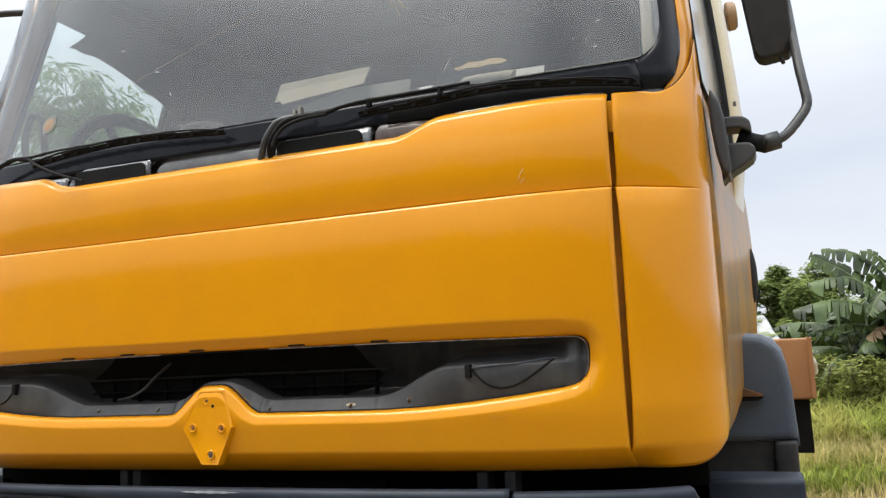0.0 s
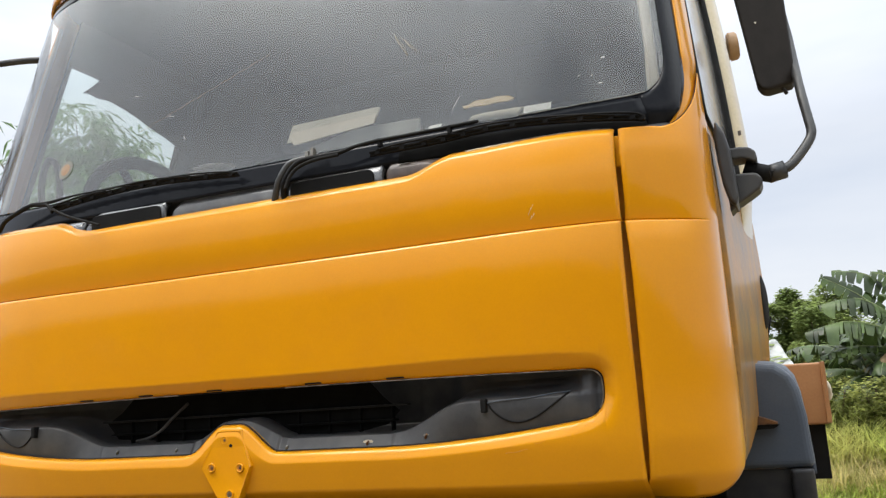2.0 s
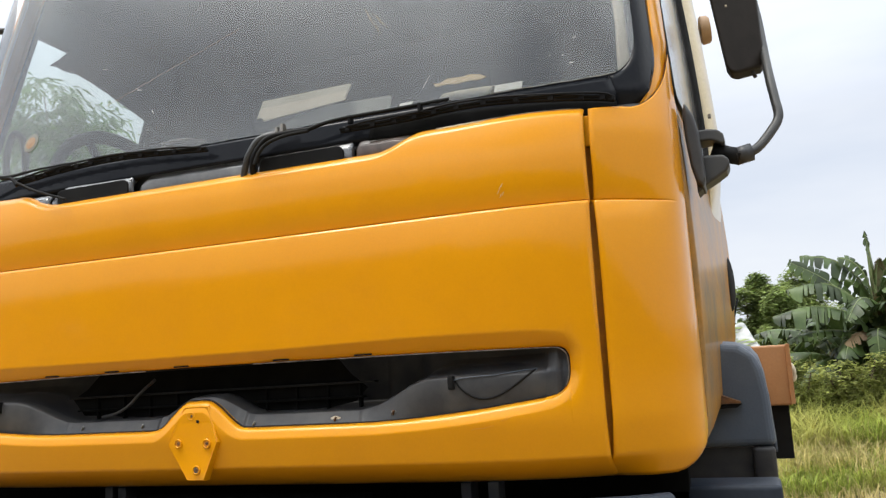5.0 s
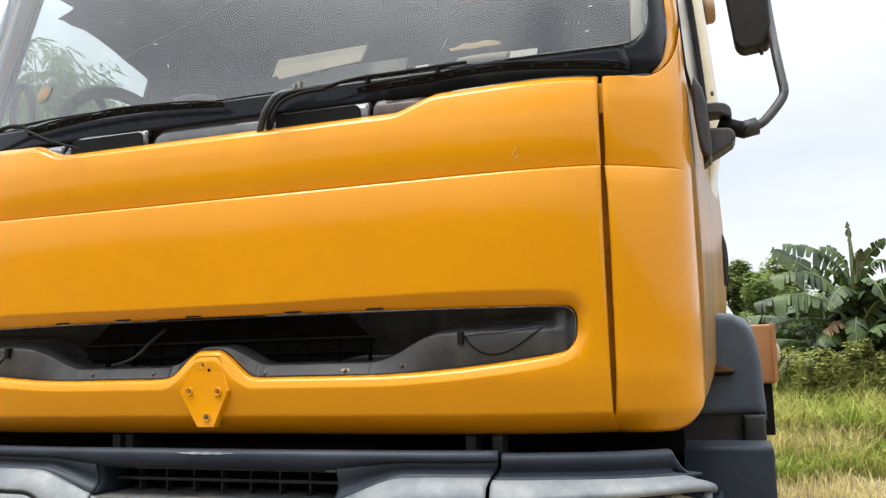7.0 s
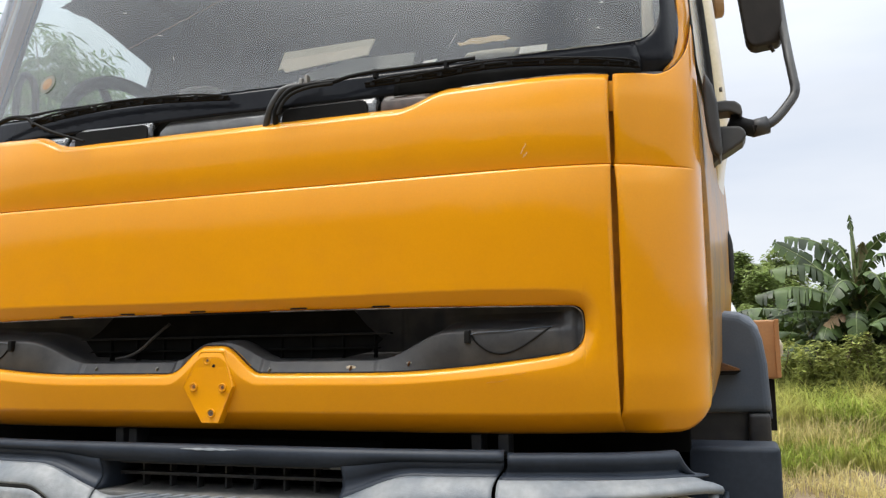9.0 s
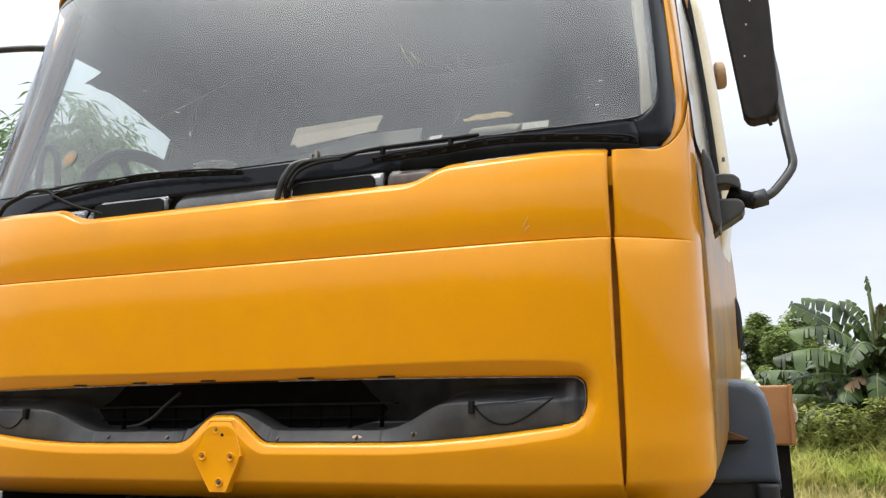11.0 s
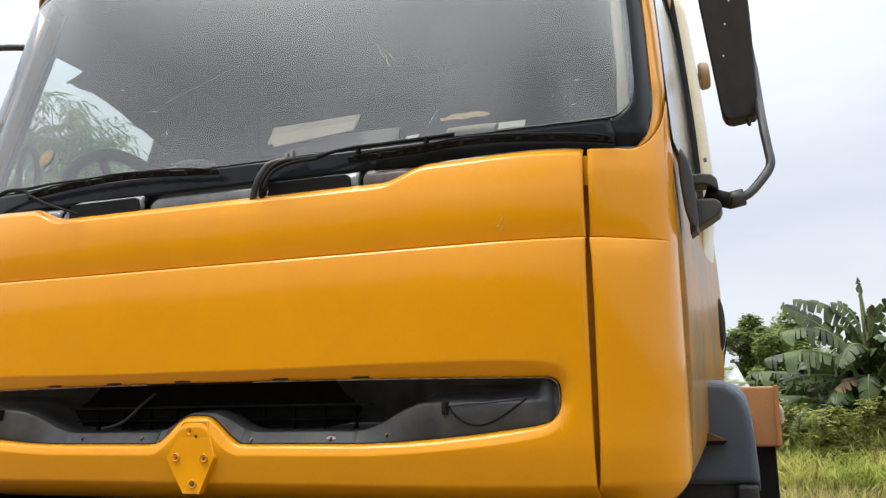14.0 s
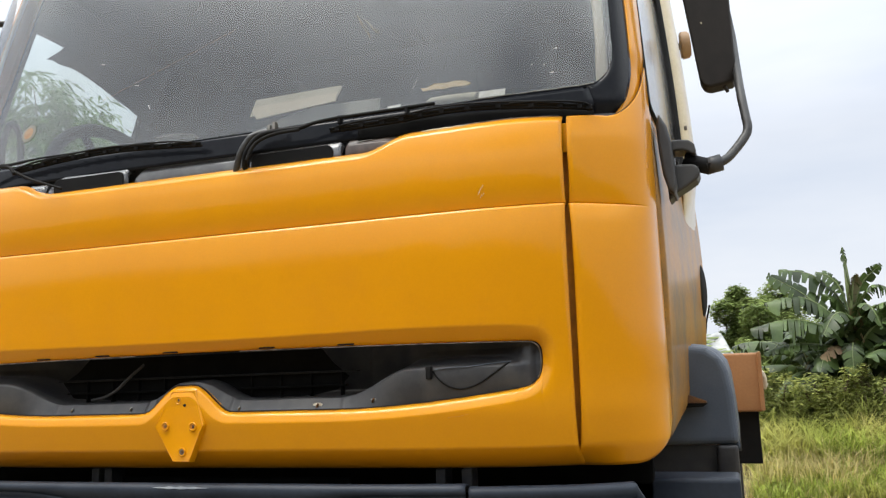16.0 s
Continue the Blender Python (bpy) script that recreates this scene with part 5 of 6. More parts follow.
for sg in (1, -1):
    def corner_band(s, k):
        o, z = BAND[int(k)]
        fall = 1 - (1 - min(1.0, max(0.0, (abs(s) - 1.0) / 0.06))) ** 2.6
        z -= 0.006
        return bump(jog(s, z), o, z + (1.2275 - z) * fall - (0.02 * fall if o < -0.02 else 0))

    def corner_brow(s, k):
        o, z = [(0.020, 1.228), (0.022, 1.2272), (0.030, 1.221), (0.040, 1.211), (0.048, 1.2025), (0.051, 1.199), (0.050, 1.1955), (0.040, 1.1945)][int(k)]
        lift = 0.012 * ease((abs(s) - 0.72) / 0.3) if k > 2 else 0.0
        turn = max(0.0, (abs(s) - 1.005) / 0.057) ** 2
        return bump(jog(s, z), o, z + lift - turn * (0.024 if k < 2 else 0.020 if k == 2 else 0.013 if k == 3 else 0.006))

    span = sorted(sg * q for q in spaced(0.691, 0.995, 36) + [0.9985, 1.0, 1.0015, 1.003, 1.006, 1.009, 1.013, 1.018, 1.024, 1.031, 1.04, 1.05, 1.06])
    corner = mesh_ob("bumper_corner", *sheet(corner_band, span, range(10)), BUMPER, truck, "dark weathered bumper corner section", thick=0.005)
    span = sorted(sg * q for q in spaced(0.691, 1.062, 50))
    mesh_ob("corner_brow", *sheet(corner_brow, span, range(8)), DUSTY, corner, "dusty ledge above the headlight", thick=0.005)
    # the frame's outer upright and the dark side behind it
    upright = [(1.040, 0.036), (1.043, 0.047), (1.050, 0.0505), (1.057, 0.046), (1.063, 0.034), (1.068, 0.016)]
    order = range(6) if sg > 0 else range(5, -1, -1)
    mesh_ob("corner_upright", *sheet(lambda k, z: bump(sg * upright[int(k)][0], upright[int(k)][1], z), order, spaced(0.95, 1.200, 10)), DUSTY, corner, "dusty outer edge of the lamp frame", thick=0.004)
    span = sorted(sg * q for q in spaced(1.064, 1.26, 12))
    mesh_ob("corner_cheek", *sheet(lambda s, z: bump(s, 0.014 - 0.22 * (abs(s) - 1.064), z), span, spaced(0.95, 1.165, 8)), BUMPER, corner, thick=0.01)
    span = sorted(sg * q for q in spaced(0.670, 0.707, 4))
    mesh_ob("headlight_cheek", *sheet(lambda s, z: bump(s, 0.050, z), span, spaced(0.95, 1.200, 6)), DUSTY, corner, thick=0.02)
    # headlight
    def lamp_top(s, z):
        """Rounds the lamp's two upper corners."""
        d = min(0.0299, max(0.0, abs(s - 0.838) - 0.098))
        return z - (0.03 - math.sqrt(0.0009 - d * d)) * (z - 1.0) / 0.2

    def bowl(s, z):
        q = (s - 0.838) / 0.128
        z = lamp_top(s, z)
        return bump(sg * s, 0.034 - 0.26 * (z - 1.08) + (0.016 + 0.26 * (z - 1.08)) * abs(q) ** 8 + 0.02 * max(0.0, (z - 1.185) / 0.013) ** 2, z)

    shell = mesh_ob("headlight_bowl", *sheet(bowl, spaced(0.7105, 0.9655, 60), spaced(1.00, 1.198, 20)), SILVER, truck, "bright silvered headlight reflector", thick=0.004)
    q = bump(sg * 0.775, 0.010, 1.108)
    rings = [(0.074, -0.022), (0.070, -0.004), (0.060, 0.016), (0.044, 0.032), (0.026, 0.042), (0.012, 0.046)]
    cup = sheet(lambda k, j: Vector((q.x + rings[int(j)][0] * math.cos(k * math.pi / 24), q.y + rings[int(j)][1], q.z + rings[int(j)][0] * math.sin(k * math.pi / 24))), range(49), range(6))
    mesh_ob("reflector_cup", *cup, CHROME, shell, "polished round reflector", thick=0.002)
    mesh_ob("cup_rim", *tube([Vector((q.x + 0.074 * math.cos(k * math.pi / 24), q.y - 0.022, q.z + 0.074 * math.sin(k * math.pi / 24))) for k in range(48)], 0.0025, 6, closed=True), STEEL, shell)
    bm = bmesh.new()
    bmesh.ops.create_cone(bm, cap_ends=True, segments=20, radius1=0.024, radius2=0.017, depth=0.05, matrix=pose(q.x, q.y + 0.004, q.z, 90, 0, 0))
    part("bulb_cap", bm, STEEL, shell, "dull round bulb cap", smooth=True)
    # the stepped, fluted inner half of the reflector
    saw = [(0.846 + 0.0105 * k + (0.0104 if half else 0.0), 0.016 + (0.010 if half else 0.0)) for k in range(5) for half in (0, 1)]
    flutes = sheet(lambda k, z: bump(sg * saw[int(k)][0], saw[int(k)][1] - 0.28 * (z - 1.12), z), range(10) if sg > 0 else range(9, -1, -1), spaced(1.02, 1.192, 6))
    mesh_ob("reflector_flutes", *flutes, CHROME, shell, "fluted bright reflector steps", smooth=False, thick=0.002)
    v, f = sheet(lambda s, z: bump(sg * s, 0.030 - 0.30 * (z - 1.12), z), spaced(0.903, 0.958, 8), spaced(1.118, 1.188, 6))
    mesh_ob("reflector_plate", v, f, SILVER, shell, "flat silvered plate beside the flutes", thick=0.003)
    bm = bmesh.new()
    bmesh.ops.create_uvsphere(bm, u_segments=16, v_segments=10, radius=0.030, matrix=Matrix.Translation(bump(sg * 0.915, 0.010, 1.072)))
    part("reflector_dome", bm, CHROME, shell, "small polished dome", smooth=True)
    lens = mesh_ob("headlight_lens", *sheet(lambda s, z: bump(sg * s, 0.052 - 0.022 * max(0.0, (z - 1.12) / 0.082) ** 2, lamp_top(s, z)), spaced(0.7105, 0.9655, 40), spaced(1.0, 1.200, 14)), LENS, truck, "clear headlight lens", thick=0.003)
    lens.visible_shadow = False
    hl = rounded(0.704, 0.974, 0.99, 1.2035, 0.030, 6)
    hi = rounded(0.708, 0.970, 0.996, 1.1995, 0.030, 6)
    mesh_ob("headlight_bezel", *sheet(lambda i, r: bump(sg * (hi[int(i) % 28][0] * r + hl[int(i) % 28][0] * (1 - r)), 0.054 - 0.008 * (1 - r), hi[int(i) % 28][1] * r + hl[int(i) % 28][1] * (1 - r)), range(29), [0, 0.5, 1]), BLACK, truck, "black headlight surround", thick=0.004)
    v, f = sheet(lambda s, z: bump(sg * s, 0.038 - 0.25 * max(0, s - 1.0) - 0.10 * max(0, z - 1.15), z - 0.35 * max(0.0, s - 0.995) * (z > 1.17)), spaced(0.980, 1.042, 8), spaced(1.0, 1.198, 8))
    ind = mesh_ob("indicator_housing", v, f, CREAM, truck, "pale indicator housing", thick=0.03)
    q = bump(sg * 1.012, 0.034, 1.125)
    bm = bmesh.new()
    bmesh.ops.create_uvsphere(bm, u_segments=18, v_segments=12, radius=1.0, matrix=Matrix.Translation(q) @ Matrix.Diagonal((0.020, 0.016, 0.040, 1)))
    part("indicator_bulb", bm, AMBER, ind, "amber indicator lens", smooth=True)
    mesh_ob("lower_corner", *strip([(0.052, 1.0), (0.052, 0.95), (0.045, 0.85), (0.01, 0.78)], sg * 0.691, sg * 1.26, 30), DUSTY, corner, thick=0.006)
# worn patch on the bumper's upper lip
v, f = sheet(lambda s, r: band_point(s, 3).lerp(band_point(s, 4), 0.5 + 0.5 * (2 * r - 1) * max(0.0, 1 - (abs(s - 0.005) / 0.08) ** 2) * (0.8 + 0.2 * math.sin(s * 190))) + Vector((0, -0.0064, 0.0015)), spaced(-0.074, 0.084, 40), spaced(0, 1, 4))
mesh_ob("lip_scuff", v, f, DUSTY, mid, "pale scuffed patch on the lip")
# under the hood: cross member coloured near-black for the bay's shade, and brackets
part("cross_member", block(-0.98, 0.98, 0.17, 0.25, 1.12, 1.22, 0.01), PIT, truck, "chassis cross member, painted near-black for the shade of the bay")
for x in (-0.34, -0.30, 0.60, 0.66):
    part("bay_bracket", block(x - 0.012, x + 0.012, 0.11, 0.16, 1.26, 1.31, 0.004), DARK, truck, "dull steel bracket")


# ---- wheel arch, front wheel, tank and bed ----
def fender_point(k, y):
    prof = [(1.00, 1.585), (1.09, 1.583), (1.15, 1.577), (1.185, 1.562), (1.205, 1.535), (1.216, 1.49), (1.224, 1.40), (1.228, 1.32), (1.228, 1.31)]
    x, z = prof[int(k)]
    fall = max(0.0, abs(y - 1.22) - 0.32)
    return Vector((x, y, z - 1.2 * fall * fall * 2.2))


for sg in (1, -1):
    m = Matrix.Diagonal((sg, 1, 1))
    v, f = sheet(fender_point, range(9), spaced(0.80, 1.75, 20))
    v = [m @ p for p in v]
    fender = mesh_ob("fender", v, f, GREY, truck, "weathered grey plastic wheel arch", thick=0.01, grow=-1.0 * sg)
    loop = [(0.98, 1.30), (1.228, 1.30), (1.224, 1.36), (1.222, 1.43), (1.212, 1.50), (1.196, 1.54), (1.16, 1.566), (1.09, 1.576), (0.98, 1.578)]
    v, f = prism([(sg * x, z) for x, z in loop], "y", 0.775, 0.83)
    fr = mesh_ob("fender_front", v, f, GREY, fender, "grey front face of the wheel arch", smooth=False)
    bev = fr.modifiers.new("round", "BEVEL")
    bev.width, bev.segments = 0.02, 4
    # lower step of the arch and the panel below
    v, f = prism([(sg * x, z) for x, z in [(0.96, 1.20), (1.222, 1.20), (1.222, 1.298), (0.96, 1.298)]], "y", 0.80, 0.86)
    mesh_ob("fender_lower", v, f, DARK, fender, "dark lower part of the wheel arch", smooth=False)
    # The rib's dark colour stands for the shading of the arch's recess.
    a, b = sorted((sg * 1.165, sg * 1.222))
    part("fender_rib", block(a, b, 0.77, 0.84, 1.20, 1.30, 0.012, 3), DARK, fender, smooth=True)
    a, b = sorted((sg * 0.98, sg * 1.224))
    part("step_panel", block(a, b, 0.36, 0.50, 0.70, 1.262, 0.012, 3), BUMPER, truck, "dark grey step panel beside the bumper", smooth=True)
    part("step_tread", block(a, b, 0.40, 0.80, 0.72, 0.76, 0.01, 3), DARK, truck, smooth=True)
    # small bracket showing at the arch
    mesh_ob("hinge_bracket", *prism([(sg * 1.06, 1.441), (sg * 1.10, 1.439), (sg * 1.150, 1.420), (sg * 1.150, 1.416), (sg * 1.06, 1.416)], "y", 0.73, 0.78), RUST, truck, "rusty pointed bracket", smooth=False)
    mesh_ob("bracket_slot", *prism([(sg * 1.06, 1.414), (sg * 1.154, 1.415), (sg * 1.140, 1.405), (sg * 1.06, 1.402)], "y", 0.735, 0.78), BLACK, truck, smooth=False)


def wheel(x, y, z, r):
    prof = [(0.30, -0.13), (0.46, -0.145), (0.50, -0.14), (r - 0.02, -0.125), (r, -0.10), (r, 0.10), (r - 0.02, 0.125), (0.50, 0.14), (0.46, 0.145), (0.30, 0.13)]
    n = 48
    v = [Vector((x + o, y + q * math.cos(2 * math.pi * k / n), z + q * math.sin(2 * math.pi * k / n))) for k in range(n) for q, o in prof]
    m = len(prof)
    f = [(k * m + j, ((k + 1) % n) * m + j, ((k + 1) % n) * m + j + 1, k * m + j + 1) for k in range(n) for j in range(m - 1)]
    w = mesh_ob("wheel", v, f, RUBBER, truck, "black truck tyre on a steel rim", smooth=False)
    for k in range(36):
        a = 2 * math.pi * k / 36
        part("tread_block", block(x - 0.105, x + 0.105, y + (r + 0.004) * math.cos(a) - 0.02, y + (r + 0.004) * math.cos(a) + 0.02, z + (r + 0.004) * math.sin(a) - 0.02, z + (r + 0.004) * math.sin(a) + 0.02, 0.0,
                                  turn=pose(0, 0, 0, math.degrees(a), 0, 0)), RUBBER, w)
    bm = bmesh.new()
    bmesh.ops.create_cone(bm, cap_ends=True, segments=36, radius1=0.31, radius2=0.31, depth=0.10, matrix=pose(x, y, z, 0, 90, 0))
    part("rim", bm, STEEL, w, "dull steel rim", smooth=True)
    bm = bmesh.new()
    bmesh.ops.create_cone(bm, cap_ends=True, segments=24, radius1=0.11, radius2=0.09, depth=0.26, matrix=pose(x, y, z, 0, 90, 0))
    part("hub", bm, STEEL, w, "steel hub", smooth=True)


for x in (1.06, -1.06):
    wheel(x, 1.35, 0.535, 0.535)
    wheel(x, 5.2, 0.535, 0.535)
part("chassis_rail", block(0.36, 0.44, 0.2, 6.6, 0.86, 1.12, 0.01), INSIDE, truck, "dark chassis rail")
part("chassis_rail", block(-0.44, -0.36, 0.2, 6.6, 0.86, 1.12, 0.01), INSIDE, truck, "dark chassis rail")
tank = part("tank_box", block(0.80, 1.335, 2.60, 3.40, 1.295, 1.572, 0.012, 3), TAN, truck, "tan painted steel tank behind the cab", smooth=True)
part("tank_edge", block(1.325, 1.345, 2.59, 2.62, 1.30, 1.575, 0.004), TAN, tank)
mesh_ob("tank_hose", *tube(bend([(1.325, 2.9, 1.49), (1.350, 2.9, 1.475), (1.362, 2.9, 1.44), (1.358, 2.92, 1.40), (1.366, 2.93, 1.42)]), 0.011, 10), CREAM, tank, "short pale hose")
part("mud_flap", block(0.9, 1.315, 2.66, 2.68, 1.05, 1.30, 0.004), BLACK, truck, "black rubber flap")
part("rear_bed", block(-1.15, 1.12, 2.0, 6.8, 1.16, 1.30, 0.02), TAN, truck, "tan steel bed frame")

# papers and odds on the dashboard
def folded(name, label, cat, loop, y, lean_back, mat, thick=0.004):
    """A thin sheet standing against the glass: an outline (x, z), leaning back."""
    low = min(q[1] for q in loop)
    v, f = prism([(x, z) for x, z in loop], "y", y, y + thick)
    v = [Vector((x, yy + lean_back * (z - low), z)) for x, yy, z in v]
    return tagged(mesh_ob(name, v, f, mat, smooth=False), label, cat)


folder = folded("document_folder", "yellowed document folder leaning on the windscreen", "folder", [(0.078, 2.206), (0.090, 2.254), (0.335, 2.258), (0.341, 2.255), (0.329, 2.222)], 0.172, 0.25, PAPER)
mesh_ob("folder_flap", [Vector((x, 0.166 + 0.25 * (z - 2.19), z)) for x, z in ((0.100, 2.196), (0.328, 2.214), (0.331, 2.238), (0.094, 2.232), (0.084, 2.224))], [(0, 1, 2, 3, 4)], CREAM, folder, "paler front flap", smooth=False, thick=0.003)
# The envelope's grey includes the hazy reflection of the glass before it.
folded("envelope", "worn envelope on the dashboard, greyed for the haze of the glass", "envelope", [(0.140, 2.170), (0.150, 2.190), (0.262, 2.216), (0.443, 2.212), (0.441, 2.172)], 0.180, 0.3, DULL_GREY)
folded("paper_strip", "white paper strip against the windscreen", "paper", [(0.598, 2.170), (0.597, 2.187), (0.680, 2.188), (0.770, 2.186), (0.769, 2.168)], 0.178, 0.5, WHITE, 0.002)
folded("paper_scrap", "white paper scrap against the windscreen", "paper", [(0.470, 2.165), (0.472, 2.180), (0.505, 2.181), (0.498, 2.166)], 0.168, 0.5, WHITE, 0.002)
# a cloth rolled up in a spiral, its end open
def cloth(k, r):
    a, q = 2 * math.pi * 2.2 * k / 60, 0.35 + 0.65 * k / 60
    wob = 1 + 0.12 * noise.noise(Vector((r * 6, math.cos(a) * 2, math.sin(a) * 2))) + 0.06 * math.sin(r * 23 + a)
    thin = 1 - 0.45 * (1 - r) ** 2
    return Vector((0.585 + 0.120 * r + 0.006 * math.sin(a), 0.160 + 0.015 * q * math.cos(a) * wob * thin, 2.1735 - 0.008 * r + 0.0145 * q * math.sin(a) * wob * thin))


tagged(mesh_ob("rag", *sheet(cloth, range(61), spaced(0, 1, 24)), PAPER, thick=0.0015), "rolled tan rag on the dashboard", "rag")
folded("card", "torn tan card lying on the dashboard", "card", [(0.547, 2.223), (0.541, 2.233), (0.556, 2.231), (0.576, 2.241), (0.612, 2.238), (0.630, 2.241), (0.659, 2.236), (0.674, 2.226), (0.659, 2.221), (0.628, 2.224), (0.601, 2.221), (0.575, 2.225)], 0.222, 0.4, CARD)
scrap = bmesh.new()
bmesh.ops.create_icosphere(scrap, subdivisions=4, radius=1.0)
for q in scrap.verts:
    q.co *= 1 + 0.5 * noise.noise(q.co * 2.6) + 0.25 * noise.noise(q.co * 7)
    q.co = Vector((q.co.x * 0.062, q.co.y * 0.03, q.co.z * 0.013))
ob = part("receipt", scrap, DULL_GREY, smooth=True)
ob.location = (-0.215, 0.25, 2.202)
tagged(ob, "crumpled grey paper on the dashboard", "paper")

# ---- ground ----
def rise(x, y):
    bank = 0.62 * ease((y - 6.0) / 3.6) * ease((x + 1.0) / 2.5)
    return bank + 0.03 * noise.noise(Vector((x * 0.6, y * 0.6, 0))) * ease((math.hypot(x, y - 2) - 4) / 3)


def ground_axis():
    return sorted(set([-900, -400, -200, -100, -60, -40, -30, -22, -16, -12] + [round(-10 + 0.5 * k, 2) for k in range(61)] + [24, 30, 40, 60, 100, 200, 400, 900]))


gx = ground_axis()
v, f = sheet(lambda x, y: Vector((x, y, rise(x, y))), gx, gx)
tagged(mesh_ob("ground", v, f, SOIL), "bare dry soil with weeds", "ground", kind="structure")

rng = random.Random(5)


def blades(n, area, tall, wide, mat, name, label, keep=None):
    x0, x1, y0, y1 = area
    v, f = [], []
    while n > 0:
        x, y = rng.uniform(x0, x1), rng.uniform(y0, y1)
        if keep and not keep(x, y):
            n -= 0.2
            continue
        n -= 1
        h = rng.uniform(*tall)
        a, b = rng.uniform(0, 6.283), rng.uniform(0.25, 1.25) * h
        dx, dy = math.cos(a), math.sin(a)
        w = rng.uniform(0.6, 1.3) * wide
        z = rise(x, y) - 0.01
        o = len(v)
        v += [(x - dy * w, y + dx * w, z), (x + dy * w, y - dx * w, z), (x + dx * b * 0.3 - dy * w * 0.8, y + dy * b * 0.3 + dx * w * 0.8, z + h * 0.6),
              (x + dx * b * 0.3 + dy * w * 0.8, y + dy * b * 0.3 - dx * w * 0.8, z + h * 0.6), (x + dx * b, y + dy * b, z + h * rng.uniform(0.75, 1.0))]
        f += [(o, o + 1, o + 3, o + 2), (o + 2, o + 3, o + 4)]
    ob = mesh_ob(name, v, f, mat, smooth=False)
    return tagged(ob, label, "grass", kind="stuff")


patch = lambda x, y: noise.noise(Vector((x * 0.9, y * 0.9, 3.1))) > -0.25
blades(15000, (1.3, 6.5, 6.8, 8.2), (0.10, 0.32), 0.006, GRASS, "short_grass", "green grass growing in clumps", lambda x, y: y > 7.2 + 0.7 * noise.noise(Vector((x, y * 0.4, 0))))
blades(16000, (1.3, 4.8, 8.0, 8.85), (0.20, 0.56), 0.0065, GRASS, "tall_grass", "tall yellow-green grass in front of the weeds", lambda x, y: noise.noise(Vector((x * 1.4, y * 1.4, 5.1))) > -0.35)
blades(5000, (1.3, 4.8, 7.4, 8.8), (0.15, 0.50), 0.005, STRAW, "dry_stems", "dry straw stems standing in the grass", lambda x, y: noise.noise(Vector((x * 1.1, y * 1.1, 9.3))) > -0.1)
blades(12000, (1.2, 6.5, 5.6, 8.4), (0.05, 0.24), 0.005, STRAW, "dry_grass", "dry straw-coloured grass on the soil", lambda x, y: noise.noise(Vector((x * 1.3, y * 1.3, 3.1))) > 0.3 * (7.2 - y) - 0.2)
blades(4500, (1.3, 4.6, 8.85, 9.35), (0.30, 0.70), 0.010, BUSH, "tall_weeds", "tall olive-green weeds in front of the banana plants", lambda x, y: noise.noise(Vector((x * 1.8, y * 1.8, 7.7))) > -0.3)
blades(7000, (-14, 1.2, 7, 16), (0.2, 0.6), 0.008, GRASS, "far_grass", "green grass behind the truck", patch)


# ---- plants ----
def leaf_cloud(centres, n, size, squash=1.0, droop=0.3):
    """Many small pointed leaves scattered through balls (x, y, z, r)."""
    v, f = [], []
    weights = [c[3] ** 2 for c in centres]
    for c in rng.choices(centres, weights=weights, k=n):
        d = Vector((rng.gauss(0, 1), rng.gauss(0, 1), rng.gauss(0, 1) * squash)).normalized() * c[3] * rng.uniform(0.35, 1.05) ** 0.6
        p = Vector(c[:3]) + d
        a = rng.uniform(0, 6.283)
        t = Vector((math.cos(a), math.sin(a), rng.uniform(-droop - 0.3, 0.35))).normalized()
        s = t.cross(Vector((rng.uniform(-0.4, 0.4), rng.uniform(-0.4, 0.4), 1))).normalized()
        L, W = size * rng.uniform(0.6, 1.3), size * rng.uniform(0.2, 0.34)
        o = len(v)
        v += [p, p + t * L * 0.45 + s * W, p + t * L, p + t * L * 0.45 - s * W]
        f.append((o, o + 1, o + 2, o + 3))
    return v, f


def shrub(x, y, tall, wide, n, size, label, name="shrub", group="shrubs", leaf=None):
    z = rise(x, y)
    ob = thing(name, label, "shrub", (x, y, z), group)
    balls = []
    for k in range(9):
        a, r = rng.uniform(0, 6.283), rng.uniform(0, 0.75) * wide
        balls.append((x + r * math.cos(a), y + r * math.sin(a), z + rng.uniform(0.25, 0.9) * tall * (1 - 0.4 * r / wide), rng.uniform(0.22, 0.42) * wide))
    balls += [((x + b[0]) / 2, (y + b[1]) / 2, z + (b[2] - z) * 0.58, b[3]) for b in balls] + [(b[0], b[1], z + (b[2] - z) * 0.72, b[3] * 0.9) for b in balls]
    for b in balls[:5]:
        mesh_ob("branch", *tube(bend([(x, y, z - 0.02), ((x + b[0]) / 2 + rng.uniform(-0.1, 0.1), (y + b[1]) / 2, z + (b[2] - z) * 0.55), b[:3]], 4), 0.022, 6, taper=[1 - 0.08 * i for i in range(9)]), BARK, ob)
    mesh_ob("foliage", *leaf_cloud(balls, n, size), leaf or LEAF, ob, smooth=False)
    return ob


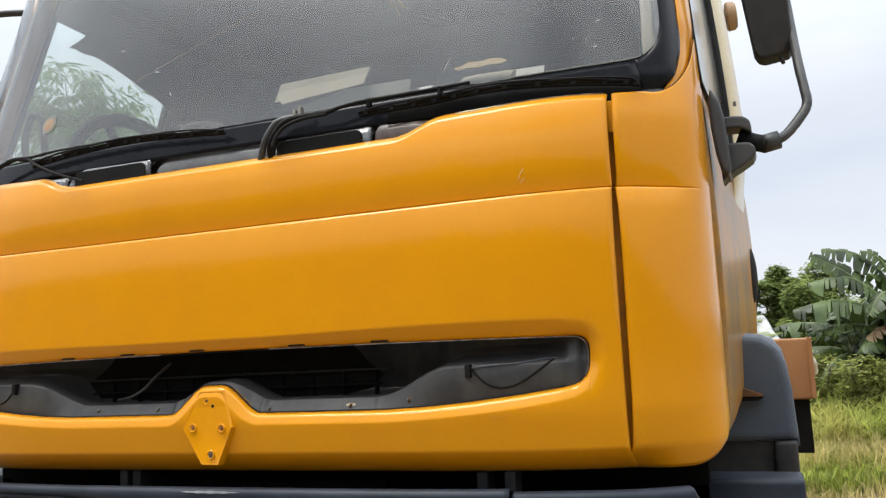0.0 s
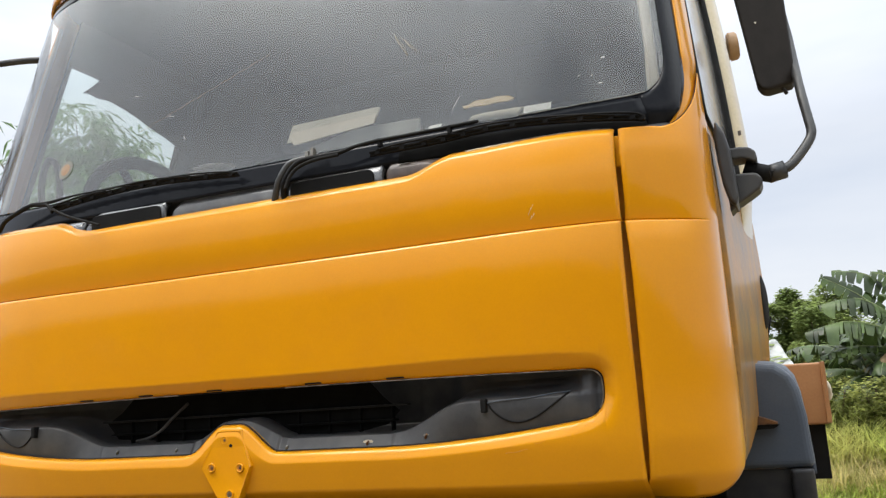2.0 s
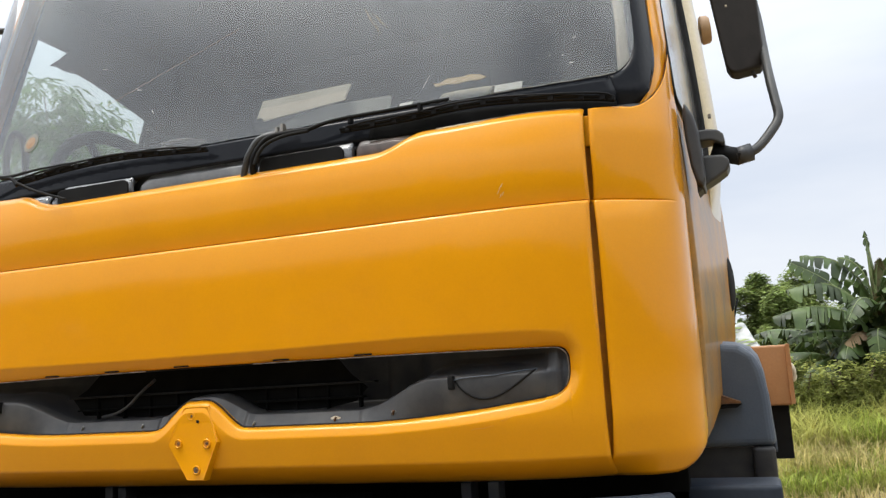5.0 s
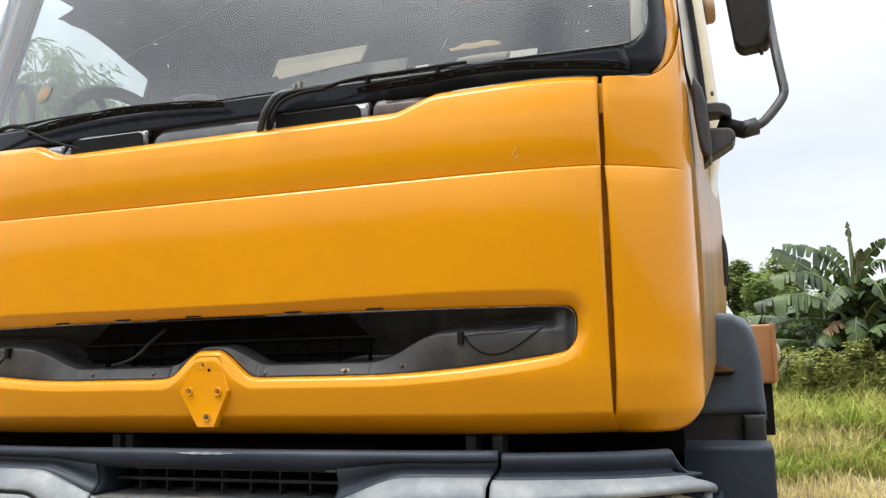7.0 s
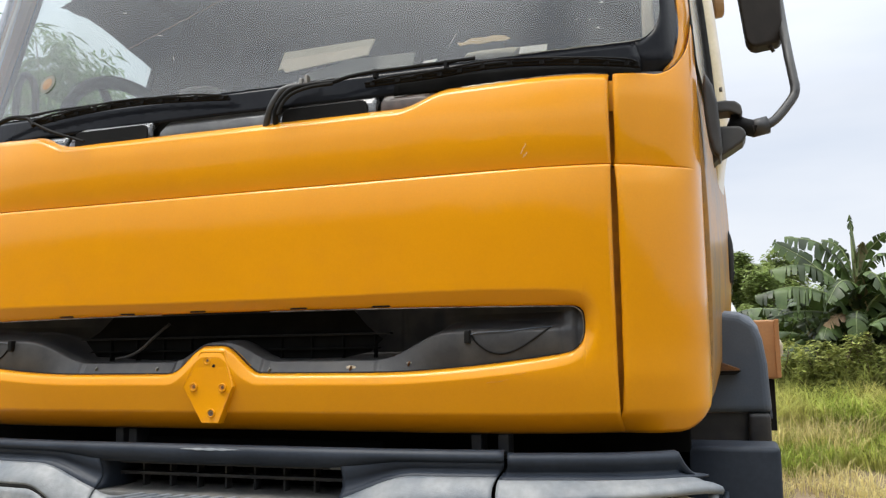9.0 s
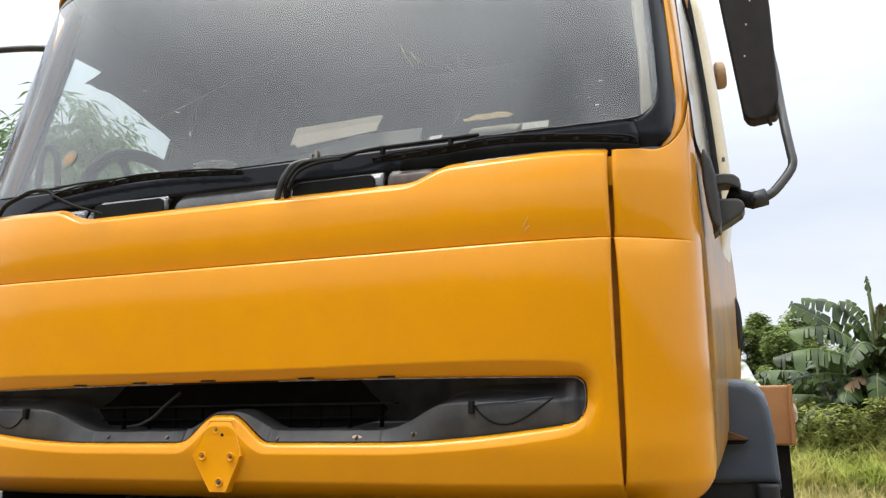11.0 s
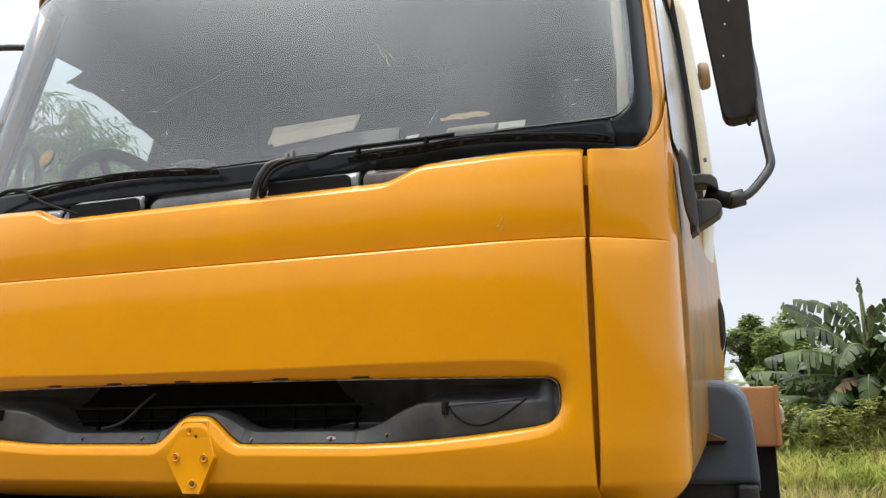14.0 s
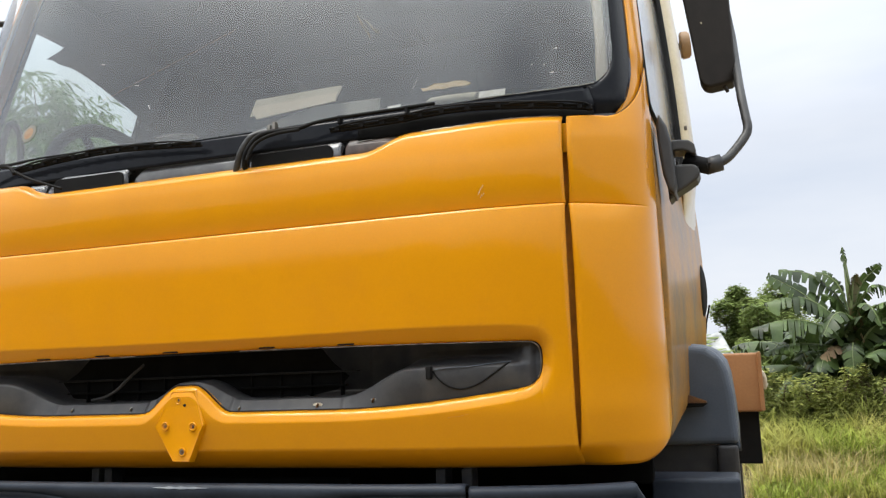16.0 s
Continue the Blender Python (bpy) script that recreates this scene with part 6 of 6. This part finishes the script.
def banana_leaf(base, way, length, width, arch, hang=0.6):
    """An arched leaf whose blade is torn into narrow pointed strips."""
    a = math.atan2(way[1], way[0])
    up0 = way[2]
    out, side = Vector((math.cos(a), math.sin(a), 0)), Vector((-math.sin(a), math.cos(a), 0))
    n = 44
    z, r = 0.0, 0.0
    pts = []
    for k in range(n + 1):
        t = k / n
        ang = up0 - arch * t ** 1.3
        pts.append(Vector(base) + out * r + Vector((0, 0, z)))
        r += math.cos(ang) * length / n
        z += math.sin(ang) * length / n
    v, f = [], []
    twist = rng.uniform(-0.35, 0.35)
    for sgn in (-1, 1):
        k = 7
        while k < n:
            span = rng.choice((1, 2, 2, 3, 4, 6, 9, 12))
            end = min(n, k + span)
            sag = hang * rng.uniform(0.5, 1.3)
            skew = rng.uniform(-0.12, 0.16)
            trim = rng.uniform(0.72, 1.05)
            o = len(v)
            mid = (k + end) / 2
            for q in range(k, end + 1):
                t = (q - 7) / (n - 7)
                wd = width * trim * (math.sin(math.pi * min(1, 0.08 + t * 0.90)) ** 0.5)
                lift = (pts[min(q + 1, n)] - pts[q - 1]).normalized()
                upv = side.cross(lift).normalized() * -1
                if upv.z < 0:
                    upv = -upv
                for j in range(5):
                    m = j / 4
                    pinch = (mid - q) / n * length * 0.55 * m ** 3
                    p = pts[q] + side * sgn * wd * m * (1 - 0.25 * min(1, sag) * m) + upv * wd * ((0.30 + twist * sgn) * m - 0.5 * m * m) + lift * (wd * m * (0.25 + skew) + pinch)
                    v.append(p - Vector((0, 0, wd * sag * m * m)))
            for q in range(end - k):
                f += [(o + q * 5 + j, o + q * 5 + j + 1, o + (q + 1) * 5 + j + 1, o + (q + 1) * 5 + j) for j in range(4)]
            k = end
    stalk = tube(pts, 0.016, 6, taper=[1 - 0.9 * i / n for i in range(n + 1)])
    return (v, f), stalk


def banana(x, y, tall, leaves, label, spear=0.0, girth=0.11):
    """leaves: (heading, rise in degrees, length, width, arch, dry, base above the crown)"""
    z = rise(x, y)
    ob = thing("banana_plant", label, "banana plant", (x, y, z), "banana clump")
    mesh_ob("stem", *tube(bend([(x, y, z - 0.03), (x + 0.02, y, z + tall * 0.5), (x, y, z + tall)], 6), girth, 14, taper=[1 - 0.045 * i for i in range(13)]), STALK, ob, "fibrous brown-green stem")
    for ang, el, ln, wd, arch, dry, up in leaves:
        blade, stalk = banana_leaf((x, y, z + tall - 0.05 + up), (math.cos(radians(ang)), math.sin(radians(ang)), radians(el)), ln, wd, arch, 1.1 if dry else 0.55)
        lf = mesh_ob("leaf", *blade, DRYLEAF if dry else BANANA, ob, "dry brown leaf" if dry else "torn green leaf")
        mesh_ob("midrib", *stalk, DRYLEAF if dry else RIB, lf)
    if spear:
        pts = [(x, y, z + tall - 0.1), (x + 0.01, y, z + tall + spear * 0.5), (x - 0.02, y, z + tall + spear)]
        mesh_ob("spear_leaf", *tube(bend(pts, 6), 0.024, 8, taper=[1, 1, 1.1, 1.2, 1.3, 1.4, 1.2, 1.3, 0.9, 0.8, 0.45, 0.25, 0.06]), STALK, ob, "rolled young leaf with brown edges")
        for up, dx in ((0.55, -0.05), (0.68, 0.05), (0.80, -0.04)):
            blade, stalk = banana_leaf((x + dx * 0.4, y, z + tall + spear * up), (math.copysign(1, dx), 0.2, radians(70)), 0.36 * spear / 0.85, 0.07, 2.3, 0.9)
            mesh_ob("leaf", *blade, BANANA, ob, "young leaf unrolling")
    return ob


def crown(n, lengths, widths, low=15, high=65, base=-0.1):
    """A ring of leaves round a stem, uneven in heading, rise and length."""
    start = rng.uniform(0, 360)
    return [((start + 360 * k / n + rng.uniform(-20, 20)) % 360, rng.uniform(low, high), rng.uniform(*lengths), rng.uniform(*widths), rng.uniform(0.9, 1.7), 0, rng.uniform(base, 0.0)) for k in range(n)]


def spine_leaf(points, width, roll, hang=0.35, stalk=0.14):
    """A long leaf along a bent midrib, its blade torn into strips that stay close together; roll tips the blade about the midrib."""
    spine = bend(points, 16)
    n = len(spine) - 1
    c, d = math.cos(radians(roll)), math.sin(radians(roll))
    v, f = [], []
    for sgn in (-1, 1):
        k = max(1, int(n * stalk))
        while k < n:
            end = min(n, k + rng.choice((2, 2, 3, 3, 4, 5, 7)))
            sag, trim, skew = hang * rng.uniform(0.5, 1.5), rng.uniform(0.82, 1.04), rng.uniform(-0.05, 0.14)
            o, mid = len(v), (k + end) / 2
            for q in range(k, end + 1):
                t = (q - n * stalk) / (n * (1 - stalk))
                wd = width * trim * max(0.0, math.sin(math.pi * min(1, 0.10 + 0.88 * t))) ** 0.45
                along = (spine[min(q + 1, n)] - spine[q - 1]).normalized()
                flat = along.cross(Vector((0, 0, 1))).normalized()
                rise_ = flat.cross(along)
                side = flat * c + rise_ * d
                for j in range(5):
                    m = j / 4
                    pinch = (mid - q) * 0.30 * m ** 2 * (spine[q] - spine[q - 1]).length
                    v.append(spine[q] + side * sgn * wd * m + along * (wd * m * (0.22 + skew) + pinch) + side.cross(along) * 0.16 * wd * (m - m * m) - Vector((0, 0, wd * sag * m * m)))
            for q in range(end - k):
                f += [(o + q * 5 + j, o + q * 5 + j + 1, o + (q + 1) * 5 + j + 1, o + (q + 1) * 5 + j) for j in range(4)]
            k = end
    return (v, f), tube(spine, 0.017, 6, taper=[1 - 0.85 * i / n for i in range(n + 1)])


clump = thing("banana_plant", "tall banana plant with long torn green leaves in the weeds", "banana plant", (2.64, 9.7, rise(2.64, 9.7)), "banana clump")
z0 = rise(2.64, 9.7)
mesh_ob("stem", *tube(bend([(2.66, 9.7, z0 - 0.03), (2.64, 9.7, 1.2), (2.62, 9.7, 1.75), (2.61, 9.7, 2.2)], 6), 0.12, 14, taper=[1 - 0.035 * i for i in range(19)]), STALK, clump, "fibrous brown-green stem")
for pts, width, roll, hang, mat, what in (
        ([(2.60, 9.68, 1.95), (2.44, 9.64, 2.36), (2.18, 9.60, 2.60), (1.82, 9.56, 2.68)], 0.17, 38, 0.7, BANANA, "long dark green leaf"),
        ([(2.58, 9.60, 1.72), (2.36, 9.50, 2.05), (2.06, 9.44, 2.36), (1.68, 9.40, 2.61)], 0.16, 62, 0.25, BANANA, "broad green leaf"),
        ([(2.58, 9.62, 1.80), (2.30, 9.48, 2.16), (2.00, 9.40, 2.32), (1.62, 9.36, 2.27)], 0.17, 15, 1.0, BANANA, "arched torn leaf"),
        ([(2.58, 9.60, 1.50), (2.36, 9.36, 1.86), (2.10, 9.30, 2.00), (1.81, 9.25, 2.04), (1.42, 9.20, 1.95)], 0.18, 8, 1.15, BANANA, "long arched leaf with hanging strips"),
        ([(2.58, 9.55, 1.58), (2.27, 9.40, 1.72), (1.85, 9.30, 1.75), (1.55, 9.25, 1.66)], 0.12, 10, 0.7, BANANA, "low drooping leaf"),
        ([(2.60, 9.66, 1.9), (2.52, 9.60, 2.35), (2.40, 9.58, 2.55), (2.24, 9.56, 2.62)], 0.13, 50, 0.4, BANANA, "half grown leaf"),
        ([(2.62, 9.72, 2.1), (2.76, 9.70, 2.46), (2.99, 9.68, 2.68)], 0.10, 55, 0.1, BANANA, "narrow upright leaf"),
        ([(2.63, 9.66, 2.05), (2.78, 9.60, 2.34), (2.90, 9.58, 2.42), (3.08, 9.56, 2.34)], 0.14, 20, 0.6, BANANA, "arched leaf"),
        ([(2.62, 9.60, 1.95), (2.82, 9.45, 2.14), (3.06, 9.36, 2.20), (3.34, 9.30, 2.08)], 0.16, 12, 0.5, BANANA, "arched leaf"),
        ([(2.62, 9.58, 1.60), (2.74, 9.40, 1.86), (2.98, 9.30, 2.03), (3.30, 9.25, 2.06)], 0.16, 55, 0.4, BANANA, "broad green leaf"),
        ([(2.62, 9.58, 1.45), (2.72, 9.36, 1.62), (2.96, 9.26, 1.74), (3.30, 9.20, 1.72)], 0.15, 20, 0.9, BANANA, "drooping green leaf"),
        ([(2.60, 9.56, 1.50), (2.56, 9.34, 1.72), (2.52, 9.20, 1.66), (2.50, 9.12, 1.36)], 0.13, 10, 0.3, BANANA, "leaf hanging over the weeds"),
        ([(2.60, 9.62, 1.85), (2.50, 9.40, 2.08), (2.36, 9.24, 2.06), (2.22, 9.14, 1.84)], 0.15, 15, 0.4, BANANA, "leaf bending towards the grass"),
        ([(2.62, 9.62, 1.95), (2.70, 9.40, 2.18), (2.78, 9.26, 2.12), (2.86, 9.16, 1.88)], 0.14, 15, 0.4, BANANA, "leaf bending towards the grass"),
        ([(2.58, 9.55, 1.62), (2.46, 9.36, 1.70), (2.32, 9.28, 1.68), (2.17, 9.24, 1.57)], 0.10, 30, 0.6, DRYLEAF, "dry brown leaf"),
        ([(2.60, 9.60, 1.98), (2.64, 9.52, 2.14), (2.68, 9.48, 2.02), (2.69, 9.46, 1.74)], 0.08, 30, 0.3, DRYLEAF, "dry leaf hanging down the stem"),
        ([(2.61, 9.66, 2.10), (2.60, 9.64, 2.50), (2.585, 9.63, 2.72), (2.575, 9.63, 2.92)], 0.075, 40, 0.9, BANANA, "young leaf unrolling"),
        ([(2.61, 9.66, 2.10), (2.65, 9.63, 2.44), (2.70, 9.60, 2.56), (2.74, 9.58, 2.44)], 0.07, 40, 0.9, STALK, "browned young leaf")):
    blade, rib = spine_leaf(pts, width, roll, hang)
    lf = mesh_ob("leaf", *blade, mat, clump, what)
    mesh_ob("midrib", *rib, DRYLEAF if mat is DRYLEAF else RIB, lf)
mesh_ob("spear_leaf", *tube(bend([(2.61, 9.68, 2.1), (2.60, 9.68, 2.55), (2.58, 9.68, 2.93)], 6), 0.03, 8, taper=[1, 1, 1.1, 1.1, 1.1, 1.0, 0.9, 0.8, 0.7, 0.55, 0.4, 0.2, 0.05]), RIB, clump, "rolled young leaf")
banana(2.24, 9.95, 0.85, crown(9, (0.75, 1.05), (0.17, 0.22)), "young banana plant at the foot of the clump", 0.0, 0.07)
banana(3.16, 9.50, 0.95, crown(11, (0.9, 1.2), (0.18, 0.23), 10, 70), "broad banana plant in the tall grass", 0.0)
banana(3.65, 10.1, 1.25, crown(11, (0.95, 1.3), (0.18, 0.23), 10, 65), "banana plant with drooping leaves beside the clump", 0.0)
banana(2.50, 10.0, 1.15, crown(10, (0.8, 1.1), (0.17, 0.22), 10, 65), "banana plant in the middle of the clump", 0.0, 0.08)
banana(2.10, 10.3, 1.05, crown(10, (0.8, 1.05), (0.17, 0.22), 5, 60), "banana plant beside the shrubs", 0.0, 0.08)
banana(2.95, 10.2, 1.25, crown(10, (0.8, 1.1), (0.17, 0.22), 10, 65), "banana plant in the middle of the clump", 0.0, 0.08)
shrub(1.32, 12.5, 2.45, 0.62, 30000, 0.075, "dense green shrub against the sky")
shrub(1.95, 12.7, 2.3, 0.75, 30000, 0.075, "dense green shrub against the sky")
shrub(2.7, 12.3, 1.7, 0.8, 12000, 0.065, "dense green shrub behind the banana plants")
shrub(3.5, 11.6, 1.8, 0.9, 14000, 0.065, "dense green shrub behind the banana plants")
shrub(4.5, 11.4, 1.7, 0.9, 14000, 0.065, "dense green shrub behind the banana plants")
for sx in (2.3, 2.75, 3.2, 3.7):
    shrub(sx, 10.35, 1.1, 0.5, 7000, 0.065, "dense green shrub among the banana plants")
shrub(1.70, 12.1, 2.3, 0.7, 28000, 0.075, "dense green shrub against the sky")
shrub(2.35, 11.7, 2.0, 0.7, 16000, 0.065, "dense green shrub behind the banana plants")
shrub(1.52, 12.3, 2.25, 0.5, 22000, 0.075, "dense green shrub against the sky")
shrub(1.78, 11.5, 1.9, 0.55, 13000, 0.065, "dense green shrub against the sky")
shrub(1.65, 11.2, 1.35, 0.6, 11000, 0.06, "green shrub beside the truck bed")
for k in range(13):
    shrub(1.55 + 0.21 * k + rng.uniform(-0.08, 0.08), 8.95 + rng.uniform(-0.2, 0.25), rng.uniform(0.80, 1.16), 0.36, 3200, 0.058, "low olive-green weedy bush at the edge of the grass", "bush", "weedy bushes", BUSH)
# white sheet behind the bed
ob = mesh_ob("white_sheet", *sheet(lambda q, r: Vector((0.3 + (0.95 - 0.12 * r) * q, 4.9 + 0.5 * r, 1.53 + 0.24 * r + 0.010 * math.sin(q * 40) + 0.02 * noise.noise(Vector((q * 5, r * 3, 0))))), spaced(0, 1, 60), spaced(0, 1, 6)), SHEET, smooth=True, thick=0.01)
tagged(ob, "dusty white corrugated sheet with leaves on it behind the truck bed", "sheet")
for k in range(30):
    q, r = rng.uniform(0.5, 0.98), rng.uniform(0.08, 0.95)
    c = Vector((0.3 + (0.95 - 0.12 * r) * q, 4.9 + 0.5 * r, 1.548 + 0.24 * r + 0.010 * math.sin(q * 40)))
    t = Vector((rng.uniform(0.03, 0.06), rng.uniform(-0.02, 0.02), 0.006))
    s = Vector((rng.uniform(-0.006, 0.006), 0.012, 0.007))
    mesh_ob("fallen_leaf", [c - t, c - s, c + t, c + s], [(0, 1, 2, 3)], LEAF, ob, smooth=False, thick=0.002)


def tree(x, y, tall, masses, sprays, label):
    """A slender tree: limbs to each leafy mass (x, y, z, r), hung with twigs of narrow drooping leaves."""
    z = rise(x, y)
    ob = thing("tree", label, "tree", (x, y, z))
    trunk = mesh_ob("trunk", *tube(bend([(x, y, z - 0.05), (x + 0.1, y, z + tall * 0.35), (x - 0.05, y + 0.1, z + tall * 0.7)], 6), 0.11, 10, taper=[1 - 0.05 * i for i in range(13)]), BARK, ob, "grey-brown trunk")
    for p in masses:
        mesh_ob("limb", *tube(bend([(x, y, z + tall * rng.uniform(0.35, 0.6)), ((x + p[0]) / 2, (y + p[1]) / 2, (z + tall * 0.55 + p[2]) / 2), p[:3]], 4), 0.03, 6, taper=[1 - 0.11 * i for i in range(9)]), BARK, trunk)
    v, f = [], []
    for c in rng.choices(masses, weights=[m[3] ** 2 for m in masses], k=sprays):
        d = Vector((rng.gauss(0, 1), rng.gauss(0, 1), rng.gauss(0, 0.8))).normalized()
        p = Vector(c[:3]) + d * c[3] * rng.uniform(0.2, 1.0)
        a = math.atan2(d.y, d.x) + rng.uniform(-0.6, 0.6)
        way = Vector((math.cos(a), math.sin(a), rng.uniform(-0.1, 0.7))).normalized()
        for k in range(9):
            q = p + way * 0.05 * k + Vector((0, 0, -0.0022 * k * k))
            b = a + (1 if k % 2 else -1) * rng.uniform(0.5, 1.2)
            t = Vector((math.cos(b), math.sin(b), rng.uniform(-1.0, 0.15))).normalized()
            s = t.cross(Vector((rng.uniform(-0.5, 0.5), rng.uniform(-0.5, 0.5), 1))).normalized()
            L, W = rng.uniform(0.10, 0.19), rng.uniform(0.012, 0.02)
            dip = Vector((0, 0, -0.25 * L))
            o = len(v)
            v += [q, q + t * L * 0.4 + s * W, q + t * L + dip, q + t * L * 0.4 - s * W]
            f.append((o, o + 1, o + 2, o + 3))
    mesh_ob("crown", v, f, FEATHER, ob, "sparse crown of narrow drooping leaves", smooth=False)


tree(-5.6, 5.4, 4.6, [(-5.45, 5.0, 3.6, 0.5), (-5.2, 5.0, 3.5, 0.6), (-5.6, 5.0, 4.3, 0.38), (-5.4, 5.1, 4.25, 0.45), (-4.9, 5.0, 3.75, 0.45), (-4.4, 5.0, 3.55, 0.4), (-5.6, 5.0, 4.75, 0.2), (-7.1, 5.0, 4.95, 0.1), (-5.2, 5.2, 2.8, 0.7), (-4.6, 5.2, 3.0, 0.6)],
     1300, "slender tree with narrow drooping leaves beyond the truck")

# far woods all round; unseen ones behind the camera raised to darken reflections
v, f = [], []
for k in range(64000):
    a, r = rng.uniform(0, 6.283), rng.uniform(38, 52)
    back = max(0.0, -math.sin(a))
    h = 3.0 + 11.0 * back + (1.2 + 2.0 * back) * noise.noise(Vector((math.cos(a) * 7, math.sin(a) * 7, 0)))
    if math.sin(a) > 0.3 and rng.random() < 0.4:
        continue
    c = (r * math.cos(a), r * math.sin(a), rng.uniform(0.05, 1) ** 0.8 * h)
    s = rng.uniform(0.12, 0.3) * (1 + 1.2 * back)
    t = Vector((rng.gauss(0, 1), rng.gauss(0, 1), rng.gauss(0, 0.6))).normalized()
    u = t.orthogonal().normalized()
    o = len(v)
    v += [Vector(c) + t * s, Vector(c) + u * s * 0.7, Vector(c) - t * s, Vector(c) - u * s * 0.7]
    f.append((o, o + 1, o + 2, o + 3))
tagged(mesh_ob("far_woods", v, f, WOODS, smooth=False), "distant dark green trees, raised unseen behind the camera to darken reflections", "woods", kind="stuff")
